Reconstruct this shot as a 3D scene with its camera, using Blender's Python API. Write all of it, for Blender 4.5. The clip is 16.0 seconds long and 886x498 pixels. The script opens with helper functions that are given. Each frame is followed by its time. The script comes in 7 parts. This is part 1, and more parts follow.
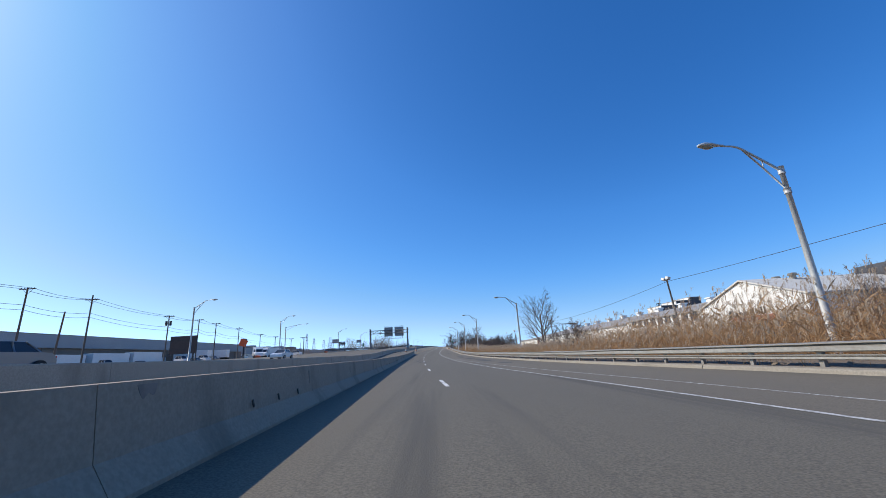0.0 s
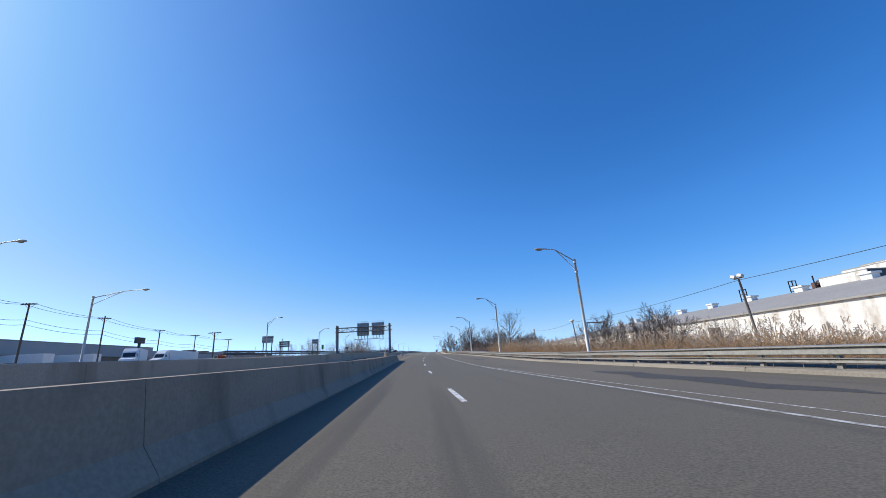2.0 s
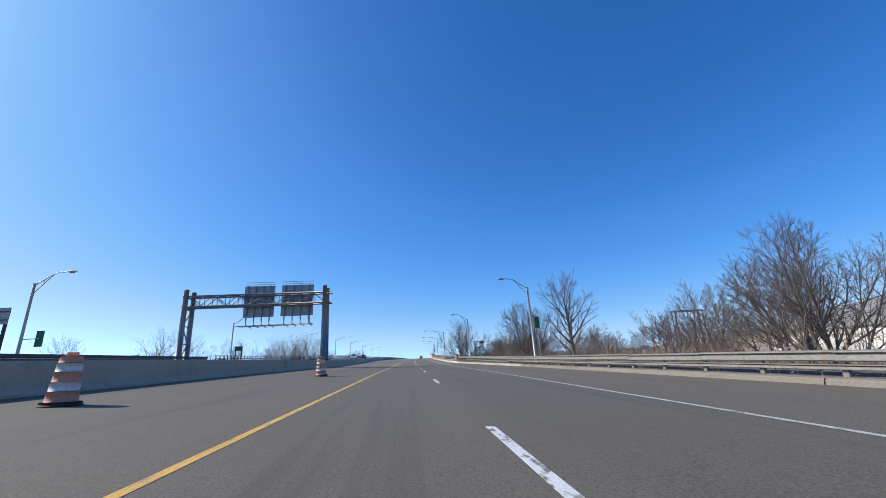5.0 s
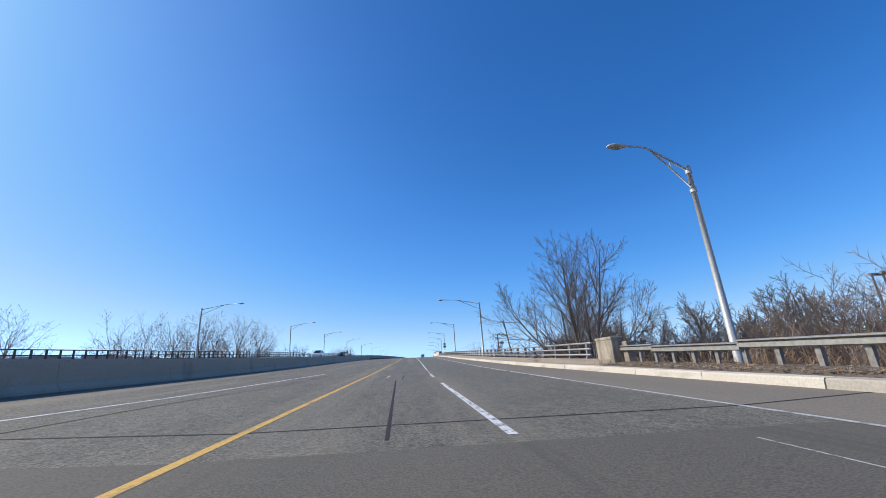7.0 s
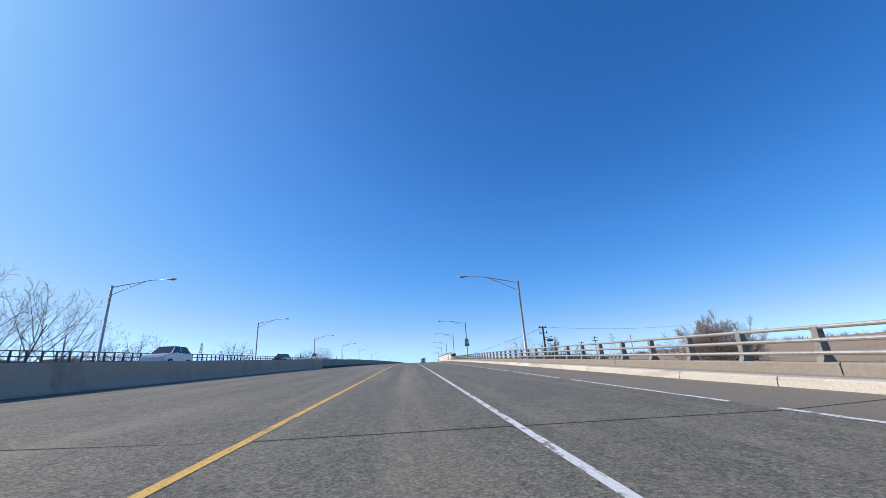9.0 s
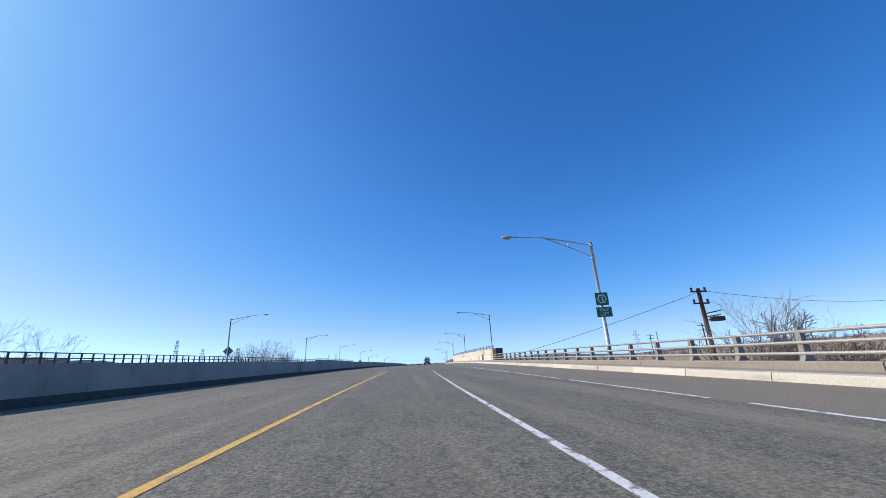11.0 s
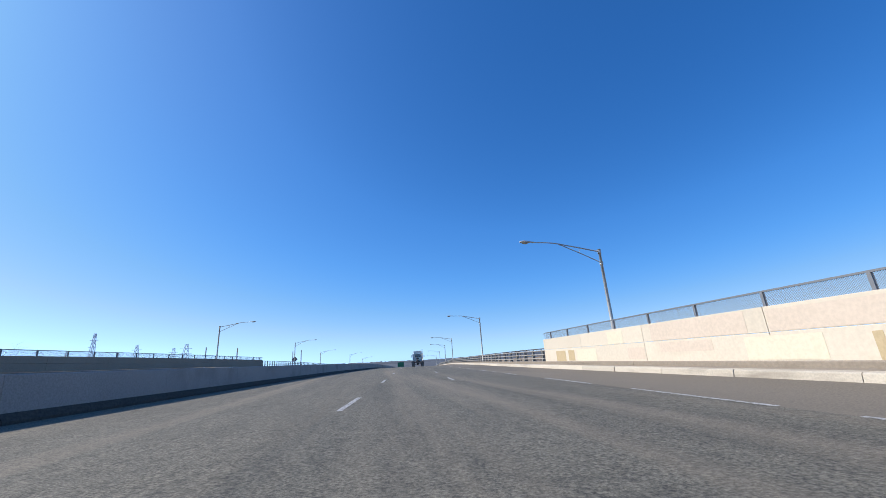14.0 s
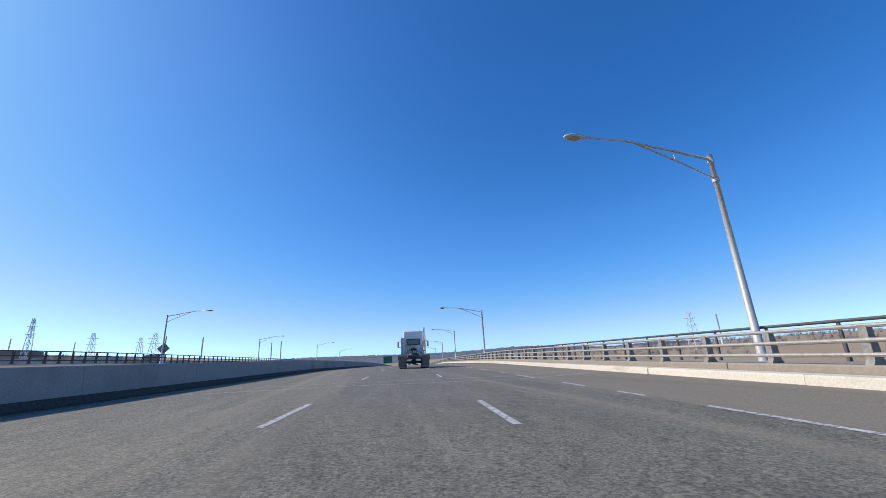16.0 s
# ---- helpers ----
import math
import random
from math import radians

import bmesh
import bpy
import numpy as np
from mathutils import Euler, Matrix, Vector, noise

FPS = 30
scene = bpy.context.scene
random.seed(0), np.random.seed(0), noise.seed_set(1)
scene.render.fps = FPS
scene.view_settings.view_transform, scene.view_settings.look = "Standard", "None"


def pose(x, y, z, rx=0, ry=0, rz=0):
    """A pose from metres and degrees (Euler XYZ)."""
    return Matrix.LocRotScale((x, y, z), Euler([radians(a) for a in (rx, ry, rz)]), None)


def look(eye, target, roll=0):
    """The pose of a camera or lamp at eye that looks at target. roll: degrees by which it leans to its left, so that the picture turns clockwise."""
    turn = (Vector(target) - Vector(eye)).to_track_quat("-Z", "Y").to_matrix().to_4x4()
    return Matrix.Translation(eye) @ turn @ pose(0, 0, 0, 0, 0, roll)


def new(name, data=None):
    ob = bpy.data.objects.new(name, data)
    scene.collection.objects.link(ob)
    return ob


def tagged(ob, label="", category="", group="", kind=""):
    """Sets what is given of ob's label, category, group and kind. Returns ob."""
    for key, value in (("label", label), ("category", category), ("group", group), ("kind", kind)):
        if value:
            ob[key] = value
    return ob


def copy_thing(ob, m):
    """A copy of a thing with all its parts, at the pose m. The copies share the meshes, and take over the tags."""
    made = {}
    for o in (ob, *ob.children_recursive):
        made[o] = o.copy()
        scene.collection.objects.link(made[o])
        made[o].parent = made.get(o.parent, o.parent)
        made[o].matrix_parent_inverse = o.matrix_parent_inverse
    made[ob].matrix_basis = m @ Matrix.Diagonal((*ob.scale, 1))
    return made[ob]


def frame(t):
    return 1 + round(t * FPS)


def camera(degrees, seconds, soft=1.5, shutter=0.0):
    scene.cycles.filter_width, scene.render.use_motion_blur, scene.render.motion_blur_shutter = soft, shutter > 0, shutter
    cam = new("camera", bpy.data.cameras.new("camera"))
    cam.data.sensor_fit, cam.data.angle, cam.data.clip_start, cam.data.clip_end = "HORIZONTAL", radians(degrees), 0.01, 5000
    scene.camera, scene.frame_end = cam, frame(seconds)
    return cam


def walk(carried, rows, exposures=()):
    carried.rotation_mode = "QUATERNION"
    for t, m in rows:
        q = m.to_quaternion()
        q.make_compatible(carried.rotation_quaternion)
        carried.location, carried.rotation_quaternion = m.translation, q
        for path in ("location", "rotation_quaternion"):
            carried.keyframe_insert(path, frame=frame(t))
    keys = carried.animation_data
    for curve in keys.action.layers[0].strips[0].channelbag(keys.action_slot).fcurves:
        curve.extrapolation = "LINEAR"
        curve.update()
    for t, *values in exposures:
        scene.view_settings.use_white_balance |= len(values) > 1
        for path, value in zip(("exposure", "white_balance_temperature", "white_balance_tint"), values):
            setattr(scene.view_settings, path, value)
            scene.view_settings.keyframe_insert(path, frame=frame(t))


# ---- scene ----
cam = camera(97.8, 16.0, soft=0.85)
PATH = [
    (0.0, pose(0.000, 0.000, -0.000, 105.351, 3.290, -0.993)),
    (0.5, pose(-0.865, 13.704, 0.008, 105.590, 3.319, -1.524)),
    (1.0, pose(-1.619, 27.327, 0.057, 105.564, 3.357, -1.961)),
    (1.5, pose(-2.246, 40.775, 0.173, 105.881, 3.243, -2.514)),
    (2.0, pose(-2.736, 54.271, 0.310, 106.173, 3.317, -3.048)),
    (2.5, pose(-3.115, 67.812, 0.507, 106.464, 3.416, -3.565)),
    (3.0, pose(-3.401, 81.323, 0.791, 106.767, 3.351, -4.226)),
    (3.5, pose(-3.586, 94.806, 1.194, 107.046, 3.097, -4.827)),
    (4.0, pose(-3.523, 108.170, 1.597, 107.045, 3.187, -5.553)),
    (4.5, pose(-3.331, 121.672, 1.970, 106.999, 3.241, -5.854)),
    (5.0, pose(-3.099, 135.232, 2.316, 106.928, 3.242, -5.882)),
    (5.5, pose(-2.850, 148.848, 2.644, 106.857, 3.223, -5.926)),
    (6.0, pose(-2.590, 162.522, 2.956, 106.788, 3.176, -5.975)),
    (6.5, pose(-2.324, 176.261, 3.248, 106.726, 3.149, -5.996)),
    (7.0, pose(-2.058, 190.048, 3.524, 106.803, 3.280, -5.989)),
    (7.5, pose(-1.805, 203.865, 3.850, 107.032, 3.336, -6.028)),
    (8.0, pose(-1.514, 217.474, 4.230, 107.151, 3.377, -6.119)),
    (8.5, pose(-1.161, 230.700, 4.666, 107.312, 3.234, -6.180)),
    (9.0, pose(-0.802, 243.965, 5.113, 107.349, 3.287, -6.335)),
    (9.5, pose(-0.433, 257.296, 5.562, 107.388, 3.304, -6.398)),
    (10.0, pose(-0.061, 270.721, 6.001, 107.340, 3.281, -6.419)),
    (10.5, pose(0.314, 284.231, 6.430, 107.294, 3.259, -6.437)),
    (11.0, pose(0.694, 297.821, 6.846, 107.254, 3.227, -6.451)),
    (11.5, pose(1.080, 311.493, 7.242, 107.069, 3.143, -6.436)),
    (12.0, pose(1.494, 325.239, 7.599, 107.131, 3.208, -6.651)),
    (12.5, pose(1.953, 338.985, 7.917, 107.244, 3.288, -6.888)),
    (13.0, pose(2.586, 352.419, 8.256, 107.127, 3.213, -7.508)),
    (13.5, pose(3.398, 365.884, 8.543, 106.869, 3.422, -8.400)),
    (14.0, pose(4.384, 379.320, 8.778, 106.670, 3.489, -9.325)),
    (14.5, pose(5.535, 392.543, 8.958, 106.363, 3.422, -9.926)),
    (15.0, pose(6.765, 405.562, 9.132, 106.166, 3.408, -10.218)),
    (15.5, pose(8.046, 418.371, 9.291, 105.988, 3.168, -10.363)),
    (16.0, pose(9.384, 430.860, 9.430, 105.831, 2.828, -10.297)),
]
walk(cam, PATH)

# ---- world, sun, exposure ----
SUN_DIR = Vector((-14.0, 4.0, 11.2)).normalized()
world = bpy.data.worlds.new("sky")
scene.world = world
world.use_nodes = True
wn, wl = world.node_tree.nodes, world.node_tree.links
sky = wn.new("ShaderNodeTexSky")
sky.sky_type = "NISHITA"
sky.sun_disc = False
sky.sun_elevation = math.asin(SUN_DIR.z)
sky.sun_rotation = math.atan2(SUN_DIR.x, SUN_DIR.y)
sky.altitude = 0.0
sky.air_density, sky.dust_density, sky.ozone_density = 0.55, 0.5, 4.0
tone = wn.new("ShaderNodeHueSaturation")
tone.inputs["Hue"].default_value = 0.5025
tone.inputs["Saturation"].default_value = 1.27
tone.inputs["Value"].default_value = 1.58
wl.new(sky.outputs[0], tone.inputs["Color"])
blue = wn.new("ShaderNodeMix")
blue.data_type = "RGBA"
blue.inputs[0].default_value = 0.17
blue.inputs[7].default_value = (0.50, 2.12, 6.95, 1.0)
wl.new(tone.outputs[0], blue.inputs[6])
# thin winter haze: the brighter the sky, the paler it is
grey = wn.new("ShaderNodeRGBToBW")
wl.new(blue.outputs[2], grey.inputs[0])
haze = wn.new("ShaderNodeMix")
haze.data_type, haze.blend_type = "RGBA", "MULTIPLY"
haze.inputs[0].default_value = 1.0
tint = wn.new("ShaderNodeMix")
tint.data_type = "RGBA"
tint.inputs[6].default_value, tint.inputs[7].default_value = (0.36, 1.045, 2.17, 1.0), (0.55, 0.92, 1.37, 1.0)
bright = wn.new("ShaderNodeMapRange")
bright.inputs[1].default_value, bright.inputs[2].default_value = 2.2, 4.4
wl.new(grey.outputs[0], bright.inputs[0])
wl.new(bright.outputs[0], tint.inputs[0])
wl.new(tint.outputs[2], haze.inputs[7])
wl.new(grey.outputs[0], haze.inputs[6])
much = wn.new("ShaderNodeMapRange")
much.inputs[1].default_value, much.inputs[2].default_value, much.inputs[4].default_value = 1.0, 3.2, 0.92
wl.new(grey.outputs[0], much.inputs[0])
pale = wn.new("ShaderNodeMix")
pale.data_type = "RGBA"
wl.new(much.outputs[0], pale.inputs[0])
wl.new(blue.outputs[2], pale.inputs[6])
wl.new(haze.outputs[2], pale.inputs[7])
# deeper blue away from the sun
depth, lum, deep = wn.new("ShaderNodeMapRange"), wn.new("ShaderNodeRGBToBW"), wn.new("ShaderNodeMix")
depth.inputs[1].default_value, depth.inputs[2].default_value = 0.75, 1.6
depth.inputs[3].default_value, depth.inputs[4].default_value = 0.82, 1.08
deep.data_type, deep.blend_type = "RGBA", "MULTIPLY"
deep.inputs[0].default_value = 1.0
wl.new(pale.outputs[2], lum.inputs[0])
wl.new(lum.outputs[0], depth.inputs[0])
wl.new(pale.outputs[2], deep.inputs[6])
wl.new(depth.outputs[0], deep.inputs[7])
wl.new(deep.outputs[2], wn["Background"].inputs[0])
wn["Background"].inputs[1].default_value = 0.15
sun_data = bpy.data.lights.new("sun", "SUN")
sun_data.energy, sun_data.angle, sun_data.color = 4.5, radians(0.53), (1.0, 0.91, 0.79)
sun = new("sun", sun_data)
sun.matrix_world = look(SUN_DIR * 100, (0, 0, 0))
scene.view_settings.exposure = 0.0

# ---- materials ----


def mat(name, rough=0.8, metal=0.0):
    m = bpy.data.materials.new(name)
    m.use_nodes = True
    b = m.node_tree.nodes["Principled BSDF"]
    b.inputs["Roughness"].default_value = rough
    b.inputs["Metallic"].default_value = metal
    return m


def rgba(c):
    return (c[0], c[1], c[2], 1.0)


def blend(m, kind, fac, a, b):
    n = m.node_tree.nodes.new("ShaderNodeMix")
    n.data_type, n.blend_type = "RGBA", kind
    for sock, v in ((n.inputs[0], fac), (n.inputs[6], a), (n.inputs[7], b)):
        if isinstance(v, (int, float)):
            sock.default_value = v
        elif isinstance(v, tuple):
            sock.default_value = rgba(v)
        else:
            m.node_tree.links.new(v, sock)
    return n.outputs[2]


def position(m, scale=(1, 1, 1)):
    g = m.node_tree.nodes.new("ShaderNodeNewGeometry")
    mp = m.node_tree.nodes.new("ShaderNodeMapping")
    mp.inputs["Scale"].default_value = scale
    m.node_tree.links.new(g.outputs["Position"], mp.inputs["Vector"])
    return mp.outputs[0]


def noise_of(m, scale, detail=4.0, stretch=(1, 1, 1), rough=0.6):
    n = m.node_tree.nodes.new("ShaderNodeTexNoise")
    n.inputs["Scale"].default_value = scale
    n.inputs["Detail"].default_value = detail
    n.inputs["Roughness"].default_value = rough
    m.node_tree.links.new(position(m, stretch), n.inputs["Vector"])
    return n.outputs[0]


def ramp(m, val, lo, hi):
    n = m.node_tree.nodes.new("ShaderNodeMapRange")
    n.inputs[1].default_value, n.inputs[2].default_value = lo, hi
    m.node_tree.links.new(val, n.inputs[0])
    return n.outputs[0]


def bump(m, val, strength, dist=0.01):
    n = m.node_tree.nodes.new("ShaderNodeBump")
    n.inputs["Strength"].default_value, n.inputs["Distance"].default_value = strength, dist
    m.node_tree.links.new(val, n.inputs["Height"])
    m.node_tree.links.new(n.outputs[0], m.node_tree.nodes["Principled BSDF"].inputs["Normal"])


def base(m, col):
    s = m.node_tree.nodes["Principled BSDF"].inputs["Base Color"]
    if isinstance(col, tuple):
        s.default_value = rgba(col)
    else:
        m.node_tree.links.new(col, s)
    return m


def speckled(name, c1, c2, big=0.3, fine=20.0, rough=0.85, metal=0.0, stretch=(1, 1, 1), grain=0.35, relief=0.3, dist=0.01, stain=None):
    """Two scales of variation: broad patches from c1 to c2, and a fine grain."""
    m = mat(name, rough, metal)
    col = blend(m, "MIX", ramp(m, noise_of(m, big, 5, stretch), 0.3, 0.7), c1, c2)
    g = noise_of(m, fine, 3)
    dark = tuple(v * (1 - grain) for v in c1)
    light = tuple(min(1, v * (1 + grain)) for v in c2)
    col = blend(m, "MIX", 0.5, col, blend(m, "MIX", ramp(m, g, 0.35, 0.65), dark, light))
    if stain:
        col = blend(m, "MIX", ramp(m, noise_of(m, stain[1], 6, stain[2]), *(stain[3] if len(stain) > 3 else (0.56, 0.72))), col, stain[0])
    base(m, col)
    if relief:
        bump(m, g, relief, dist)
    return m


def mottled(name, dark, light, tan):
    """Worn exposed-aggregate surface: fine stones, blotches, and lengthwise tan and dark wheel streaks."""
    m = mat(name, 0.88)
    stones = noise_of(m, 26, 5, (1, 1, 1), 0.85)
    pits = noise_of(m, 7, 6, (1, 0.6, 1), 0.75)
    blotch = noise_of(m, 1.1, 6, (1, 0.35, 1), 0.7)
    streak = noise_of(m, 0.9, 5, (1, 0.018, 1), 0.55)
    col = blend(m, "MIX", ramp(m, stones, 0.40, 0.62), tuple(v * 0.50 for v in dark), tuple(v * 1.35 for v in light))
    col = blend(m, "MIX", ramp(m, pits, 0.46, 0.66), col, blend(m, "MULTIPLY", 1.0, col, (0.60, 0.605, 0.61)))
    col = blend(m, "MIX", ramp(m, blotch, 0.42, 0.70), col, blend(m, "MULTIPLY", 1.0, col, (0.76, 0.77, 0.78)))
    col = blend(m, "MIX", ramp(m, streak, 0.50, 0.78), col, blend(m, "MIX", ramp(m, stones, 0.3, 0.7), tuple(v * 0.6 for v in tan), tuple(v * 1.2 for v in tan)))
    col = blend(m, "MIX", ramp(m, noise_of(m, 0.8, 4, (1, 0.02, 1)), 0.55, 0.8), col, blend(m, "MULTIPLY", 1.0, col, (0.70, 0.70, 0.71)))
    base(m, col)
    bump(m, stones, 0.5, 0.012)
    return m


def varied(m, amount=0.25):
    """Each object takes a slightly different lightness."""
    nt = m.node_tree
    s = nt.nodes["Principled BSDF"].inputs["Base Color"]
    o = nt.nodes.new("ShaderNodeObjectInfo")
    hsv = nt.nodes.new("ShaderNodeHueSaturation")
    mr = nt.nodes.new("ShaderNodeMapRange")
    mr.inputs[3].default_value, mr.inputs[4].default_value = 1 - amount, 1 + amount * 0.5
    nt.links.new(o.outputs["Random"], mr.inputs[0])
    nt.links.new(mr.outputs[0], hsv.inputs["Value"])
    if s.is_linked:
        nt.links.new(s.links[0].from_socket, hsv.inputs["Color"])
    else:
        hsv.inputs["Color"].default_value = s.default_value
    nt.links.new(hsv.outputs[0], s)
    return m


def thin(m, share=0.45):
    """Thin dry leaves let part of the light through."""
    nt = m.node_tree
    b = nt.nodes["Principled BSDF"]
    tr_ = nt.nodes.new("ShaderNodeBsdfTranslucent")
    nt.links.new(b.inputs["Base Color"].links[0].from_socket, tr_.inputs["Color"])
    mx = nt.nodes.new("ShaderNodeMixShader")
    mx.inputs[0].default_value = share
    nt.links.new(b.outputs[0], mx.inputs[1])
    nt.links.new(tr_.outputs[0], mx.inputs[2])
    nt.links.new(mx.outputs[0], nt.nodes["Material Output"].inputs[0])
    return m


ASPHALT = speckled("asphalt", (0.101, 0.087, 0.063), (0.138, 0.120, 0.087), 0.25, 45, 0.85, stretch=(1.5, 0.08, 1), grain=0.5, relief=0.5, stain=((0.081, 0.071, 0.054), 0.5, (2.5, 0.05, 1)))
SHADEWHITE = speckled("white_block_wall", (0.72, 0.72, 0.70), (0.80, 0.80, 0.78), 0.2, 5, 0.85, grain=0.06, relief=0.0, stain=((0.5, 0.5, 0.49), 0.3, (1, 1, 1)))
SHOULDER = speckled("shoulder_asphalt", (0.110, 0.094, 0.069), (0.152, 0.130, 0.097), 0.3, 40, 0.9, stretch=(1.5, 0.15, 1), grain=0.35, relief=0.4, stain=((0.090, 0.081, 0.066), 0.4, (1.5, 0.1, 1)))
DECK = mottled("worn_concrete_deck", (0.128, 0.115, 0.086), (0.230, 0.208, 0.154), (0.290, 0.243, 0.175))
BRIDGESHOULDER = speckled("brown_bridge_shoulder", (0.172, 0.145, 0.108), (0.218, 0.185, 0.140), 0.3, 30, 0.9, stretch=(1.5, 0.12, 1), grain=0.25, relief=0.3, stain=((0.135, 0.115, 0.088), 0.4, (1.5, 0.1, 1)))
CONCRETE = speckled("barrier_concrete", (0.315, 0.240, 0.172), (0.375, 0.288, 0.210), 0.35, 22, 0.9, grain=0.12, relief=0.15, dist=0.004, stain=((0.195, 0.148, 0.105), 0.8, (1, 0.9, 0.4), (0.53, 0.72)))
WALLGREY = speckled("dividing_wall_concrete", (0.40, 0.315, 0.235), (0.47, 0.372, 0.28), 0.35, 22, 0.9, grain=0.10, relief=0.12, dist=0.004, stain=((0.29, 0.225, 0.165), 0.7, (1, 0.9, 0.4), (0.55, 0.75)))
DECKPALE = mottled("pale_worn_concrete_deck", (0.140, 0.123, 0.090), (0.246, 0.219, 0.160), (0.300, 0.250, 0.177))
DUSTYKERB = varied(speckled("dusty_kerb_concrete", (0.234, 0.204, 0.160), (0.296, 0.261, 0.207), 0.6, 25, 0.9, grain=0.15, relief=0.2, dist=0.004, stain=((0.164, 0.140, 0.109), 0.9, (1, 0.4, 2))), 0.12)
GREYKERB = varied(speckled("grey_kerb_concrete", (0.40, 0.355, 0.285), (0.49, 0.435, 0.35), 0.6, 25, 0.9, grain=0.14, relief=0.2, dist=0.004, stain=((0.27, 0.235, 0.185), 0.9, (1, 0.4, 2))), 0.14)
KERB = varied(speckled("kerb_concrete", (0.56, 0.495, 0.40), (0.66, 0.585, 0.475), 0.6, 25, 0.9, grain=0.12, relief=0.2, dist=0.004, stain=((0.36, 0.31, 0.25), 0.9, (1, 0.4, 2))), 0.15)
PLINTH = speckled("tan_plinth_concrete", (0.266, 0.222, 0.173), (0.327, 0.275, 0.217), 0.4, 12, 0.9, grain=0.08, relief=0.25, stain=((0.198, 0.163, 0.125), 0.7, (1, 0.2, 2)))
PLINTHPALE = speckled("stained_block_concrete", (0.42, 0.355, 0.265), (0.52, 0.45, 0.345), 0.9, 14, 0.9, grain=0.12, relief=0.3, stain=((0.25, 0.205, 0.15), 1.4, (1, 1, 0.4), (0.46, 0.62)))
PLINTHDARK = speckled("dark_brown_concrete", (0.27, 0.215, 0.165), (0.34, 0.275, 0.21), 0.3, 10, 0.9, grain=0.15, relief=0.2)
WALLTAN = varied(speckled("cream_wall_concrete", (0.68, 0.595, 0.475), (0.75, 0.66, 0.53), 0.25, 10, 0.85, grain=0.05, relief=0.1, stain=((0.64, 0.55, 0.43), 0.5, (1, 0.5, 0.8))), 0.09)
WALLPATCH = speckled("ochre_patch_paint", (0.50, 0.39, 0.23), (0.56, 0.44, 0.27), 0.4, 10, 0.85, grain=0.08, relief=0.1)
WALLPINK = speckled("pinkish_patch_paint", (0.64, 0.535, 0.43), (0.69, 0.575, 0.465), 0.4, 10, 0.85, grain=0.08, relief=0.1)
WALLPALE = speckled("pale_yellow_patch_paint", (0.72, 0.64, 0.485), (0.77, 0.685, 0.525), 0.4, 10, 0.85, grain=0.08, relief=0.1)
STEEL = speckled("galvanised_steel", (0.317, 0.297, 0.258), (0.440, 0.413, 0.361), 0.6, 9, 0.5, 0.35, grain=0.15, relief=0.1, stain=((0.264, 0.232, 0.197), 0.7, (1, 0.2, 2)))
RAILMETAL = speckled("weathered_aluminium_rail", (0.36, 0.33, 0.29), (0.47, 0.435, 0.38), 0.8, 12, 0.55, 0.3, grain=0.15, relief=0.1)
RAILPOST = speckled("dull_rail_post", (0.212, 0.196, 0.174), (0.297, 0.276, 0.246), 0.8, 12, 0.7, 0.2, grain=0.2, relief=0.1)
DARKRAIL = speckled("dark_weathered_rail", (0.07, 0.065, 0.06), (0.12, 0.11, 0.10), 0.8, 12, 0.7, 0.2, grain=0.2, relief=0.1)
POLE = speckled("brushed_aluminium_pole", (0.42, 0.41, 0.385), (0.52, 0.51, 0.48), 0.8, 14, 0.5, 0.3, grain=0.1, relief=0.05)
LUMINAIRE = speckled("grey_luminaire", (0.42, 0.42, 0.41), (0.52, 0.52, 0.50), 2, 14, 0.5, 0.2, grain=0.1, relief=0.0)
LENSGLASS = base(mat("luminaire_lens", 0.2), (0.30, 0.29, 0.25))
BLACK = base(mat("black_rubber", 0.75), (0.02, 0.02, 0.02))
DARKSTEEL = speckled("dark_painted_steel", (0.035, 0.035, 0.038), (0.06, 0.058, 0.056), 1.5, 12, 0.6, 0.3, grain=0.2, relief=0.0)
GANTRY = speckled("gantry_grey_paint", (0.17, 0.175, 0.185), (0.23, 0.235, 0.24), 0.6, 10, 0.5, 0.4, grain=0.15, relief=0.05)
SIGNBACK = speckled("sign_back_aluminium", (0.30, 0.31, 0.32), (0.38, 0.39, 0.40), 1.2, 10, 0.5, 0.5, grain=0.1, relief=0.0)
YELLOW = speckled("yellow_road_paint", (0.62, 0.36, 0.07), (0.72, 0.43, 0.10), 0.8, 30, 0.8, grain=0.25, relief=0.0, stain=((0.32, 0.215, 0.10), 6, (1, 0.3, 1), (0.52, 0.66)))
WHITE = speckled("white_road_paint", (0.60, 0.59, 0.57), (0.74, 0.73, 0.70), 0.8, 30, 0.8, grain=0.15, relief=0.0, stain=((0.20, 0.185, 0.16), 9, (1, 0.5, 1), (0.52, 0.62)))
EDGEWHITE = speckled("dull_edge_line_paint", (0.44, 0.43, 0.41), (0.56, 0.55, 0.52), 0.8, 30, 0.8, grain=0.2, relief=0.0, stain=((0.22, 0.205, 0.18), 9, (1, 0.5, 1), (0.50, 0.64)))
WORNWHITE = speckled("worn_white_paint", (0.40, 0.39, 0.38), (0.54, 0.53, 0.51), 2.5, 30, 0.85, grain=0.35, relief=0.0, stain=((0.19, 0.175, 0.15), 14, (1, 0.8, 1), (0.49, 0.60)))
JOINT = base(mat("joint_tar", 0.9), (0.022, 0.020, 0.018))
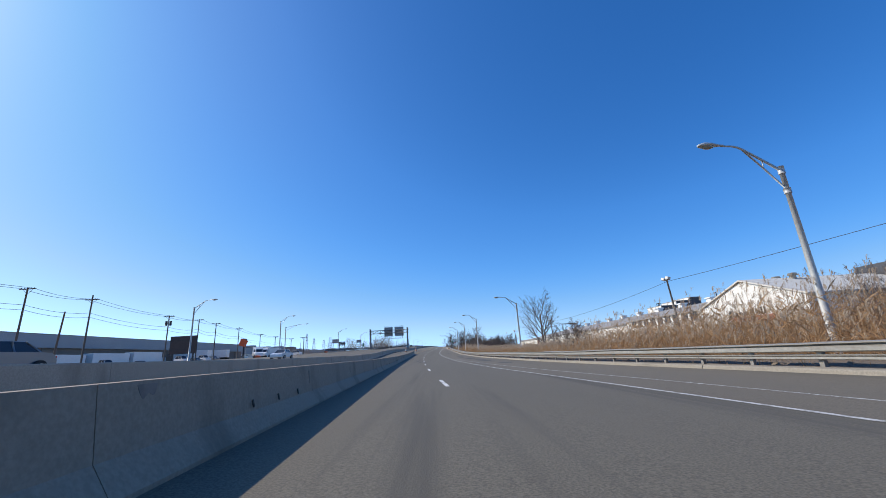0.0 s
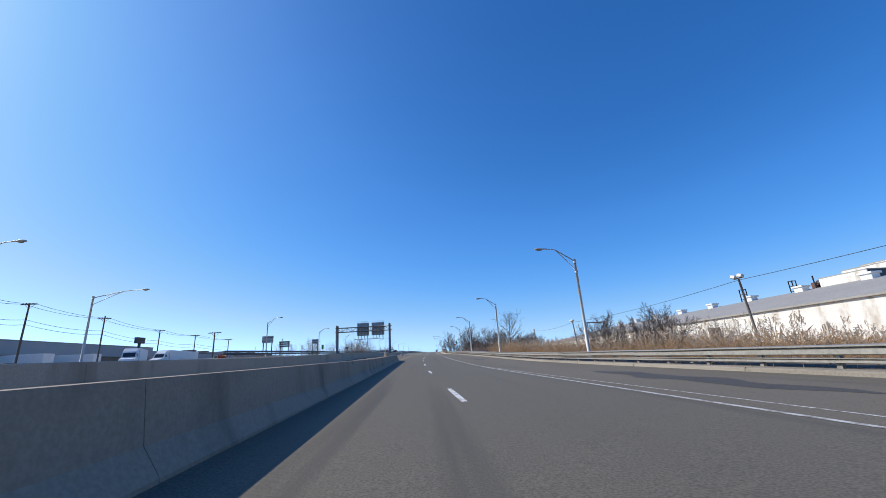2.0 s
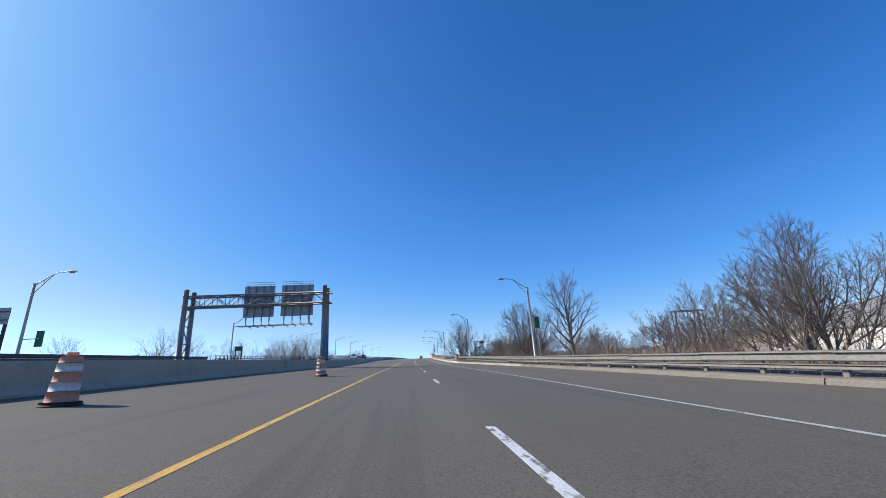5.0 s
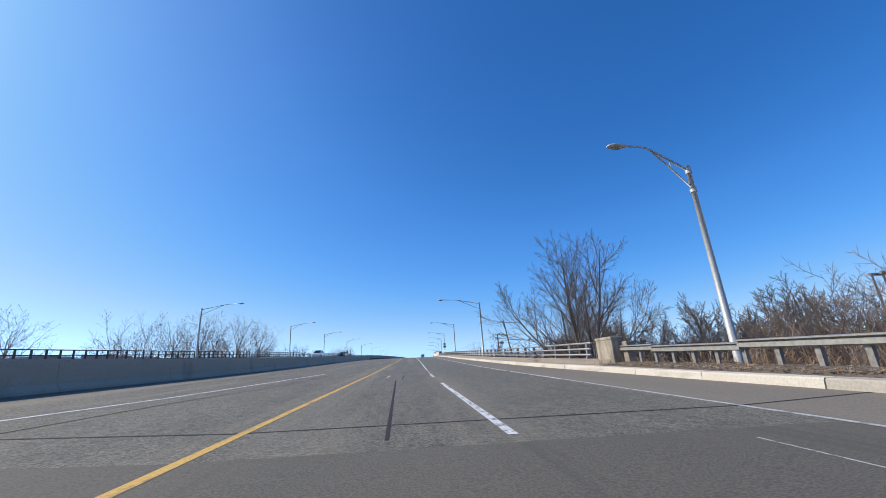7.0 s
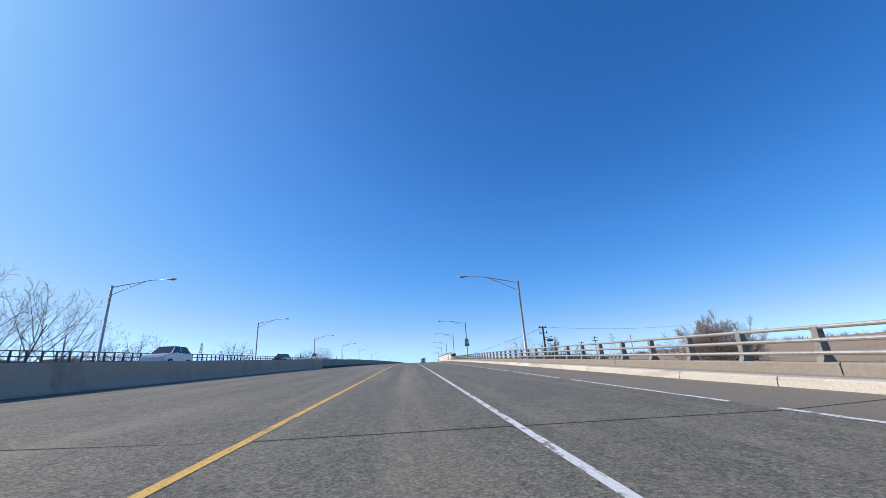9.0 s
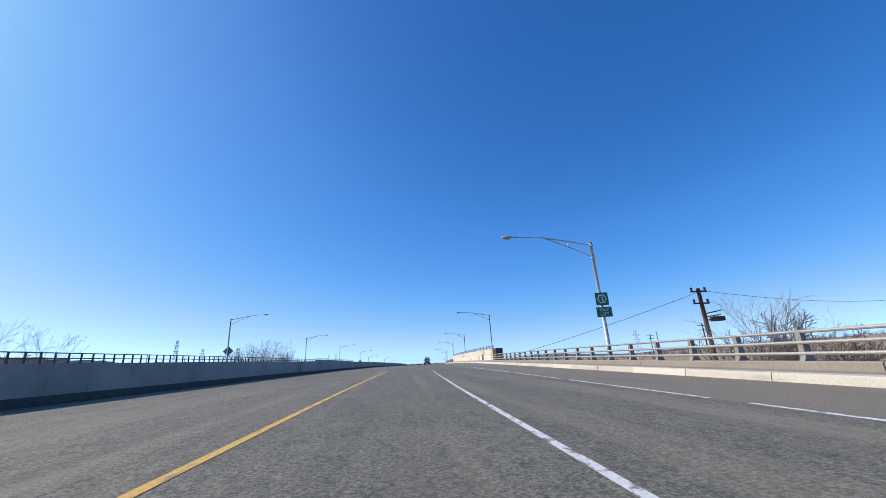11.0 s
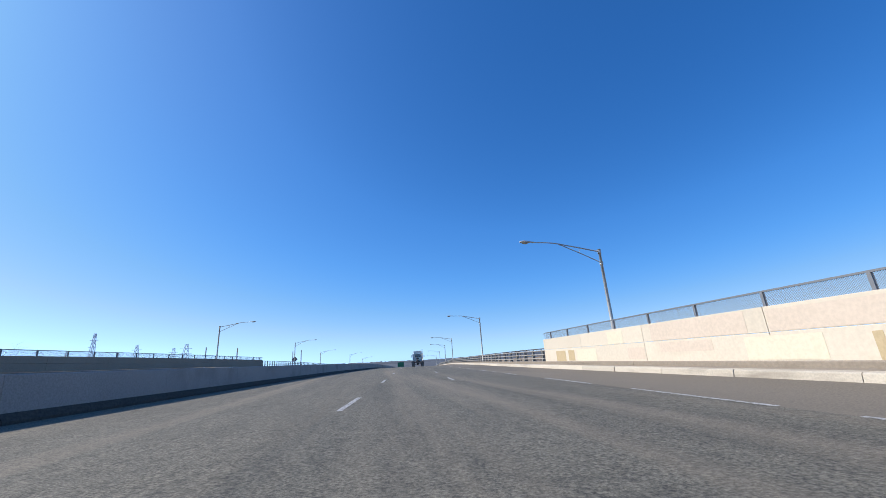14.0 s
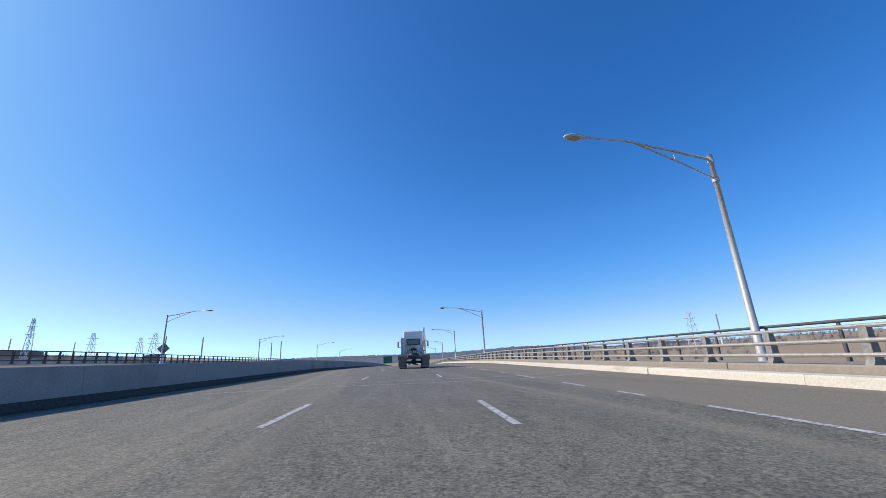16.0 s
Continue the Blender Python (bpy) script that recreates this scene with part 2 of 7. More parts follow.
# near-black: the shadow band along the wall's foot is put into this colour
TOESHADE = speckled("shade_dark_wall_toe", (0.041, 0.037, 0.031), (0.071, 0.064, 0.053), 0.5, 14, 0.95, grain=0.3, relief=0.3, stretch=(1, 0.3, 1))
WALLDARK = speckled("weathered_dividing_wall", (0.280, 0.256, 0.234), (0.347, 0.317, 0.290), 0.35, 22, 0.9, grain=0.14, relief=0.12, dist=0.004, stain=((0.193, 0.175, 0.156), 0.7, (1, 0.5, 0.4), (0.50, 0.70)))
SKID = base(mat("tyre_mark", 0.85), (0.055, 0.053, 0.05))
SOIL = speckled("dry_soil", (0.28, 0.195, 0.115), (0.38, 0.275, 0.17), 0.05, 4, 0.95, grain=0.35, relief=0.4, dist=0.05, stain=((0.17, 0.135, 0.09), 0.02, (1, 1, 1)))
# litter soil, darkened to include the guard rail's shadow on the verge
LITTER = speckled("kerb_litter_soil", (0.114, 0.087, 0.060), (0.174, 0.135, 0.096), 0.8, 14, 0.95, grain=0.5, relief=0.6, dist=0.03, stain=((0.072, 0.054, 0.036), 2.0, (1, 1, 1)))
REED = thin(speckled("dry_reed", (0.360, 0.219, 0.106), (0.500, 0.316, 0.170), 0.15, 3, 0.85, grain=0.35, relief=0.0))
PLUME = thin(speckled("reed_plume", (0.36, 0.27, 0.185), (0.50, 0.40, 0.29), 0.3, 4, 0.9, grain=0.3, relief=0.0))
BARK = speckled("grey_bark", (0.11, 0.09, 0.075), (0.17, 0.145, 0.12), 0.8, 9, 0.9, grain=0.35, relief=0.4)
TWIG = speckled("brown_twig", (0.105, 0.08, 0.067), (0.17, 0.133, 0.112), 0.2, 6, 0.9, grain=0.25, relief=0.0)
TWIGRED = speckled("reddish_shrub_twig", (0.225, 0.165, 0.13), (0.31, 0.24, 0.195), 0.15, 5, 0.9, grain=0.3, relief=0.0)
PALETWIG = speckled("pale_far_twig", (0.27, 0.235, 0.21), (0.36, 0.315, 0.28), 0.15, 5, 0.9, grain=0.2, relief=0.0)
WHITEWALL = speckled("white_painted_block", (0.70, 0.68, 0.63), (0.80, 0.78, 0.73), 0.3, 8, 0.85, grain=0.10, relief=0.2, stain=((0.50, 0.44, 0.36), 0.6, (1, 1, 0.5), (0.52, 0.66)))
ROOFGREY = speckled("grey_roofing", (0.285, 0.268, 0.245), (0.365, 0.345, 0.315), 0.15, 5, 0.85, grain=0.15, relief=0.2)
PALEROOF = speckled("pale_roof_coating", (0.55, 0.52, 0.46), (0.66, 0.63, 0.56), 0.2, 5, 0.8, grain=0.1, relief=0.1, stain=((0.42, 0.38, 0.32), 0.4, (1, 1, 1)))
DARKWALL = speckled("dark_cladding", (0.05, 0.052, 0.06), (0.08, 0.082, 0.09), 0.4, 6, 0.7, grain=0.2, relief=0.1)
GLASSDARK = base(mat("dark_window_glass", 0.12), (0.035, 0.04, 0.05))
REDPAINT = speckled("faded_red_sign_paint", (0.42, 0.12, 0.085), (0.50, 0.16, 0.11), 0.6, 9, 0.8, grain=0.15, relief=0.0)
LETTER = base(mat("dark_sign_paint", 0.7), (0.06, 0.055, 0.05))
ORANGE = speckled("orange_sign_sheeting", (0.74, 0.10, 0.025), (0.82, 0.135, 0.035), 2, 20, 0.6, grain=0.08, relief=0.0)
BARRELRED = speckled("faded_barrel_plastic", (0.55, 0.22, 0.13), (0.66, 0.30, 0.20), 2, 14, 0.7, grain=0.15, relief=0.0)
RUST = speckled("rusted_pole_steel", (0.11, 0.056, 0.042), (0.18, 0.088, 0.06), 1.2, 9, 0.8, 0.1, grain=0.3, relief=0.1)
TARPATCH = speckled("dark_tar_patch", (0.05, 0.046, 0.04), (0.075, 0.068, 0.058), 0.8, 25, 0.8, grain=0.35, relief=0.3)
BARRELWHITE = speckled("barrel_white_band", (0.60, 0.55, 0.50), (0.70, 0.66, 0.61), 2, 14, 0.6, grain=0.1, relief=0.0)
GREEN = base(mat("green_sign_sheeting", 0.5), (0.015, 0.16, 0.085))
SIGNWHITE = base(mat("white_sign_sheeting", 0.5), (0.75, 0.75, 0.73))
SIGNBLACK = base(mat("black_sign_sheeting", 0.5), (0.03, 0.03, 0.03))
BILLBOARD = speckled("dark_sign_back", (0.05, 0.04, 0.038), (0.08, 0.065, 0.06), 0.8, 8, 0.8, grain=0.2, relief=0.0)
WOODPOLE = speckled("utility_pole_wood", (0.09, 0.07, 0.055), (0.14, 0.11, 0.085), 0.6, 10, 0.9, grain=0.3, relief=0.2)
WIRE = base(mat("black_wire", 0.7), (0.05, 0.05, 0.055))
TRUCKWHITE = speckled("white_truck_paint", (0.70, 0.70, 0.68), (0.78, 0.78, 0.76), 0.8, 6, 0.3, grain=0.05, relief=0.0)
# paler than the white paint, to brighten the shaded rear by colour
TRUCKREARLIT = speckled("brightened_grimy_cab_back", (0.74, 0.72, 0.66), (0.82, 0.80, 0.74), 1.5, 9, 0.5, grain=0.12, relief=0.0)
FLAP = speckled("dusty_rubber_flap", (0.085, 0.08, 0.075), (0.15, 0.142, 0.13), 2, 14, 0.85, grain=0.2, relief=0.0)
CHROME = base(mat("chrome", 0.18, 1.0), (0.72, 0.72, 0.72))
TYRE = speckled("tyre_rubber", (0.02, 0.02, 0.02), (0.035, 0.033, 0.031), 3, 25, 0.85, grain=0.2, relief=0.0)
REDLENS = base(mat("red_tail_lens", 0.25), (0.42, 0.02, 0.015))
CARWHITE = base(mat("white_car_paint", 0.22), (0.75, 0.75, 0.74))
CARSILVER = base(mat("silver_car_paint", 0.28, 0.5), (0.20, 0.21, 0.225))
CARDARK = base(mat("dark_car_paint", 0.22), (0.03, 0.035, 0.045))
GREYWOOD = speckled("weathered_grey_pole", (0.16, 0.145, 0.13), (0.23, 0.21, 0.185), 0.5, 10, 0.85, grain=0.2, relief=0.1)
TRAILER = speckled("white_trailer_panel", (0.70, 0.70, 0.69), (0.78, 0.78, 0.76), 0.6, 6, 0.5, grain=0.06, relief=0.0)
WAREHOUSE = speckled("warehouse_cladding", (0.30, 0.31, 0.32), (0.38, 0.385, 0.39), 0.2, 5, 0.8, grain=0.12, relief=0.0)
BRICKFAR = speckled("brown_far_wall", (0.20, 0.15, 0.12), (0.27, 0.21, 0.17), 0.3, 5, 0.85, grain=0.2, relief=0.0)
HILL = speckled("hazy_far_hill", (0.095, 0.107, 0.125), (0.13, 0.143, 0.162), 0.01, 0.05, 1.0, grain=0.2, relief=0.0)
# the reflected sky is put into the glass colour
CABGLASS = base(mat("sky_tinted_rear_glass", 0.15), (0.14, 0.18, 0.20))
STAINED = speckled("stained_barrier_concrete", (0.155, 0.122, 0.09), (0.215, 0.168, 0.125), 1.5, 22, 0.9, grain=0.2, relief=0.15, dist=0.004)
# distance haze is put into this pale blue steel colour
HAZETOWER = base(mat("haze_tinted_far_steel", 0.8), (0.612, 0.680, 0.782))
MESHFENCE = base(mat("fence_mesh", 0.6, 0.3), (0.20, 0.21, 0.23))

# ---- the line of the road ----
LINE = [(-60, 4.2, 0.0), (-30, 2.0, -0.02), (0, 0, 0), (27.3, -1.62, 0.06), (54.3, -2.74, 0.31), (81.3, -3.40, 0.79), (108.2, -3.52, 1.60),
        (135.2, -3.10, 2.32), (162.5, -2.59, 2.96), (190, -2.06, 3.52), (217.5, -1.51, 4.23), (244, -0.80, 5.11),
        (270.7, -0.06, 6.0), (297.8, 0.69, 6.85), (325.2, 1.49, 7.60), (352.4, 2.59, 8.26), (379.3, 4.38, 8.78),
        (405.6, 6.77, 9.13), (430.9, 9.38, 9.43), (470, 13.2, 9.70), (520, 18.0, 9.35), (580, 24.5, 8.2), (660, 33, 6.3), (800, 49, 3.0), (1000, 73, 0.6)]
LY = np.array([p[0] for p in LINE], float)
_fine = np.arange(-60, 1000.5, 1.0)


def _smooth(col):
    v = np.interp(_fine, LY, [p[col] for p in LINE])
    k = np.hanning(27)
    k /= k.sum()
    return np.convolve(np.pad(v, 13, mode="reflect", reflect_type="odd"), k, mode="valid")


FX, FZ = _smooth(1), _smooth(2)
EYE = 0.92
CROSS = 0.018


def line_x(y):
    return float(np.interp(y, _fine, FX))


def line_z(y):
    return float(np.interp(y, _fine, FZ))


def table(y, pts):
    return float(np.interp(y, [p[0] for p in pts], [p[1] for p in pts]))


# across the road: distances from the line, right is positive
KERB_D = [(-60, 9.2), (0, 9.0), (30, 8.85), (95, 8.4), (120, 8.2), (165, 7.85), (200, 7.5), (255, 7.6), (311, 8.6), (352, 9.4), (380, 8.9), (404, 8.15), (418, 7.8), (440, 7.75), (470, 7.8), (1000, 7.8)]
RAIL_D = [(-60, 8.6), (0, 8.2), (30, 7.9), (95, 7.1), (120, 7.6), (170, 6.9), (200, 6.5), (240, 6.3), (311, 7.9), (352, 8.8), (380, 8.2), (418, 6.4), (470, 6.6), (1000, 6.6)]
RISE = [(0, 0.034), (110, 0.026), (200, 0.017), (255, 0.020), (350, 0.028), (440, 0.040), (1000, 0.040)]
EDGE_D = [(-60, 5.2), (14, 5.25), (40, 5.0), (100, 4.5), (115, 4.5), (170, 4.95), (203, 5.2), (255, 5.5), (311, 5.75), (348, 6.05), (385, 5.7), (427, 4.95), (470, 4.8), (1000, 4.8)]
DASH_D = [(-60, 1.1), (12, 1.03), (52, 1.03), (100, 0.95), (195, 1.2), (209, 1.1), (217, 1.2), (240, 1.4), (311, 1.55), (344, 2.05), (372, 2.0), (399, 1.8), (437, 1.45), (1000, 1.4)]
LEFT_D = [(100, -2.15), (170, -2.3), (200, -2.25), (250, -2.02), (311, -2.15), (345, -1.85), (372, -1.6), (399, -1.52), (437, -2.2), (1000, -2.2)]
WALL_D = [(-60, -8.5), (80, -9.0), (130, -11.0), (190, -10.9), (260, -11.1), (320, -10.0), (365, -9.2), (430, -9.2), (1000, -9.2)]
WALL_BASE = [(-60, -0.90), (60, -0.70), (130, -0.46), (190, -0.44), (260, -0.49), (320, -0.73), (365, -0.86), (430, -0.82), (1000, -0.84)]
WALL_TOP = [(-60, 0.33), (60, 0.33), (130, 0.54), (200, 0.55), (260, 0.46), (320, 0.42), (365, 0.28), (430, 0.22), (1000, 0.2)]


def surface(y, d):
    """Height of the carriageway's surface at a distance d from the line."""
    z0 = line_z(y) - EYE
    if d >= -2.3:
        return z0 - CROSS * d
    w = table(y, WALL_D)
    zl = z0 + CROSS * 2.3
    zw = line_z(y) + table(y, WALL_BASE)
    return zl + (zw - zl) * min(1.0, (-2.3 - d) / (-2.3 - w))


def at(y, d, up=0.0):
    return Vector((line_x(y) + d, y, surface(y, d) + up))


def kerb_at(y, d, up=0.0):
    """A point on the shoulder, which rises from the edge line to the kerb."""
    e = table(y, EDGE_D)
    z = surface(y, min(d, e)) + table(y, RISE) * max(0.0, d - e)
    return Vector((line_x(y) + d, y, z + up))


# ---- mesh helpers ----


def mesh_from(name, verts, faces, material, smooth=False):
    me = bpy.data.meshes.new(name)
    me.from_pydata([tuple(v) for v in verts], [], faces)
    me.materials.append(material)
    if smooth:
        me.polygons.foreach_set("use_smooth", [True] * len(me.polygons))
    me.update()
    return me


def part(name, bm, material, parent=None, label=""):
    if isinstance(bm, bpy.types.Mesh):
        me = bm
    else:
        me = bpy.data.meshes.new(name)
        bm.to_mesh(me)
        bm.free()
        me.materials.append(material)
    ob = new(name, me)
    ob.parent = parent
    return tagged(ob, label)


def thing(name, label, category, group="", kind="", m=None):
    ob = new(name)
    ob.empty_display_size = 0.2
    if m is not None:
        ob.matrix_basis = m
    return tagged(ob, label, category, group, kind)


def box(sx, sy, sz, m=None, bevel=0.0, bm=None):
    bm = bm or bmesh.new()
    vs = bmesh.ops.create_cube(bm, size=1.0, matrix=(m or Matrix()) @ Matrix.Diagonal((sx, sy, sz, 1)))["verts"]
    if bevel:
        es = {e for v in vs for e in v.link_edges}
        bmesh.ops.bevel(bm, geom=list(es), offset=bevel, segments=2, affect="EDGES", profile=0.5)
    return bm


def tube(points, radii, sides=8, bm=None, cap=True):
    """A tapered tube through points."""
    bm = bm or bmesh.new()
    rings = []
    n = len(points)
    pts = [Vector(p) for p in points]
    for i, p in enumerate(pts):
        t = (pts[min(i + 1, n - 1)] - pts[max(i - 1, 0)]).normalized()
        a = t.cross(Vector((0, 0, 1)) if abs(t.z) < 0.95 else Vector((1, 0, 0))).normalized()
        b = t.cross(a)
        r = radii[i] if isinstance(radii, (list, tuple)) else radii
        rings.append([bm.verts.new(p + (a * math.cos(k * math.tau / sides) + b * math.sin(k * math.tau / sides)) * r) for k in range(sides)])
    for r0, r1 in zip(rings, rings[1:]):
        for k in range(sides):
            f = bm.faces.new((r0[k], r0[(k + 1) % sides], r1[(k + 1) % sides], r1[k]))
            f.smooth = True
    if cap:
        bm.faces.new(rings[0])
        bm.faces.new(rings[-1][::-1])
    return bm


def stations(y0, y1, step):
    n = max(1, int(round((y1 - y0) / step)))
    return [y0 + (y1 - y0) * i / n for i in range(n + 1)]


def sweep(name, y0, y1, step, profile, material, closed=False, smooth=False):
    """A mesh along the road: profile(y) gives world points across it."""
    ys = stations(y0, y1, step)
    rows = [profile(y) for y in ys]
    k = len(rows[0])
    verts = [v for r in rows for v in r]
    faces = []
    for i in range(len(ys) - 1):
        for j in range(k if closed else k - 1):
            a, b = i * k + j, i * k + (j + 1) % k
            faces.append((a, b, b + k, a + k))
    if closed:
        faces.append(tuple(range(k))[::-1])
        faces.append(tuple(len(verts) - k + j for j in range(k)))
    return mesh_from(name, verts, faces, material, smooth)


def structure(name, me, label, category=""):
    return tagged(new(name, me), label, category, "", "structure")


# ---- ground ----
BRIDGE_Y = 206.0


def left_deck(y, d):
    """Height of the other carriageway, beyond the dividing wall."""
    w = table(y, WALL_D)
    near = line_z(y) + table(y, WALL_TOP) - 0.85
    f = min(1.0, max(0.0, (w - 0.4 - d) / (w - 0.4 + 27.5)))
    return near + (line_z(y) + 0.85 - near) * f


def ground_z(x, y):
    yc = min(max(y, -60), 1000)
    d = x - line_x(yc)
    low = -1.3 + 0.028 * min(max(-d - 29, 0), 500) + 0.07 * min(max(-d - 90, 0), 420) * min(1.0, max(0.0, (y - 430) / 150.0))
    if d < -29:
        high = left_deck(yc, -27.5) - 0.3 - 0.03 * min(-d - 29, 12)
    elif d < table(yc, WALL_D) - 0.4:
        high = left_deck(yc, d) - 0.3
    elif d < 10:
        high = min(surface(yc, max(d, table(yc, WALL_D))) - 0.3, line_z(yc) - EYE - 0.3)
    else:
        high = line_z(yc) - EYE - 0.3 - 0.12 * min(d - 10, 12)
    base_r = -1.25 + 0.042 * min(max(d - 40, 0), 420) * min(1.0, max(0.0, (y - 225) / 90.0))
    if d >= 10:
        high = max(high, base_r)
    f = min(1.0, max(0.0, (y - 203) / 14.0))
    side = 1.0 if (y < 190 or -29 <= d <= 22) else max(0.0, 1 - (y - 190) / 26.0)
    f = max(f, 1 - side)
    lowz = low if d < 0 else base_r
    n = noise.noise(Vector((x * 0.06, y * 0.06, 0))) * 0.25 * (1.0 if (d > 12 or d < -33) else 0.0)
    return high * (1 - f) + lowz * f + n


def spaced(breaks):
    out = []
    for a, b, s in breaks:
        out += stations(a, b, s)[:-1]
    return out + [breaks[-1][1]]


gx = spaced([(-3200, -600, 400), (-600, -120, 40), (-120, -34, 6), (-34, 34, 2.0), (34, 110, 6), (110, 500, 60), (500, 3200, 400)])
gy = spaced([(-300, -60, 60), (-60, 300, 5), (300, 700, 20), (700, 1500, 100), (1500, 4600, 500)])
verts = [(x + (line_x(min(max(y, -60), 560)) if abs(x) < 300 else 0), y, 0) for y in gy for x in gx]
verts = [(x, y, ground_z(x, y)) for x, y, _ in verts]
nx = len(gx)
faces = [(j * nx + i, j * nx + i + 1, (j + 1) * nx + i + 1, (j + 1) * nx + i) for j in range(len(gy) - 1) for i in range(nx - 1)]
structure("ground", mesh_from("ground", verts, faces, SOIL, True), "dry brown winter ground with sparse dead grass")

# ---- carriageway ----
DECK_Y = 194.5


def lane_strip(y):
    ds = [table(y, LEFT_D) - 0.1 if y > 100 else -2.3, -1.2, 0.0, 1.5, 3.0, table(y, EDGE_D)]
    return [at(y, d) for d in ds]


def right_strip(y):
    e, k = table(y, EDGE_D), table(y, KERB_D)
    return [kerb_at(y, e), kerb_at(y, (e + k) / 2), kerb_at(y, k + 0.1)]


def left_strip(y):
    w, e = table(y, WALL_D), (table(y, LEFT_D) - 0.1 if y > 100 else -2.3)
    return [at(y, w + (e - w) * i / 4) for i in range(5)]


structure("road", sweep("road", -60, DECK_Y, 3, lane_strip, ASPHALT), "dark grey worn asphalt traffic lanes")
structure("shoulder_right", sweep("shoulder_right", -60, DECK_Y - 4, 3, right_strip, SHOULDER), "dusty grey asphalt shoulder along the kerb")
structure("shoulder_left", sweep("shoulder_left", -60, DECK_Y, 3, left_strip, SHOULDER), "pale dusty asphalt shoulder beside the dividing wall")
structure("bridge_deck", sweep("bridge_deck", DECK_Y, 1000, 3, lane_strip, DECK), "worn grey concrete bridge traffic lanes")
structure("bridge_shoulder_right", sweep("bridge_shoulder_right", DECK_Y - 4, 1000, 3, right_strip, BRIDGESHOULDER), "smooth brown-grey bridge shoulder along the kerb")
structure("bridge_shoulder_left", sweep("bridge_shoulder_left", DECK_Y, 1000, 3, left_strip, DECKPALE), "worn concrete bridge shoulder beside the dividing wall")


def slab(y):
    z = min(line_z(y) - EYE - 0.34, line_z(y) + table(y, WALL_BASE) - 0.34)
    a, b = line_x(y) - 28.2, line_x(y) + 9.3
    return [Vector((a, y, z)), Vector((a, y, z - 1.1)), Vector((b, y, z - 1.1)), Vector((b, y, z))]


structure("bridge_slab", sweep("bridge_slab", BRIDGE_Y, 1000, 8, slab, CONCRETE, closed=True), "grey concrete bridge slab under the roadway")
for py in range(240, 700, 36):
    zt = line_z(py) - EYE - 1.3
    if zt > 0:
        for d in (-22, -10, 4):
            gz = ground_z(line_x(py) + d, py) - 0.5
            bm = tube([(0, 0, gz), (0, 0, zt)], 0.6, 12)
            ob = tagged(part("bridge_pier", bm, CONCRETE), "round grey concrete bridge pier", "", "", "structure")
            ob.location = (line_x(py) + d, py, 0)

structure("other_carriageway", sweep("other_carriageway", -60, 1000, 4, lambda y: [Vector((line_x(y) + d, y, left_deck(y, d))) for d in (-28.2, -24, -20, -16, table(y, WALL_D) - 0.3)], SHOULDER), "grey asphalt opposite carriageway beyond the wall")


# ---- painted lines ----
def stripe(name, y0, y1, tab, width, material, label, up=0.005, shift=0.0):
    def prof(y):
        d = table(y, tab) + shift
        return [kerb_at(y, d - width / 2, up), kerb_at(y, d + width / 2, up)]
    return structure(name, sweep(name, y0, y1, 2.0, prof, material), label)


stripe("line_edge_right", -60, 203.7, EDGE_D, 0.095, EDGEWHITE, "solid white edge line")
for k in range(-15, 2):
    stripe("line_edge_right", 320.7 + 7.8 * k, min(335, 327.6 + 7.8 * k), EDGE_D, 0.115, WHITE, "long white edge line dash")
stripe("line_edge_old", -20, 82, [(-20, 6.6), (10, 6.45), (20, 6.2), (60, 5.35), (82, 4.75)], 0.05, WORNWHITE, "faded thin old edge line")
rr = random.Random(71)
y = 335.0
while y < 640:
    run = rr.uniform(0.8, 4.5)
    stripe("line_edge_worn", y, y + run, EDGE_D, 0.115, WORNWHITE, "worn remnant of a white edge line")
    y += run + rr.uniform(0.6, 4.5)
stripe("line_yellow", 112, 331, LEFT_D, 0.135, YELLOW, "solid yellow edge line beside the inner shoulder")
stripe("line_inner_slant", 178, 215.6, [(178, -8.0), (190, -7.45), (197.7, -6.76), (201.4, -6.16), (213.7, -5.2), (215.6, -5.05)], 0.13, WHITE, "slanting white line on the inner shoulder")
stripe("deck_joint_long", 196, 214, [(196, -5.65), (200, -5.4), (205.6, -4.6), (214, -4.4)], 0.035, JOINT, "black tarred lengthwise joint")
stripe("line_lane_thin", 211.2, 218, DASH_D, 0.06, WORNWHITE, "thin worn lane line")
stripe("line_piece", 209.4, 211.3, [(209.4, -1.05), (211.3, -1.0)], 0.11, WORNWHITE, "short worn white line piece")
stripe("deck_joint_long", 207.3, 211.2, [(207.3, -0.30), (211.2, -0.25)], 0.04, JOINT, "black tarred lengthwise joint")
stripe("line_lane_solid", 218, 316, DASH_D, 0.115, WHITE, "white lane line")
stripe("line_lane_worn", 316, 331.6, DASH_D, 0.13, WORNWHITE, "worn white lane line")
stripe("line_end_piece", 331.1, 332.8, LEFT_D, 0.12, WHITE, "short white line piece")
stripe("deck_joint_long", 195, 207, [(195, -0.28), (207, -0.55)], 0.05, JOINT, "black tarred lengthwise joint")
stripe("deck_crack", 176, 194, [(176, 3.1), (194, 3.5)], 0.03, WORNWHITE, "thin pale crack sealing")
for y0 in [12.2 + 12.55 * k for k in range(-4, 13)] + [170.6, 183.2]:
    stripe("lane_dash", y0, y0 + 3.1, DASH_D, 0.13, WHITE, "white lane dash")
stripe("lane_dash", 208.5, 211.1, DASH_D, 0.13, WHITE, "white lane dash")
stripe("lane_dash", 194.9, 204.3, DASH_D, 0.13, WHITE, "long white lane dash")
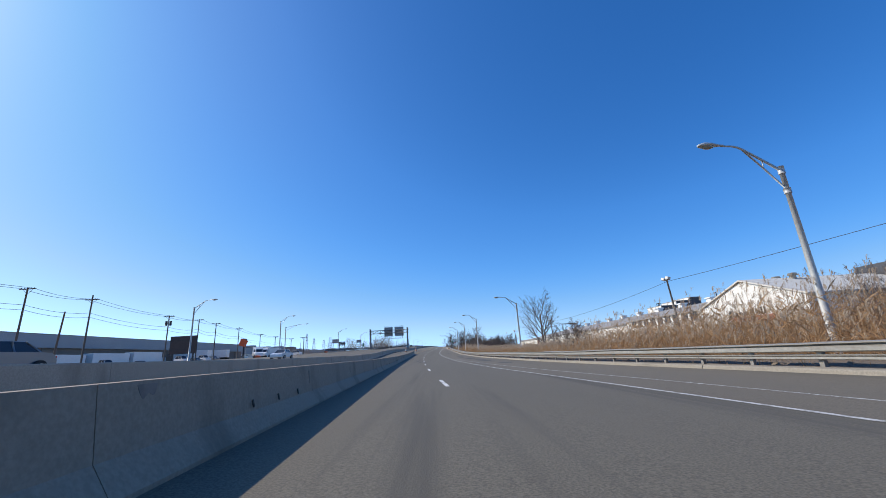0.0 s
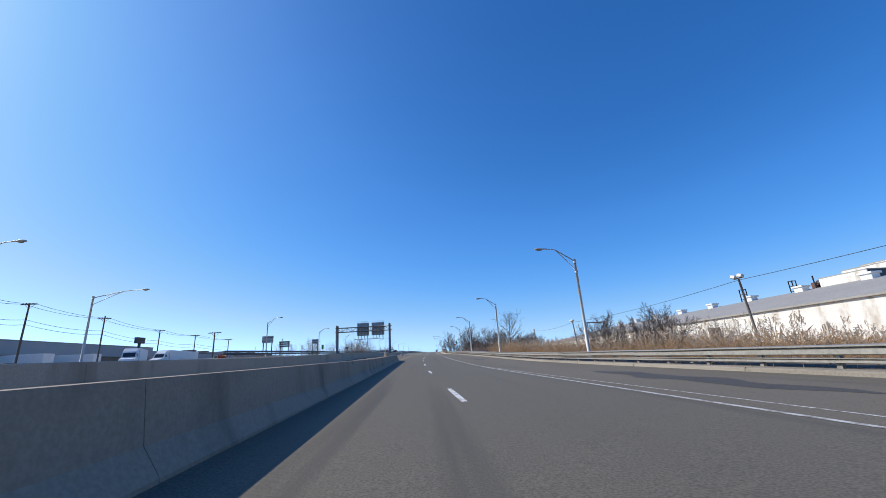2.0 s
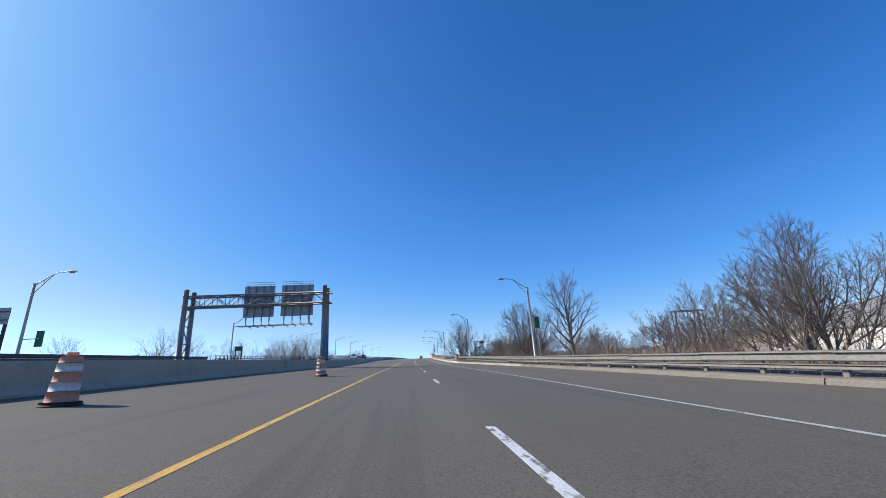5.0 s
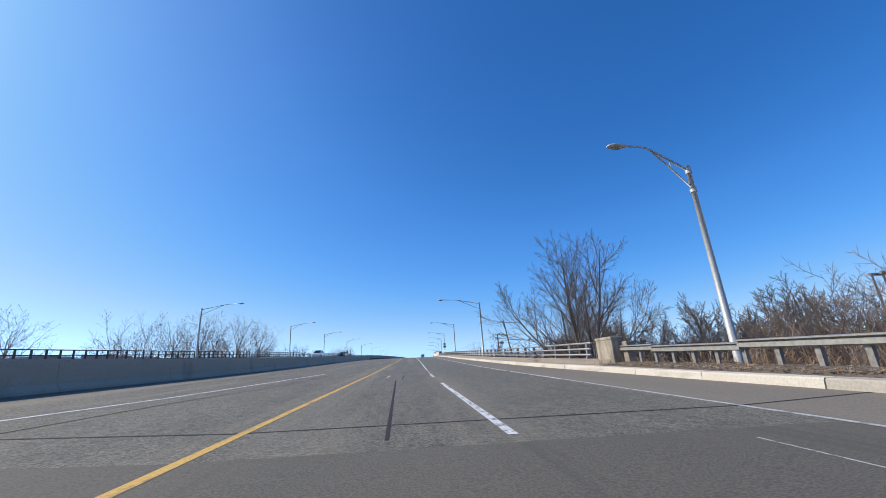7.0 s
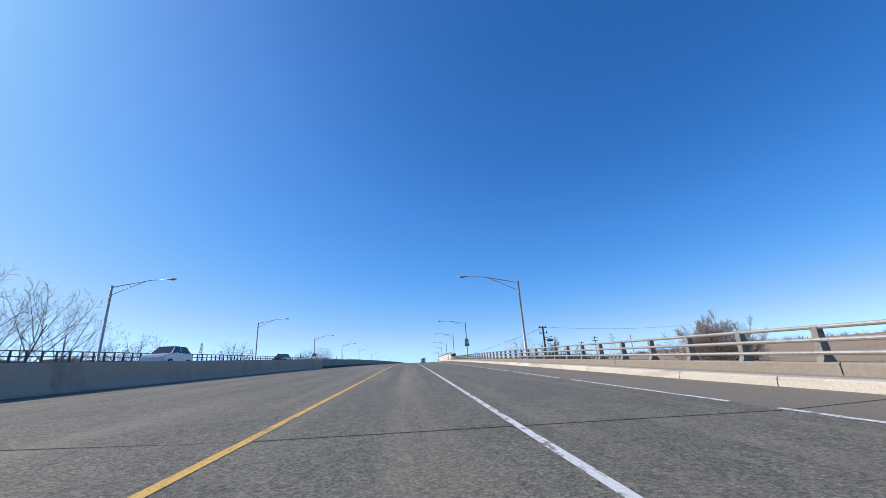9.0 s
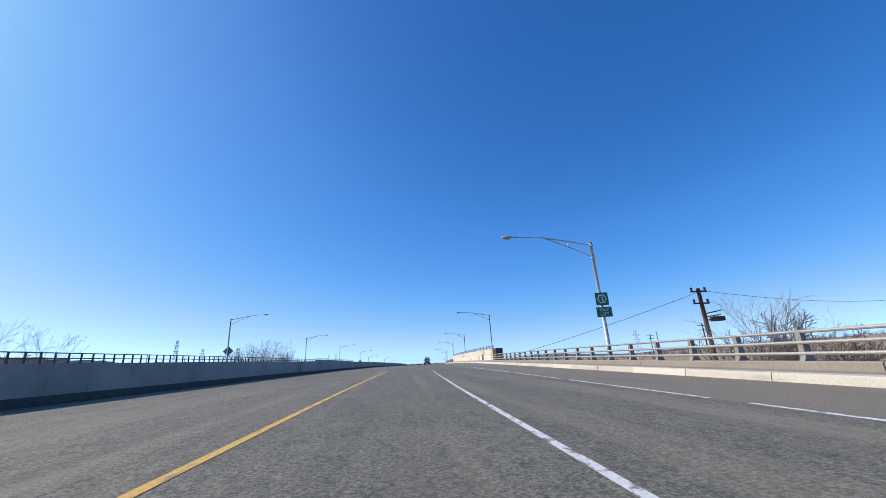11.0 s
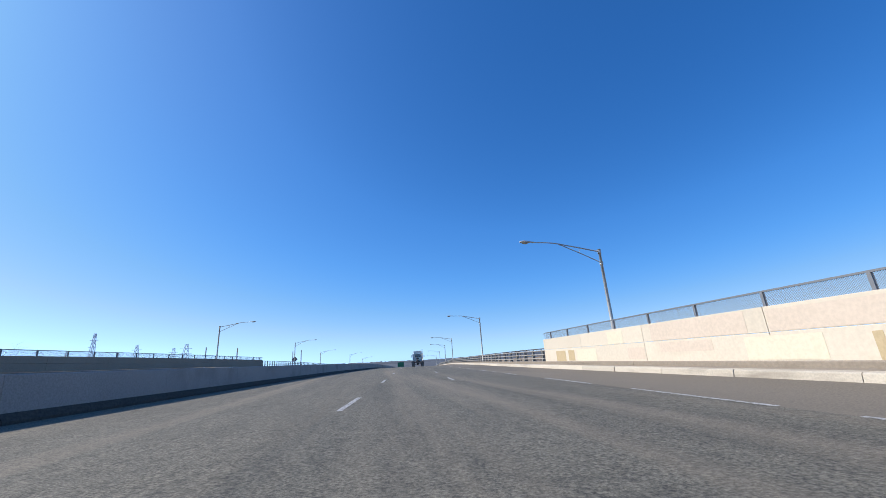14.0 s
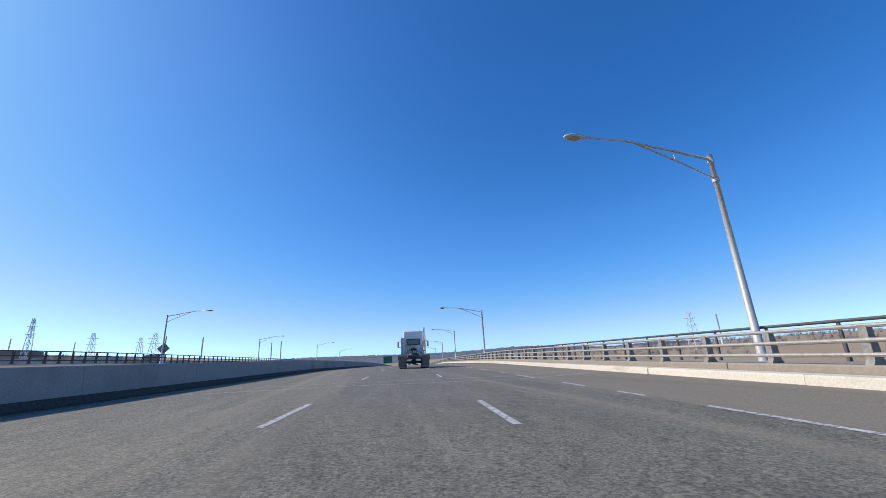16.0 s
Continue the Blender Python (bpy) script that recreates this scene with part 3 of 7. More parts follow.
for y0 in [397.6] + [409.9 + 13.2 * k for k in range(14)]:
    stripe("lane_dash", y0, y0 + 3.0, DASH_D, 0.13, WORNWHITE, "worn white lane dash")
stripe("lane_dash", 343.4, 345.4, DASH_D, 0.13, WORNWHITE, "short worn white lane dash")
for y0 in (344.1, 359.4, 375.3, 388.0, 398.6, 411.6) + tuple(424.7 + 12.6 * k for k in range(14)):
    stripe("lane_dash", y0, y0 + 3.0, LEFT_D, 0.13, WORNWHITE, "worn white lane dash")
for y0, w, m in ((196.0, 0.06, JOINT), (210.6, 0.03, JOINT), (211.0, 0.03, JOINT), (249.4, 0.03, JOINT), (286.0, 0.04, JOINT), (326.0, 0.04, JOINT), (368.6, 0.028, JOINT), (369.5, 0.028, JOINT),
                 (409.5, 0.016, JOINT), (410.8, 0.024, JOINT), (445.7, 0.08, WORNWHITE), (447.8, 0.08, WORNWHITE), (486.0, 0.05, JOINT), (525.0, 0.05, JOINT)):
    def jprof(y, y0=y0):
        return [kerb_at(y, d, 0.004) for d in (table(y0, WALL_D) + 0.1, -2.3, 1, table(y0, EDGE_D), table(y0, KERB_D))]
    structure("deck_joint", sweep("deck_joint", y0, y0 + w, 0.2, jprof, m), "dark transverse deck joint" if m is JOINT else "pale sealed transverse deck joint")
for ya, yb, da, db in ((36, 47, 6.6, 7.6), (48.5, 56, 6.5, 7.5), (60, 69, 6.4, 7.3), (92, 99, 6.2, 6.9), (30, 33.5, 6.8, 7.6)):
    def tar(y, ya=ya, yb=yb, da=da, db=db):
        q = math.sin(math.pi * min(1, max(0.0, (y - ya) / (yb - ya)))) ** 0.5
        c, h = (da + db) / 2 + 0.12 * math.sin(y * 1.9), (db - da) / 2 * (0.15 + 0.85 * q) * (0.85 + 0.15 * math.sin(y * 3.1))
        return [kerb_at(y, c - h, 0.004), kerb_at(y, c + h, 0.004)]
    structure("tar_patch", sweep("tar_patch", ya, yb, 0.5, tar, TARPATCH), "irregular dark tar patch on the shoulder")
for dx in (0.0, 0.75):
    stripe("tyre_mark", 44.5, 57, [(44.5, 0.75 + dx * 0.75), (50, 0.35 + dx * 0.8), (57, 0.0 + dx * 0.6)], 0.17, SKID, "dark curved tyre skid mark")


# ---- barriers and kerbs ----
def near_profile(y):
    h = 0.83 * min(1.0, 0.55 + (106.6 - y) * 0.25)
    d0 = -2.36
    pts = [(-0.30, 0), (-0.30, 0.06), (-0.14, 0.30), (-0.08, h), (0.08, h), (0.14, 0.30), (0.30, 0.06), (0.30, 0)]
    if y >= 106.3:
        pts = [(a * 0.8, b) for a, b in pts]
    return [at(y, d0 + a, b - 0.02) for a, b in pts][::-1]


nb = thing("median_barrier", "grey stained concrete safety barrier with sloped sides", "", "", "structure")
y = -58.0
while y < 105.5:
    y1 = min(y + 6.1, 106.6)
    part("barrier_segment", sweep("barrier_segment", y, y1 - 0.010, 1.0 if y1 > 102 else 3.0, near_profile, CONCRETE, True), CONCRETE, nb)
    y += 6.1
wall = thing("dividing_wall", "long grey concrete parapet wall between the carriageways", "", "", "structure")


def wall_profile(y):
    d, zb, zt = line_x(y) + table(y, WALL_D), line_z(y) + table(y, WALL_BASE) - 0.15, line_z(y) + table(y, WALL_TOP)
    return [Vector(p) for p in ((d, y, zb + 0.36), (d - 0.05, y, zt - 0.03), (d - 0.08, y, zt), (d - 0.32, y, zt), (d - 0.35, y, zb))]




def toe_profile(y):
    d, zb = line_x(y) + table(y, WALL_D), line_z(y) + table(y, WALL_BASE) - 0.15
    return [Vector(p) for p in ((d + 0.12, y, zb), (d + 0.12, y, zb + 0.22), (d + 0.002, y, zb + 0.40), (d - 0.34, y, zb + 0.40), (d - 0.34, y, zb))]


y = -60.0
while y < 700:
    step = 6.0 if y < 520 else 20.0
    # past y 288 the foot carries the shadow band as a dark colour
    part("wall_toe", sweep("wall_toe", y, y + step - (0.02 if y < 520 else 0), 3, toe_profile, TOESHADE if y > 288 else WALLGREY, True), None, wall, "foot of the wall coloured dark as its shadow band" if y > 288 else "")
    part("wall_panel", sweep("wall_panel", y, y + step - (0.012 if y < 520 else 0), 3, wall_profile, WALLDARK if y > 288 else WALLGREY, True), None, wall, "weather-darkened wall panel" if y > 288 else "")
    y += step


def kerb_profile(y):
    d = table(y, KERB_D)
    h = table(y, [(110, 0.10), (160, 0.125), (190, 0.19)])
    return [kerb_at(y, d, -0.05), kerb_at(y, d + 0.03, h - 0.03), kerb_at(y, d + 0.06, h), kerb_at(y, d + 0.32, h + 0.004), kerb_at(y, d + 0.34, -0.05)][::-1]


kerb = thing("kerb", "pale weathered concrete kerb with open joints", "", "", "structure")
y = -50.0
while y < 560:
    step = 5.2 if y < 160 or 400 < y < 480 else (3.05 if y < 480 else 12.0)
    ob = part("kerb_stone", sweep("kerb_stone", y, y + step - 0.025, 1.3, kerb_profile, DUSTYKERB if y < 160 else (GREYKERB if y < 194 else KERB), True), None, kerb, "dusty brown-grey kerb stone" if y < 160 else "")
    ob.location.x = random.uniform(-0.012, 0.012)
    y += step


def verge_profile(y):
    d = table(y, KERB_D)
    k = table(y, [(165, 0.0), (195, 0.14)])
    lump = 0.03 * noise.noise(Vector((y * 0.9, 0, 2)))
    return [kerb_at(y, d + 0.33, 0.075 + k * 0.8), kerb_at(y, d + 0.7, 0.09 + k * 1.2 + lump), kerb_at(y, d + 1.3, 0.11 + k * 1.3 + lump), kerb_at(y, d + 2.0, 0.10 + k - lump), kerb_at(y, d + 2.6, 0.05), kerb_at(y, d + 3.6, -0.5)]


structure("verge", sweep("verge", -60, 206, 0.7, verge_profile, LITTER), "litter-strewn soil verge behind the kerb")


def walk_profile(y):
    d = table(y, KERB_D)
    return [kerb_at(y, d + 0.33, 0.175), Vector((line_x(y) + table(y, RAIL_D) + 1.9, y, kerb_at(y, d + 0.33, 0.185).z))]


structure("sidewalk", sweep("sidewalk", 206, 1000, 3, walk_profile, PLINTH), "narrow tan concrete bridge walkway")


def plinth_profile(y):
    d = table(y, RAIL_D) + 1.88
    return [at(y, d, 0.0), at(y, d, 0.50), at(y, d + 0.03, 0.53), at(y, d + 0.52, 0.53), at(y, d + 0.55, 0.5), at(y, d + 0.55, -0.9)][::-1]


plinth = thing("rail_plinth", "tan concrete plinth under the bridge railing", "", "", "structure")
y = 206.0
while y < 700:
    step = 9.0 if y < 520 else 30
    part("plinth_block", sweep("plinth_block", y, y + step - 0.03, 3, plinth_profile, PLINTH, True), PLINTH, plinth)
    y += step


# ---- guard rail: two stacked W-beams on posts ----
def rail_gap(y):
    return table(y, [(0, 0.45), (120, 0.6), (165, 0.75), (186, 1.2), (205, 1.25)])


def rail_top(y):
    """Height of the upper beam's top over the foot of the kerb."""
    return table(y, [(-20, 0.66), (10, 0.66), (60, 0.60), (104, 0.56), (165, 0.66), (192, 0.90), (205, 0.93)])


def beam_points(y, back, drop, hgt):
    """A W-beam's profile; drop is from the rail's top to the beam's foot."""
    d, z0 = table(y, KERB_D) + rail_gap(y), rail_top(y) - drop
    q = hgt / 4
    prof = [(0, 0), (-0.03, 0.1 * q), (-0.09, q * 0.5), (-0.09, q * 2.1), (-0.06, q * 2.4), (0.04, q * 2.6), (0.04, q * 2.9), (-0.07, q * 3.15), (-0.09, q * 3.3), (-0.09, q * 3.7), (0, q * 4)]
    foot = kerb_at(y, table(y, KERB_D))
    pts = [(back + a, z0 + b) for a, b in prof] + [(back + 0.06, z0 + hgt), (back + 0.06, z0)]
    return [Vector((line_x(y) + d + a, y, foot.z + b)) for a, b in pts][::-1]


guard = thing("guard_rail", "galvanised double W-beam guard rail on steel posts", "guard rail")
y = -48.0
while y < 204.5:
    y1 = min(y + 3.81, 205.75)
    if y1 - y > 1:
        sag = 0.02 * math.sin(y * 0.7) * (1.6 if y > 185 else 0.4)
        part("beam", sweep("beam", y, y1 + 0.05, 1.3, lambda yy: beam_points(yy, 0.0, 0.225 + sag, 0.225), STEEL, True), STEEL, guard)
        if y < 193:
            low = 0.39 if y < 168 else 0.50
            part("rub_rail", sweep("rub_rail", y, y1 + 0.05, 1.9, lambda yy: beam_points(yy, 0.02, low, 0.115), STEEL, True), STEEL, guard)
        bolt = Vector(beam_points(y + 0.1, -0.085, 0.118, 0.0)[0])
        part("splice_bolt", tube([bolt, bolt + Vector((0.03, 0, 0))], 0.03, 6), RAILPOST, guard)
    y += 3.81
bmp = box(0.09, 0.12, 1.0, pose(0, 0, 0.5))
post_me = bpy.data.meshes.new("post")
bmp.to_mesh(post_me)
post_me.materials.append(RAILPOST)
y = -48.0
while y < 205:
    ob = part("post", post_me, None, guard)
    p = kerb_at(y, table(y, KERB_D))
    ob.location = (p.x + rail_gap(y) + 0.055, y, p.z + rail_top(y) - 1.03)
    y += 1.905 if y < 188 else 0.9525


# ---- bridge railings ----
def railing(name, label, y0, y1, dtab, zf, height, spacing, post_mat, rail_mat, rails=3, post=(0.14, 0.20)):
    r = thing(name, label, "railing")
    bm = bmesh.new()
    w, t = post
    prof = [(-t * 0.9, 0), (t * 0.9, 0), (t * 0.55, height * 0.15), (t * 0.35, height), (-t * 0.35, height), (-t * 0.55, height * 0.15)]
    a = [bm.verts.new((x, -w / 2, z)) for x, z in prof]
    b = [bm.verts.new((x, w / 2, z)) for x, z in prof]
    bm.faces.new(a)
    bm.faces.new(b[::-1])
    for i in range(6):
        bm.faces.new((a[i], b[i], b[(i + 1) % 6], a[(i + 1) % 6]))
    bmesh.ops.recalc_face_normals(bm, faces=bm.faces)
    me = bpy.data.meshes.new("post")
    bm.to_mesh(me)
    bm.free()
    me.materials.append(post_mat)
    y = y0 + 0.4
    while y < y1:
        ob = part("post", me, None, r)
        ob.location = (line_x(y) + dtab(y), y, zf(y))
        y += spacing
    side = -1 if dtab(y0) > 0 else 1
    y = y0
    while y < y1 - 1:
        ye = min(y + max(spacing * 4, 7.5), y1)
        for i in range(rails):
            z = height * (0.98 - i * 0.36)
            hh, ww = (0.043, 0.06)

            def prof(yy, z=z):
                c = Vector((line_x(yy) + dtab(yy) + side * (0.07 if i else 0.0), yy, zf(yy) + z))
                return [c + Vector((ww * math.cos(q) , 0, hh * math.sin(q))) for q in [j * math.tau / 8 for j in range(8)]][::-1]
            part("rail", sweep("rail", y, ye + 0.01, spacing, prof, rail_mat, True, False), rail_mat, r)
        y = ye
    return r


plinth_d = lambda y: table(y, RAIL_D) + 2.15
plinth_z = lambda y: at(y, plinth_d(y)).z + 0.52
railing("bridge_railing", "three-bar weathered aluminium bridge railing on tan plinth", 208, 349.4, plinth_d, plinth_z, 0.74, 2.05, RAILPOST, RAILMETAL)
railing("bridge_railing", "three-bar weathered aluminium bridge railing on tan plinth", 405.6, 640, plinth_d, plinth_z, 0.74, 2.05, RAILPOST, RAILMETAL)
outer_d = lambda y: -27.8
outer_z = lambda y: left_deck(y, -27.8) + 0.02
railing("outer_railing", "dark weathered bridge railing on the far carriageway", 196, 408, outer_d, outer_z, 1.15, 1.25, DARKRAIL, DARKRAIL, 3, (0.12, 0.12))
railing("outer_railing", "dark weathered bridge railing on the far carriageway", 456, 640, outer_d, outer_z, 0.95, 1.25, DARKRAIL, DARKRAIL, 3, (0.12, 0.12))
# long dark guard rail on the far carriageway before the bridge
og = thing("outer_guard_rail", "dark weathered guard rail along the far carriageway", "guard rail")
for y0 in range(114, 194, 8):
    for z0 in (0.35, 0.72):
        part("beam", sweep("beam", y0, y0 + 8, 4, lambda y, z0=z0: [Vector((line_x(y) - 27.8 + a, y, left_deck(y, -27.8) + z0 + b)) for a, b in ((0, 0), (0.06, 0.08), (0, 0.3), (-0.03, 0.3), (-0.03, 0))][::-1], DARKRAIL, True), DARKRAIL, og)
for i in range(41):
    y = 114 + i * 2
    ob = part("post", post_me, None, og)
    ob.location = (line_x(y) - 27.95, y, left_deck(y, -27.8) - 0.02)

# raised walkway outside the railing past the cream wall, with its own outer rail
def outer_walk(y):
    z = plinth_z(y) - 0.06
    x = line_x(y) + plinth_d(y)
    return [Vector((x + 0.26, y, z)), Vector((x + 2.4, y, z)), Vector((x + 2.4, y, z - 0.45)), Vector((x + 0.26, y, z - 0.45))][::-1]


structure("outer_walkway", sweep("outer_walkway", 405.6, 640, 4, outer_walk, PLINTH, True), "tan concrete walkway outside the bridge railing")
railing("walkway_railing", "dark weathered outer railing of the bridge walkway", 405.6, 640, lambda y: plinth_d(y) + 2.2, lambda y: plinth_z(y) - 0.06, 1.0, 2.05, DARKRAIL, DARKRAIL, 1, (0.07, 0.06))

# end block where the guard rail meets the bridge railing
blk = thing("end_block", "weathered tan concrete end block of the bridge railing", "concrete block")
c = Vector((line_x(206.1) + 8.62, 206.1, line_z(206.1)))
part("block", box(0.50, 1.35, 1.22, pose(c.x, c.y + 0.25, c.z - 0.36), 0.05), PLINTHPALE, blk)
part("cap", box(0.54, 1.39, 0.13, pose(c.x, c.y + 0.25, c.z + 0.29), 0.035), PLINTHPALE, blk)
part("wing", box(0.34, 0.45, 1.05, pose(c.x + 0.32, c.y - 0.62, c.z - 0.40), 0.04), PLINTHDARK, blk, "dark stained rear stub of the block")


# ---- cream parapet walls ----
def parapet(name, label, y0, y1, dtab, zf, h, pieces, face, rail_mat, gap=None):
    w = thing(name, label, "parapet wall")
    n = pieces
    L = (y1 - y0) / n
    for i in range(n):
        for row in range(2):
            a, b = y0 + i * L, y0 + (i + 1) * L - 0.02
            if gap and a < gap[0] + 0.5 < b and row == 0:
                b = gap[0]
                segs = [(a, b), (gap[1], y0 + (i + 1) * L - 0.02)]
            else:
                segs = [(a, b)]
            for s0, s1 in segs:
                if s1 - s0 < 0.2:
                    continue
                z0, z1 = (0, h * 0.52) if row == 0 else (h * 0.52 + 0.012, h)
                part("wall_panel", sweep("wall_panel", s0, s1, 2, lambda y: [Vector((line_x(y) + dtab(y) + dx, y, zf(y) + z)) for dx, z in ((-0.15, z0), (-0.15, z1 - 0.01), (-0.14, z1), (0.15, z1), (0.15, z0))][::-1], face, True), face, w)
    fr = part("fence_frame", sweep("fence_frame", y0, y1, 3, lambda y: [Vector((line_x(y) + dtab(y) + dx, y, zf(y) + h + z)) for dx, z in ((-0.03, 0.40), (0.03, 0.40), (0.03, 0.45), (-0.03, 0.45))][::-1], rail_mat, True), rail_mat, w)
    y = y0 + 0.05
    bm0 = box(0.08, 0.08, 0.44, pose(0, 0, 0.22))
    me = bpy.data.meshes.new("fence_post")
    bm0.to_mesh(me)
    me.materials.append(rail_mat)
    while y <= y1:
        ob = part("fence_post", me, None, w)
        ob.location = (line_x(y) + dtab(y), y, zf(y) + h - 0.01)
        y += 2.6
    # mesh infill as a lattice of thin wires
    verts, faces = [], []
    y = y0
    while y < y1:
        for s in (-1, 1):
            ya, yb = y, y + s * 0.42
            p = [Vector((line_x(ya) + dtab(ya) - 0.005, ya, zf(ya) + h)), Vector((line_x(yb) + dtab(yb) - 0.005, yb, zf(yb) + h + 0.41))]
            o = len(verts)
            verts += [p[0] - Vector((0, 0.006, 0)), p[0] + Vector((0, 0.006, 0)), p[1] + Vector((0, 0.006, 0)), p[1] - Vector((0, 0.006, 0))]
            faces.append((o, o + 1, o + 2, o + 3))
        y += 0.05
    tagged(part("fence_mesh", mesh_from("fence_mesh", verts, faces, MESHFENCE), MESHFENCE, w), "", "", "", "stuff")
    return w


pw = parapet("parapet_wall", "cream concrete parapet wall with a mesh fence on top", 349.5, 405.3, plinth_d, plinth_z, 1.46, 10, WALLTAN, MESHFENCE, (356.4, 358.6))
# the return's shaded face is put in as dark cladding colour
part("end_return", box(0.95, 0.7, 1.62, pose(*(at(349.3, plinth_d(349.3) + 0.63) + Vector((0, 0, 0.44 + 0.76)))), 0.02), DARKWALL, pw, "end pier of the wall, coloured dark for its shaded face")
PATCHES = ((WALLPATCH, "ochre repair patch", ((349.55, 351.3, 0.0, 1.44), (360.4, 362.0, 0.03, 0.70), (370.6, 372.4, 0.0, 0.50), (355.9, 358.4, 0.78, 1.44), (400.7, 401.5, 0.05, 0.66), (401.9, 403.3, 0.02, 0.66), (386.0, 386.2, 0.02, 0.66))),
           (WALLPINK, "pinkish repair patch", ((384.4, 388.5, 0.79, 1.40), (389.2, 393.6, 0.79, 1.44), (390.6, 393.2, 0.34, 0.72), (376.4, 378.6, 0.30, 0.72), (394.2, 395.4, 0.1, 0.6), (366.2, 369.6, 0.8, 1.42))),
           (WALLPALE, "pale yellow repair patch", ((387.2, 389.4, 0.04, 0.70), (398.2, 400.4, 0.03, 0.68), (379.2, 383.0, 0.05, 0.62), (372.9, 375.6, 0.1, 0.68), (395.6, 396.9, 0.8, 1.4))))
for paint, words, spans in PATCHES:
    for ya, yb, z0, z1 in spans:
        def patch(y, ya=ya, yb=yb, z0=z0, z1=z1):
            e = 0.008 * math.sin(y * 7.3)
            x = line_x(y) + plinth_d(y)
            return [Vector((x - 0.156, y, plinth_z(y) + z0)), Vector((x - 0.156, y, plinth_z(y) + z1 + e - 0.03)), Vector((x - 0.14, y, plinth_z(y) + z1 + e - 0.03)), Vector((x - 0.14, y, plinth_z(y) + z0))]
        part("repair_patch", sweep("repair_patch", ya, yb, 0.3, patch, paint, True), None, pw, words)
# sprayed scrawl
for k, (yo, zo, ry, rz, a0, a1) in enumerate(((0.1, 0.22, 0.13, 0.2, 60, 300), (0.42, 0.2, 0.1, 0.18, -20, 250), (0.7, 0.26, 0.12, 0.16, 100, 430), (0.95, 0.2, 0.1, 0.2, 30, 270), (1.35, 0.2, 0.2, 0.16, 0, 360), (1.35, 0.2, 0.01, 0.18, 0, 180), (1.35, 0.2, 0.2, 0.01, 0, 180), (1.75, 0.16, 0.1, 0.2, -100, 90))):
    pts = []
    for i in range(11):
        a = radians(a0 + (a1 - a0) * i / 10)
        y = 382.4 - yo + ry * math.cos(a)
        pts.append((line_x(y) + plinth_d(y) - 0.153, y, plinth_z(y) + 0.88 + zo + rz * math.sin(a)))
    part("scrawl_stroke", tube(pts, 0.011, 4), LETTER, pw, "thin dark sprayed line")
for z in (0.12, 0.36, 0.6):
    p0, p1 = at(356.3, plinth_d(356.3)), at(358.7, plinth_d(358.7))
    up = Vector((0, 0, 0.52 + z))
    part("gap_rail", tube([p0 + up, p1 + up], 0.055, 8), RAILMETAL, pw)
lw = parapet("far_parapet_wall", "grey concrete parapet wall with fence on the far carriageway", 408, 456, outer_d, outer_z, 1.1, 8, PLINTHDARK, MESHFENCE)


# ---- street lamps ----
def lamp_meshes(arm, rise, height):
    """Pole with a two-member arm that reaches along -x, and a cobra-head luminaire."""
    t = thing("street_lamp", "tapered aluminium street lamp with a trussed arm", "street lamp", "street lamps along the road")
    part("base_plate", box(0.42, 0.42, 0.06, pose(0, 0, 0.03), 0.01), DARKSTEEL, t)
    part("pole", tube([(0, 0, 0), (0, 0, height * 0.5), (0, 0, height + 0.12)], [0.125, 0.10, 0.075], 14), POLE, t)
    part("cap", tube([(0, 0, height - 0.12), (0, 0, height + 0.16)], [0.105, 0.10], 12), POLE, t)
    part("collar", tube([(0, 0, height - 0.85), (0, 0, height - 0.67)], [0.11, 0.11], 12), POLE, t)
    knee = 0.62
    up = [(0, 0, height), (-arm * knee * 0.5, 0, height + rise * 0.44), (-arm * knee, 0, height + rise * 0.86), (-arm * (knee + 0.08), 0, height + rise * 0.94), (-arm * (knee + 0.18), 0, height + rise * 0.985), (-arm, 0, height + rise)]
    part("upper_arm", tube(up, [0.045, 0.042, 0.038, 0.036, 0.033, 0.03], 8), POLE, t)
    lo = [(0, 0, height - 0.72), (-arm * knee * 0.5, 0, height - 0.72 + (0.72 + rise * 0.84) * 0.52), (-arm * knee, 0, height + rise * 0.84)]
    part("lower_arm", tube(lo, 0.030, 8), POLE, t)
    part("strut", tube([up[1], lo[1]], 0.018, 6), POLE, t)
    hx, hz = -arm, height + rise
    bm = bmesh.new()
    secs = [(0.10, 0.035, 0.035), (-0.12, 0.06, 0.06), (-0.38, 0.15, 0.10), (-0.62, 0.17, 0.11), (-0.80, 0.10, 0.07), (-0.86, 0.03, 0.03)]
    rings = []
    for x, w, h in secs:
        rings.append([bm.verts.new((hx + x, math.cos(k * math.tau / 12) * w, hz + 0.02 + math.sin(k * math.tau / 12) * h * (0.9 if math.sin(k * math.tau / 12) > 0 else 0.55))) for k in range(12)])
    for r0, r1 in zip(rings, rings[1:]):
        for k in range(12):
            f = bm.faces.new((r0[k], r0[(k + 1) % 12], r1[(k + 1) % 12], r1[k]))
            f.smooth = True
    bm.faces.new(rings[0])
    bm.faces.new(rings[-1][::-1])
    bmesh.ops.recalc_face_normals(bm, faces=bm.faces)
    head = part("luminaire", bm, LUMINAIRE, t, "grey cobra-head luminaire")
    bl = bmesh.new()
    bmesh.ops.create_uvsphere(bl, u_segments=10, v_segments=6, radius=1, matrix=Matrix.Translation((hx - 0.5, 0, hz - 0.035)) @ Matrix.Diagonal((0.22, 0.12, 0.07, 1)))
    part("lens", bl, LENSGLASS, head)
    return t


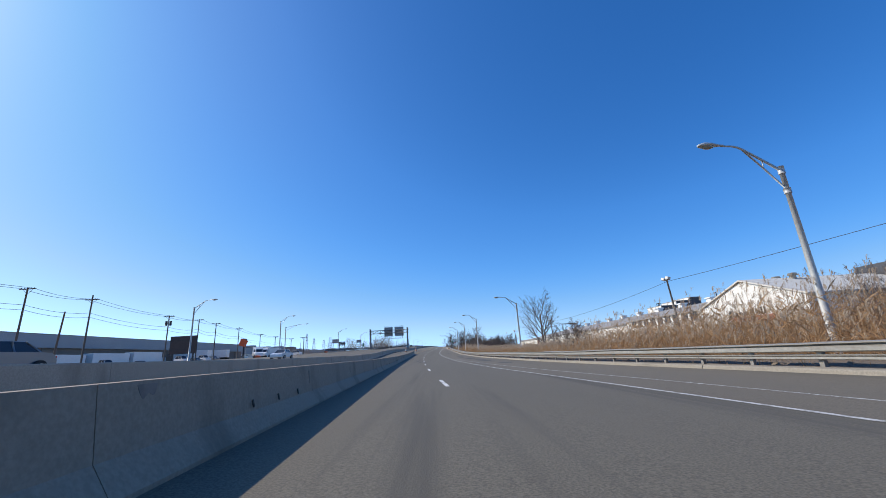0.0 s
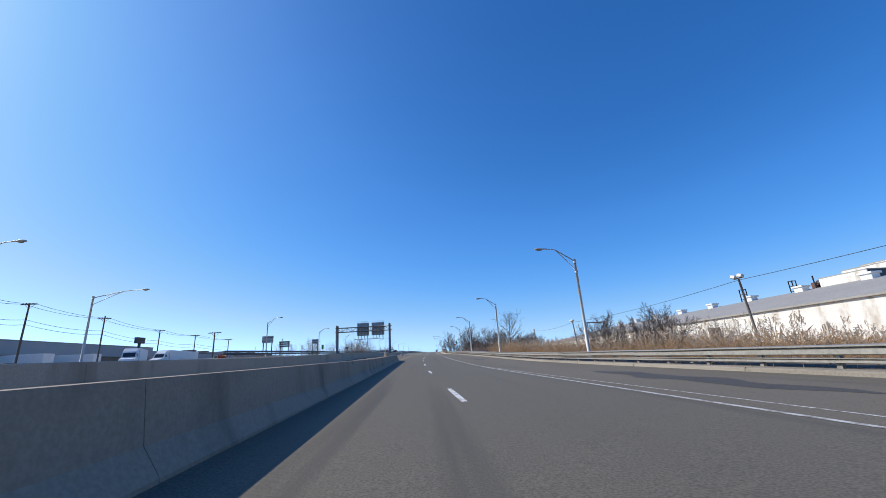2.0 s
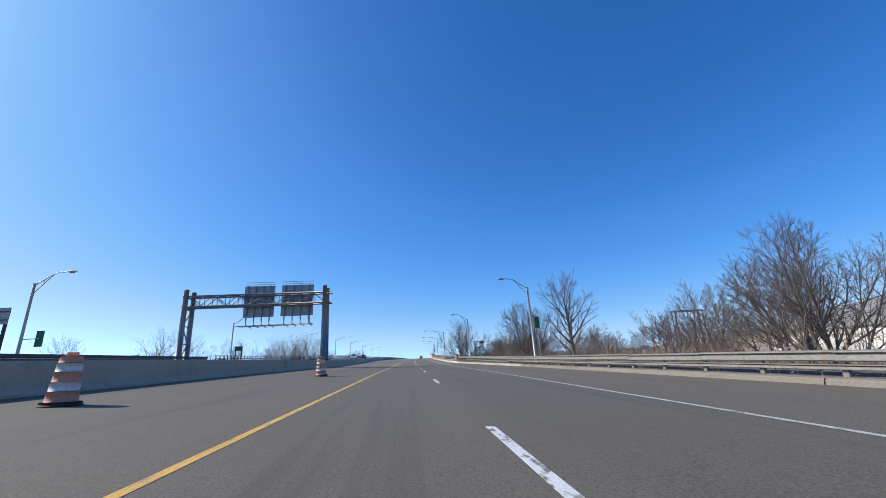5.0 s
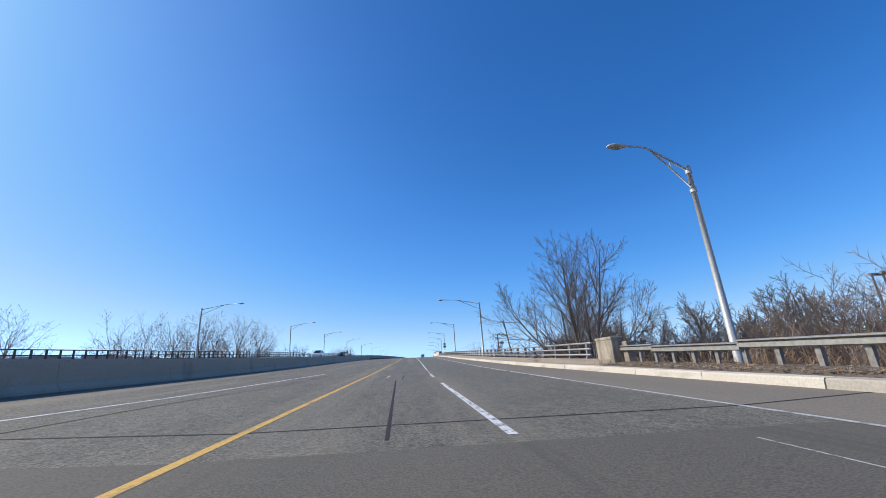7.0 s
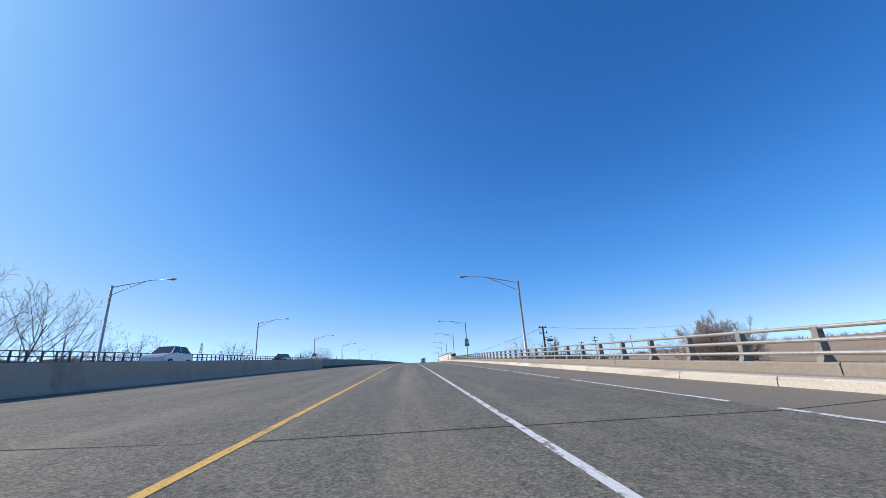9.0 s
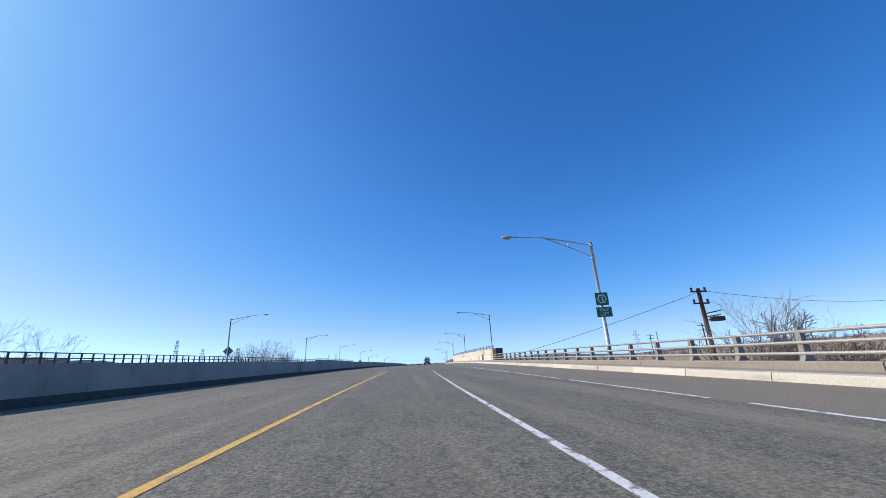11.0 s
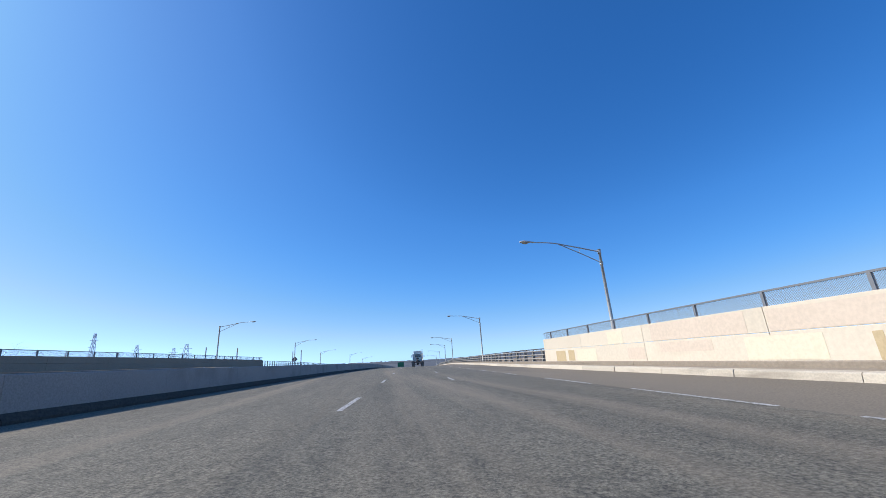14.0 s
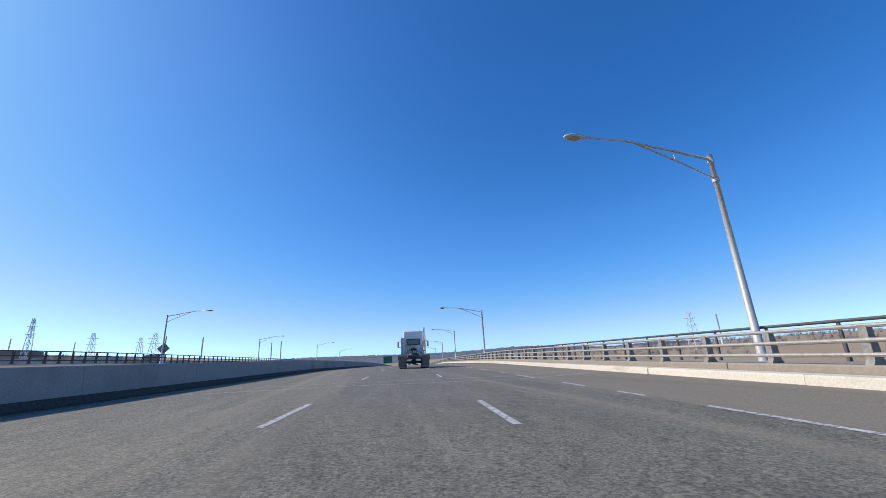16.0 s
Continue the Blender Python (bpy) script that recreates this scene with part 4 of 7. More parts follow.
SHORT = lamp_meshes(2.0, 1.0, 7.0)
LONG = lamp_meshes(4.5, 0.6, 7.0)
SHORT.matrix_basis, LONG.matrix_basis = pose(0, 0, 0), pose(0, 0, 0)
R_LAMPS = [(0, -26, 12.4, 5.3), (0, 12.1, 12.9, 5.5), (0, 50.5, 13.2, 5.6), (0, 80.9, 11.8, 5.9), (0, 109.5, 11.5, 6.0), (0, 138.0, 10.7, 5.7), (0, 170.4, 11.2, 5.8),
           (0, 201.5, 10.0, 5.9), (1, 239.2, 9.0, 6.0), (1, 276.5, 9.6, 5.9), (1, 318.6, 10.8, 6.0), (1, 358.5, 12.2, 6.2), (1, 401.0, 11.9, 6.0),
           (1, 441.0, 10.4, 6.1), (1, 478, 9.0, 5.2), (1, 520, 10.3, 6.0), (1, 560, 10.3, 6.0), (1, 600, 10.3, 6.0)]
L_LAMPS = [(0, 12, -29.0, 7.5), (0, 50.4, -28.1, 7.3), (0, 79.7, -27.6, 7.6), (1, 95.1, -32.2, 7.3), (0, 131.4, -28.8, 7.0), (0, 168, -28.9, 7.1), (0, 203, -28.6, 7.1), (1, 244.3, -27.2, 7.3), (1, 281.5, -26.6, 7.6),
           (1, 318, -27.0, 7.6), (1, 360.2, -27.3, 7.35), (1, 402.8, -28.8, 7.2), (1, 445.7, -30.6, 7.0), (1, 486.5, -31.0, 6.8), (1, 527.0, -34.0, 6.4), (1, 566, -30.5, 7.2), (1, 606, -30.5, 7.2)]
used = {0: False, 1: False}


def put_lamp(kind, y, d, top, turn):
    src = LONG if kind else SHORT
    z = line_z(y) + top - 7.0
    m = pose(line_x(y) + d, y, z, 0, 0, turn)
    if not used[kind]:
        used[kind] = True
        src.matrix_basis = m
        return src
    return copy_thing(src, m)


for kind, y, d, top in R_LAMPS:
    d += 0.2
    put_lamp(kind, y, d, top, random.uniform(-3, 3))
    if y > 205:
        # the lamp stands on a bracket block outside the railing
        zt = line_z(y) + top - 7.0
        bk = thing("lamp_bracket", "concrete bracket carrying a street lamp outside the railing", "bracket", "lamp brackets on the bridge")
        x0, x1 = line_x(y) + plinth_d(y) + 0.2, line_x(y) + d + 0.35
        part("bracket", box(max(0.4, x1 - x0), 0.7, 0.6, pose((x0 + x1) / 2, y, zt - 0.30), 0.03), PLINTH, bk)
for kind, y, d, top in L_LAMPS:
    put_lamp(kind, y, d, top, 180 + random.uniform(-3, 3))
    if y > 205:
        zt = line_z(y) + top - 7.0
        bk = thing("lamp_bracket", "concrete bracket carrying a street lamp outside the railing", "bracket", "lamp brackets on the bridge")
        x0, x1 = line_x(y) + d - 0.35, line_x(y) - 27.6
        part("bracket", box(max(0.7, x1 - x0), 0.7, 0.8, pose((x0 + x1) / 2, y, zt - 0.40), 0.03), CONCRETE, bk)

# ---- sign gantry ----
G_Y, G_R, G_L = 188.4, line_x(190) - 11.1, line_x(190) - 28.7
gz0 = line_z(190)
g = thing("sign_gantry", "grey steel overhead sign gantry with lattice towers", "sign gantry")
for gx0, low in ((G_R, 0.55), (G_L, 0.55)):
    for dy in (0.0, 1.9):
        b0 = gz0 + low
        part("base_plate", box(0.95, 0.95, 0.12, pose(gx0, G_Y + dy, b0 + 0.06), 0.02), DARKSTEEL, g)
        col = part("column", tube([(gx0, G_Y + dy, b0), (gx0, G_Y + dy, gz0 + 10.2)], [0.36, 0.27], 16), GANTRY, g)
        part("column_cap", tube([(gx0, G_Y + dy, gz0 + 10.2), (gx0, G_Y + dy, gz0 + 10.28)], [0.30, 0.28], 16), GANTRY, col)
    z = gz0 + 1.2
    k = 0
    while z < gz0 + 7.4:
        a, b = (0.0, 1.9) if k % 2 == 0 else (1.9, 0.0)
        part("tower_brace", tube([(gx0, G_Y, z), (gx0, G_Y + 1.9, z)], 0.07, 8), GANTRY, g)
        part("tower_brace", tube([(gx0, G_Y + a, z), (gx0, G_Y + b, z + 2.2)], 0.085, 8), GANTRY, g)
        z += 2.2
        k += 1
    part("tower_beam", tube([(gx0, G_Y - 0.2, gz0 + 7.85), (gx0, G_Y + 2.1, gz0 + 7.85)], 0.16, 10), GANTRY, g)
for dy in (0.3, 1.6):
    for u in (8.05, 9.45):
        part("chord", tube([(G_L - 0.5, G_Y + dy, gz0 + u), (G_R + 0.75, G_Y + dy, gz0 + u)], 0.115, 10), GANTRY, g)
    nb_ = 11
    for i in range(nb_):
        xa, xb = G_L + (G_R - G_L) * i / nb_, G_L + (G_R - G_L) * (i + 1) / nb_
        ua, ub = (8.05, 9.45) if i % 2 else (9.45, 8.05)
        part("truss_web", tube([(xa, G_Y + dy, gz0 + ua), (xb, G_Y + dy, gz0 + ub)], 0.06, 6), GANTRY, g)
        part("truss_web", tube([(xa, G_Y + dy, gz0 + 8.05), (xa, G_Y + dy, gz0 + 9.45)], 0.05, 6), GANTRY, g)
for i in range(12):
    xa = G_L + (G_R - G_L) * i / 11
    for u in (8.05, 9.45):
        part("truss_cross", tube([(xa, G_Y + 0.3, gz0 + u), (min(xa + 1.6, G_R), G_Y + 1.6, gz0 + u)], 0.05, 6), GANTRY, g)
for x0, x1 in ((-22.2, -18.2), (-17.3, -13.0)):
    xa, xb = line_x(190) + x0, line_x(190) + x1
    s = thing("gantry_sign", "ribbed aluminium back of a large overhead road sign", "road sign", "signs on the gantry")
    zc, hh = gz0 + 8.75, 4.3
    part("panel", box(xb - xa, 0.05, hh, pose((xa + xb) / 2, G_Y + 2.0, zc)), SIGNBACK, s)
    for i in range(16):
        part("rib", box(xb - xa - 0.04, 0.06, 0.05, pose((xa + xb) / 2, G_Y + 1.95, zc - hh / 2 + 0.15 + i * 0.31)), SIGNBACK, s)
    for i in range(4):
        xx = xa + (xb - xa) * (i + 0.5) / 4
        part("hanger", box(0.12, 0.16, hh + 0.6, pose(xx, G_Y + 1.84, zc - 0.3)), GANTRY, s)
        part("lamp_bracket", tube([(xx, G_Y + 1.85, gz0 + 6.2), (xx, G_Y + 1.85, gz0 + 5.6), (xx, G_Y + 4.0, gz0 + 5.4)], 0.06, 6), GANTRY, s)
for dy in (2.5, 3.1, 3.7):
    part("catwalk_rail", tube([(line_x(190) - 23.2, G_Y + dy, gz0 + 5.57), (line_x(190) - 13.2, G_Y + dy, gz0 + 5.57)], 0.035, 6), GANTRY, g)
part("catwalk_hanger", tube([(line_x(190) - 13.4, G_Y + 1.75, gz0 + 8.05), (line_x(190) - 13.4, G_Y + 1.85, gz0 + 5.65), (line_x(190) - 13.4, G_Y + 3.8, gz0 + 5.55)], 0.06, 6), GANTRY, g)


# ---- bare trees ----
def tree_mesh(seed, height, habit="oval", spread=1.0, trunk=0.2, dense=1.0, tw_mat=TWIG, stout=1.0):
    """Bare tree or shrub grown shoot by shoot: trunk or stems, limbs, branches, twigs and twig ends.
    habit: oval (one straight trunk), fan (several stems from a short bole) or shrub (many arching stems)."""
    rnd = random.Random(seed)
    thick, fine = ([], []), ([], [])
    wob = (0.05, 0.12, 0.17, 0.22, 0.2)
    lift = (0.02, 0.07, 0.04, 0.02, 0.0)
    parts_n = (7, 6, 4, 2, 1)
    sides_n = (8, 6, 4, 3, 3)
    kids_n = {"oval": (18, 8, 6, 4), "fan": (11, 9, 6, 4), "shrub": (0, 7, 6, 4)}[habit]
    start = {"oval": (0.24, 0.20, 0.15, 0.2), "fan": (0.24, 0.2, 0.15, 0.2), "shrub": (0.2, 0.18, 0.15, 0.2)}[habit]
    share = {"oval": (0.64, 0.50, 0.46, 0.42), "fan": (0.58, 0.52, 0.46, 0.42), "shrub": (0.5, 0.46, 0.46, 0.42)}[habit]

    def seg(store, p, q, r0, r1, sides):
        v, f = store
        t = (q - p).normalized()
        a = t.cross(Vector((0.31, 0.9, 0.2))).normalized()
        b = t.cross(a)
        o = len(v)
        ring = [(math.cos(k * math.tau / sides), math.sin(k * math.tau / sides)) for k in range(sides)]
        v.extend(p + (a * c + b * s_) * r0 * stout for c, s_ in ring)
        if r1 <= 0:
            v.append(q)
            f.extend((o + k, o + (k + 1) % sides, o + sides) for k in range(sides))
        else:
            v.extend(q + (a * c + b * s_) * r1 * stout for c, s_ in ring)
            f.extend((o + k, o + (k + 1) % sides, o + sides + (k + 1) % sides, o + sides + k) for k in range(sides))

    def turned(d, angle, az):
        """d tipped by angle, towards the azimuth az about it."""
        a = d.cross(Vector((0.2, 0.1, 1.0)) if abs(d.z) < 0.9 else Vector((1, 0, 0))).normalized()
        b = d.cross(a)
        return (d * math.cos(angle) + (a * math.cos(az) + b * math.sin(az)) * math.sin(angle)).normalized()

    def shoot(p, d, length, r, level, arch=0.0):
        n = parts_n[level]
        store = thick if level <= 1 else fine
        pts = [(p, d, r)]
        for i in range(n):
            w = wob[level]
            d = (d + Vector((rnd.uniform(-w, w), rnd.uniform(-w, w), rnd.uniform(-w, w) * 0.7 + lift[level] - arch * i / n))).normalized()
            q = p + d * length / n
            last = level >= 3 and i == n - 1
            r1 = 0.0 if last else max(0.006, r * (1 - 0.86 * (i + 1) / n))
            seg(store, p, q, pts[-1][2], r1, sides_n[level])
            pts.append((q, d, max(r1, 0.006)))
            p = q
        if level >= 4:
            return
        kids = max(2, int(round(kids_n[level] * (dense if level > 1 else 1.0))))
        az = rnd.uniform(0, math.tau)
        for k in range(kids):
            f = start[level] + (0.98 - start[level]) * (k + rnd.uniform(0.1, 0.9)) / kids
            i = min(n - 1, int(f * n))
            p0, d0, r0 = pts[i]
            p1, d1, r1 = pts[i + 1]
            at_p = p0.lerp(p1, f * n - i)
            az += 2.4 + rnd.uniform(-0.5, 0.5)
            if level == 0 and habit == "oval":
                ang = rnd.uniform(0.85, 1.15) * (1.0 - 0.45 * f) * spread
                ln = length * share[0] * (0.55 + 0.9 * f * (1.35 - f)) * (1.0 if f < 0.6 else 1.5 - f * 0.85) * rnd.uniform(0.8, 1.1)
            else:
                ang = rnd.uniform(0.4, 0.85)
                ln = length * share[level] * (1.15 - 0.7 * f) * rnd.uniform(0.75, 1.2)
            shoot(at_p, turned(d1, ang, az), ln, max(min(r0, r1 * 1.2) * 0.58, (0.022, 0.013, 0.008, 0.006)[level]), level + 1)

    if habit == "oval":
        shoot(Vector((0, 0, -0.4)), Vector((rnd.uniform(-0.05, 0.05), rnd.uniform(-0.05, 0.05), 1)).normalized(), height * 0.97 + 0.4, trunk, 0)
    else:
        stems = {"fan": 7, "shrub": 19}[habit]
        for k in range(stems):
            an = k * math.tau / stems + rnd.uniform(-0.4, 0.4)
            tilt = (0.12 + 0.62 * ((k * 0.618) % 1.0)) * spread
            w = Vector((math.cos(an) * math.sin(tilt), math.sin(an) * math.sin(tilt), math.cos(tilt)))
            foot = Vector((math.cos(an), math.sin(an), 0)) * (0.18 if habit == "fan" else 0.35) * rnd.random() + Vector((0, 0, -0.4))
            shoot(foot, w, height * rnd.uniform(0.85, 1.1) * (1.0 if tilt < 0.6 else 0.9), trunk * rnd.uniform(0.5, 0.75), 0 if habit == "fan" else 1, 0.0 if habit == "fan" else 0.16)
    top = max(v.z for v in fine[0])
    for store in (thick, fine):
        store[0][:] = [v * (height / top) for v in store[0]]
    return mesh_from("trunk", thick[0], thick[1], BARK, True), mesh_from("crown", fine[0], fine[1], tw_mat)


def tree_thing(name, label, category, group, meshes, m):
    t = thing(name, label, category, group, "", m)
    part("trunk", meshes[0], None, t)
    part("crown", meshes[1], None, t)
    return t


TALL = [tree_mesh(11, 8.2, "oval", 1.05, 0.17), tree_mesh(12, 8.4, "fan", 1.15, 0.24), tree_mesh(13, 7.0, "oval", 1.05, 0.16), tree_mesh(14, 8.0, "fan", 1.35, 0.19)]
SMALL = [tree_mesh(21, 4.5, "fan", 1.1, 0.10), tree_mesh(22, 4.0, "shrub", 1.25, 0.038, 1.15, TWIGRED, 0.85), tree_mesh(23, 3.4, "shrub", 1.4, 0.034, 1.25, TWIGRED, 0.85), tree_mesh(24, 4.6, "shrub", 1.1, 0.042, 1.1, TWIG, 0.85)]
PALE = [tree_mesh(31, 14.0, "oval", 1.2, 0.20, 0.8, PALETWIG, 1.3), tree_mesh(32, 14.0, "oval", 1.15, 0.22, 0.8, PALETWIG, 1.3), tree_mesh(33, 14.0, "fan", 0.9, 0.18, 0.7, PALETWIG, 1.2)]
STOUT = tree_mesh(15, 8.2, "oval", 1.05, 0.24, 1.25, TWIG, 1.2)
ROUND = tree_mesh(41, 8.0, "shrub", 0.8, 0.06, 2.3, TWIGRED, 1.8)
VINE = tree_mesh(42, 3.6, "shrub", 0.75, 0.045, 1.2, TWIG, 1.2)
PALE_H = [max(v.co.z for v in p[1].vertices) for p in PALE]


def plant(name, label, group, meshes, x, y, scale=1.0, sink=0.0, turn=None, zbase=None):
    z = ground_z(x, y) if zbase is None else zbase
    rz = random.uniform(0, 360) if turn is None else turn
    t = tree_thing(name, label, "tree", group, meshes, pose(x, y, z - sink, 0, 0, rz) @ Matrix.Diagonal((scale, scale, scale, 1)))
    return t


BT = "bare winter tree with dark branching limbs"
plant("bare_tree", BT + " above dry reeds", "bare trees by the road", STOUT, 13.9, 51.5, 1.12, 0, 40)
plant("bare_tree", "small twisted bare tree among reeds", "bare trees by the road", SMALL[0], 14.4, 40.2, 0.95, 0, 10)
plant("bare_tree", BT + " beside the white warehouse", "bare trees by the road", TALL[2], 12.4, 120.6, 1.14, 0, 75)
for x, y, top, me, words in ((12.1, 169.3, 10.8, STOUT, BT + " behind the guard rail"), (13.4, 149.0, 8.2, TALL[3], "broad tangled bare tree behind the guard rail"),
                              (16.0, 152.5, 7.6, TALL[1], "broad tangled bare tree behind the guard rail"), (17.5, 160.0, 7.4, TALL[3], "broad tangled bare tree behind the guard rail")):
    plant("bare_tree", words, "bare trees by the road", me, x, y, (top - ground_z(x, y)) / max(v.co.z for v in me[1].vertices))
plant("bare_tree", "large spreading bare tree above brown thicket", "bare trees by the road", TALL[1], 13.0, 183.5, 1.0, 0, 60)
plant("bare_tree", "many-stemmed bare tree beside the bridge end", "bare trees by the road", TALL[3], 9.1, 212.8, 1.24, 0, 200, line_z(212) - 2.2)
plant("bare_tree", "many-stemmed bare tree beside the bridge end", "bare trees by the road", TALL[0], 11.9, 218.8, 1.15, 0, 140)
for x, y, s, k in ((15.0, 129.5, 1.0, 1), (27, 92, 1.0, 3), (22, 86, 0.8, 1), (31, 104, 0.9, 0), (24, 131, 1.1, 1), (20, 139, 0.9, 2), (18, 144, 1.0, 3), (24, 150, 1.0, 0), (21, 163, 1.0, 1), (27, 170, 1.2, 3), (20, 176, 0.9, 2),
                   (22, 186, 1.15, 1), (27, 194, 1.15, 0), (20.5, 198.5, 1.1, 3), (17, 204, 1.0, 2), (30, 205, 1.2, 3), (36, 190, 1.3, 0), (16, 192, 0.8, 1), (15, 199, 0.7, 2), (17, 178, 0.8, 1), (16, 156, 0.75, 2), (15, 166, 0.7, 1)):
    plant("bare_shrub", "tangled reddish-brown bare shrub" if k in (1, 2) else "tangled dark bare shrub", "shrubs behind the guard rail", SMALL[k], x, y, s * (1.35 if y > 140 else 1.0))
for x, y, s, k in ((22, 232, 1.0, 0), (32, 250, 0.8, 3), (19, 226, 1.2, 1), (36, 262, 0.8, 1), (40, 330, 1.2, 3), (32, 326, 1.4, 0), (28, 300, 1.0, 2), (19.4, 254, 0.85, 1)):
    plant("bare_shrub", "bushy bare shrub below the bridge", "shrubs below the bridge", SMALL[k], x, y, s * 1.9 if y > 230 else s * 1.7)
random.seed(5)
PT, PG = "pale bare tree beyond the far carriageway", "trees beyond the far carriageway"
LEFT_TREES = [(-36, 274.8, 15.5), (-35, 260.9, 14.0), (-36.5, 263.5, 14.5), (-35, 255.0, 12.3), (-40, 287.8, 15.0), (-40, 304.6, 12.3), (-46, 230, 11.0), (-42, 236, 11.5), (-36, 246, 12.3),
              (-35, 283.1, 14.7), (-36, 290.3, 13.5), (-38, 303.7, 12.0), (-42, 340, 13.6), (-45, 352, 14.0), (-50, 318, 13.0), (-38, 386.7, 12.8), (-38, 390.4, 13.0), (-39, 394, 14.0), (-38, 399.4, 15.4),
              (-37, 401.5, 15.7), (-39, 411.5, 16.1), (-40, 421, 14.4), (-43, 396, 13.5), (-44, 405, 14.2), (-45, 211, 11.6), (-46, 222, 11.8), (-40, 204, 8.8), (-50, 198, 9.5), (-44, 192, 8.5), (-38, 226, 10.5)]
for i, (d, y, top) in enumerate(LEFT_TREES):
    x = line_x(y) + d
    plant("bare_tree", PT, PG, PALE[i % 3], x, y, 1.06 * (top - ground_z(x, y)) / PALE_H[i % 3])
for i, (y, top) in enumerate(((247.8, 10.6), (242.1, 10.1), (238.9, 9.6), (236.6, 8.5), (235.0, 7.9))):
    me = (TALL[0], TALL[3], TALL[2], TALL[1], TALL[0])[i]
    x, hh = line_x(y) + 24.0, max(v.co.z for v in me[1].vertices)
    plant("bare_tree", "thin bare tree rising beside the bridge railing", "bare trees by the road", me, x, y, (top - ground_z(x, y)) / hh)

# dead broken trunks by the bridge
def dead_trunk(x, y, label, h, lean, forks):
    z = ground_z(x, y)
    sn = thing("dead_trunk", label, "tree trunk", "dead trunks by the road")
    pts = [Vector((x + lean * q * h, y + 0.12 * math.sin(q * 5), z - 0.3 + q * h)) for q in (0, 0.3, 0.55, 0.8, 1.0)]
    k = max(0.075, 0.0125 * h)
    part("trunk", tube(pts, [k, k * 0.9, k * 0.75, k * 0.6, k * 0.35], 8), BARK, sn)
    for q, dx, dz in forks:
        p = pts[0].lerp(pts[-1], q)
        part("limb", tube([p, p + Vector((dx * 0.5, -0.2, dz * 0.4)), p + Vector((dx, -0.3, dz))], [0.09, 0.07, 0.03], 6), BARK, sn)


dead_trunk(14.0, 243.3, "leaning dead tree trunk forked at its broken top", 10.9, -0.16, ((0.86, -0.5, 1.3), (0.78, -1.0, 0.6)))
dead_trunk(14.6, 243.2, "short dead tree trunk leaning outward", 8.4, 0.13, ((0.92, 0.4, 0.9),))
dead_trunk(11.5, 220.4, "pale broken snag beside the bridge railing", 8.8, -0.06, ((0.9, -0.2, 0.5),))
dead_trunk(10.3, 249.0, "broken dead tree stump among brush", 7.4, -0.06, ((0.8, -0.6, 0.4), (0.6, 0.5, 0.9)))
dead_trunk(16.2, 130.0, "dead trunk leaning out of a tangle of vines", 3.6, -1.05, ((0.8, 0.1, 0.9), (0.9, -0.5, -0.1)))
for x, y, top, me in ((16.5, 130.4, 4.4, VINE), (16.4, 130.6, 4.8, SMALL[0])):
    plant("bare_shrub", "vine-tangled mound of bare shrub", "shrubs behind the guard rail", me, x, y, (top - ground_z(x, y)) / max(v.co.z for v in me[1].vertices))
for i, (d, y, top) in enumerate(((18, 212.5, 7.2), (20, 219.5, 7.6), (18.5, 208.6, 6.3), (19, 206.0, 6.4), (18.5, 203.6, 7.1), (17.5, 200.6, 6.9), (22, 211.0, 7.8), (18, 195.4, 7.1), (17, 191.5, 6.6), (16, 187.6, 5.8), (21, 199.0, 7.4), (20, 192.0, 7.2))):
    x = line_x(y) + d
    me = SMALL[(0, 3, 1)[i % 3]]
    hh = max(v.co.z for v in me[1].vertices)
    plant("bare_shrub", "tall rounded grey-brown bare shrub", "shrubs behind the guard rail", me, x, y, (top - ground_z(x, y)) / hh)
for x, y, top in ((42.8, 294.0, 11.1), (43.8, 295.0, 10.6), (42.0, 293.4, 10.2)):
    plant("bare_shrub", "dense rounded reddish bare shrub below the bridge", "shrubs below the bridge", ROUND, x, y, (top - ground_z(x, y)) / 8.0)
for x, y, top, k in ((12.9, 79.5, 3.5, 0), (13.6, 88.0, 4.0, 0)):
    hh = max(v.co.z for v in SMALL[k][1].vertices)
    plant("bare_tree", "small twisted bare tree among reeds", "bare trees by the road", SMALL[k], x, y, (top - ground_z(x, y)) / hh)


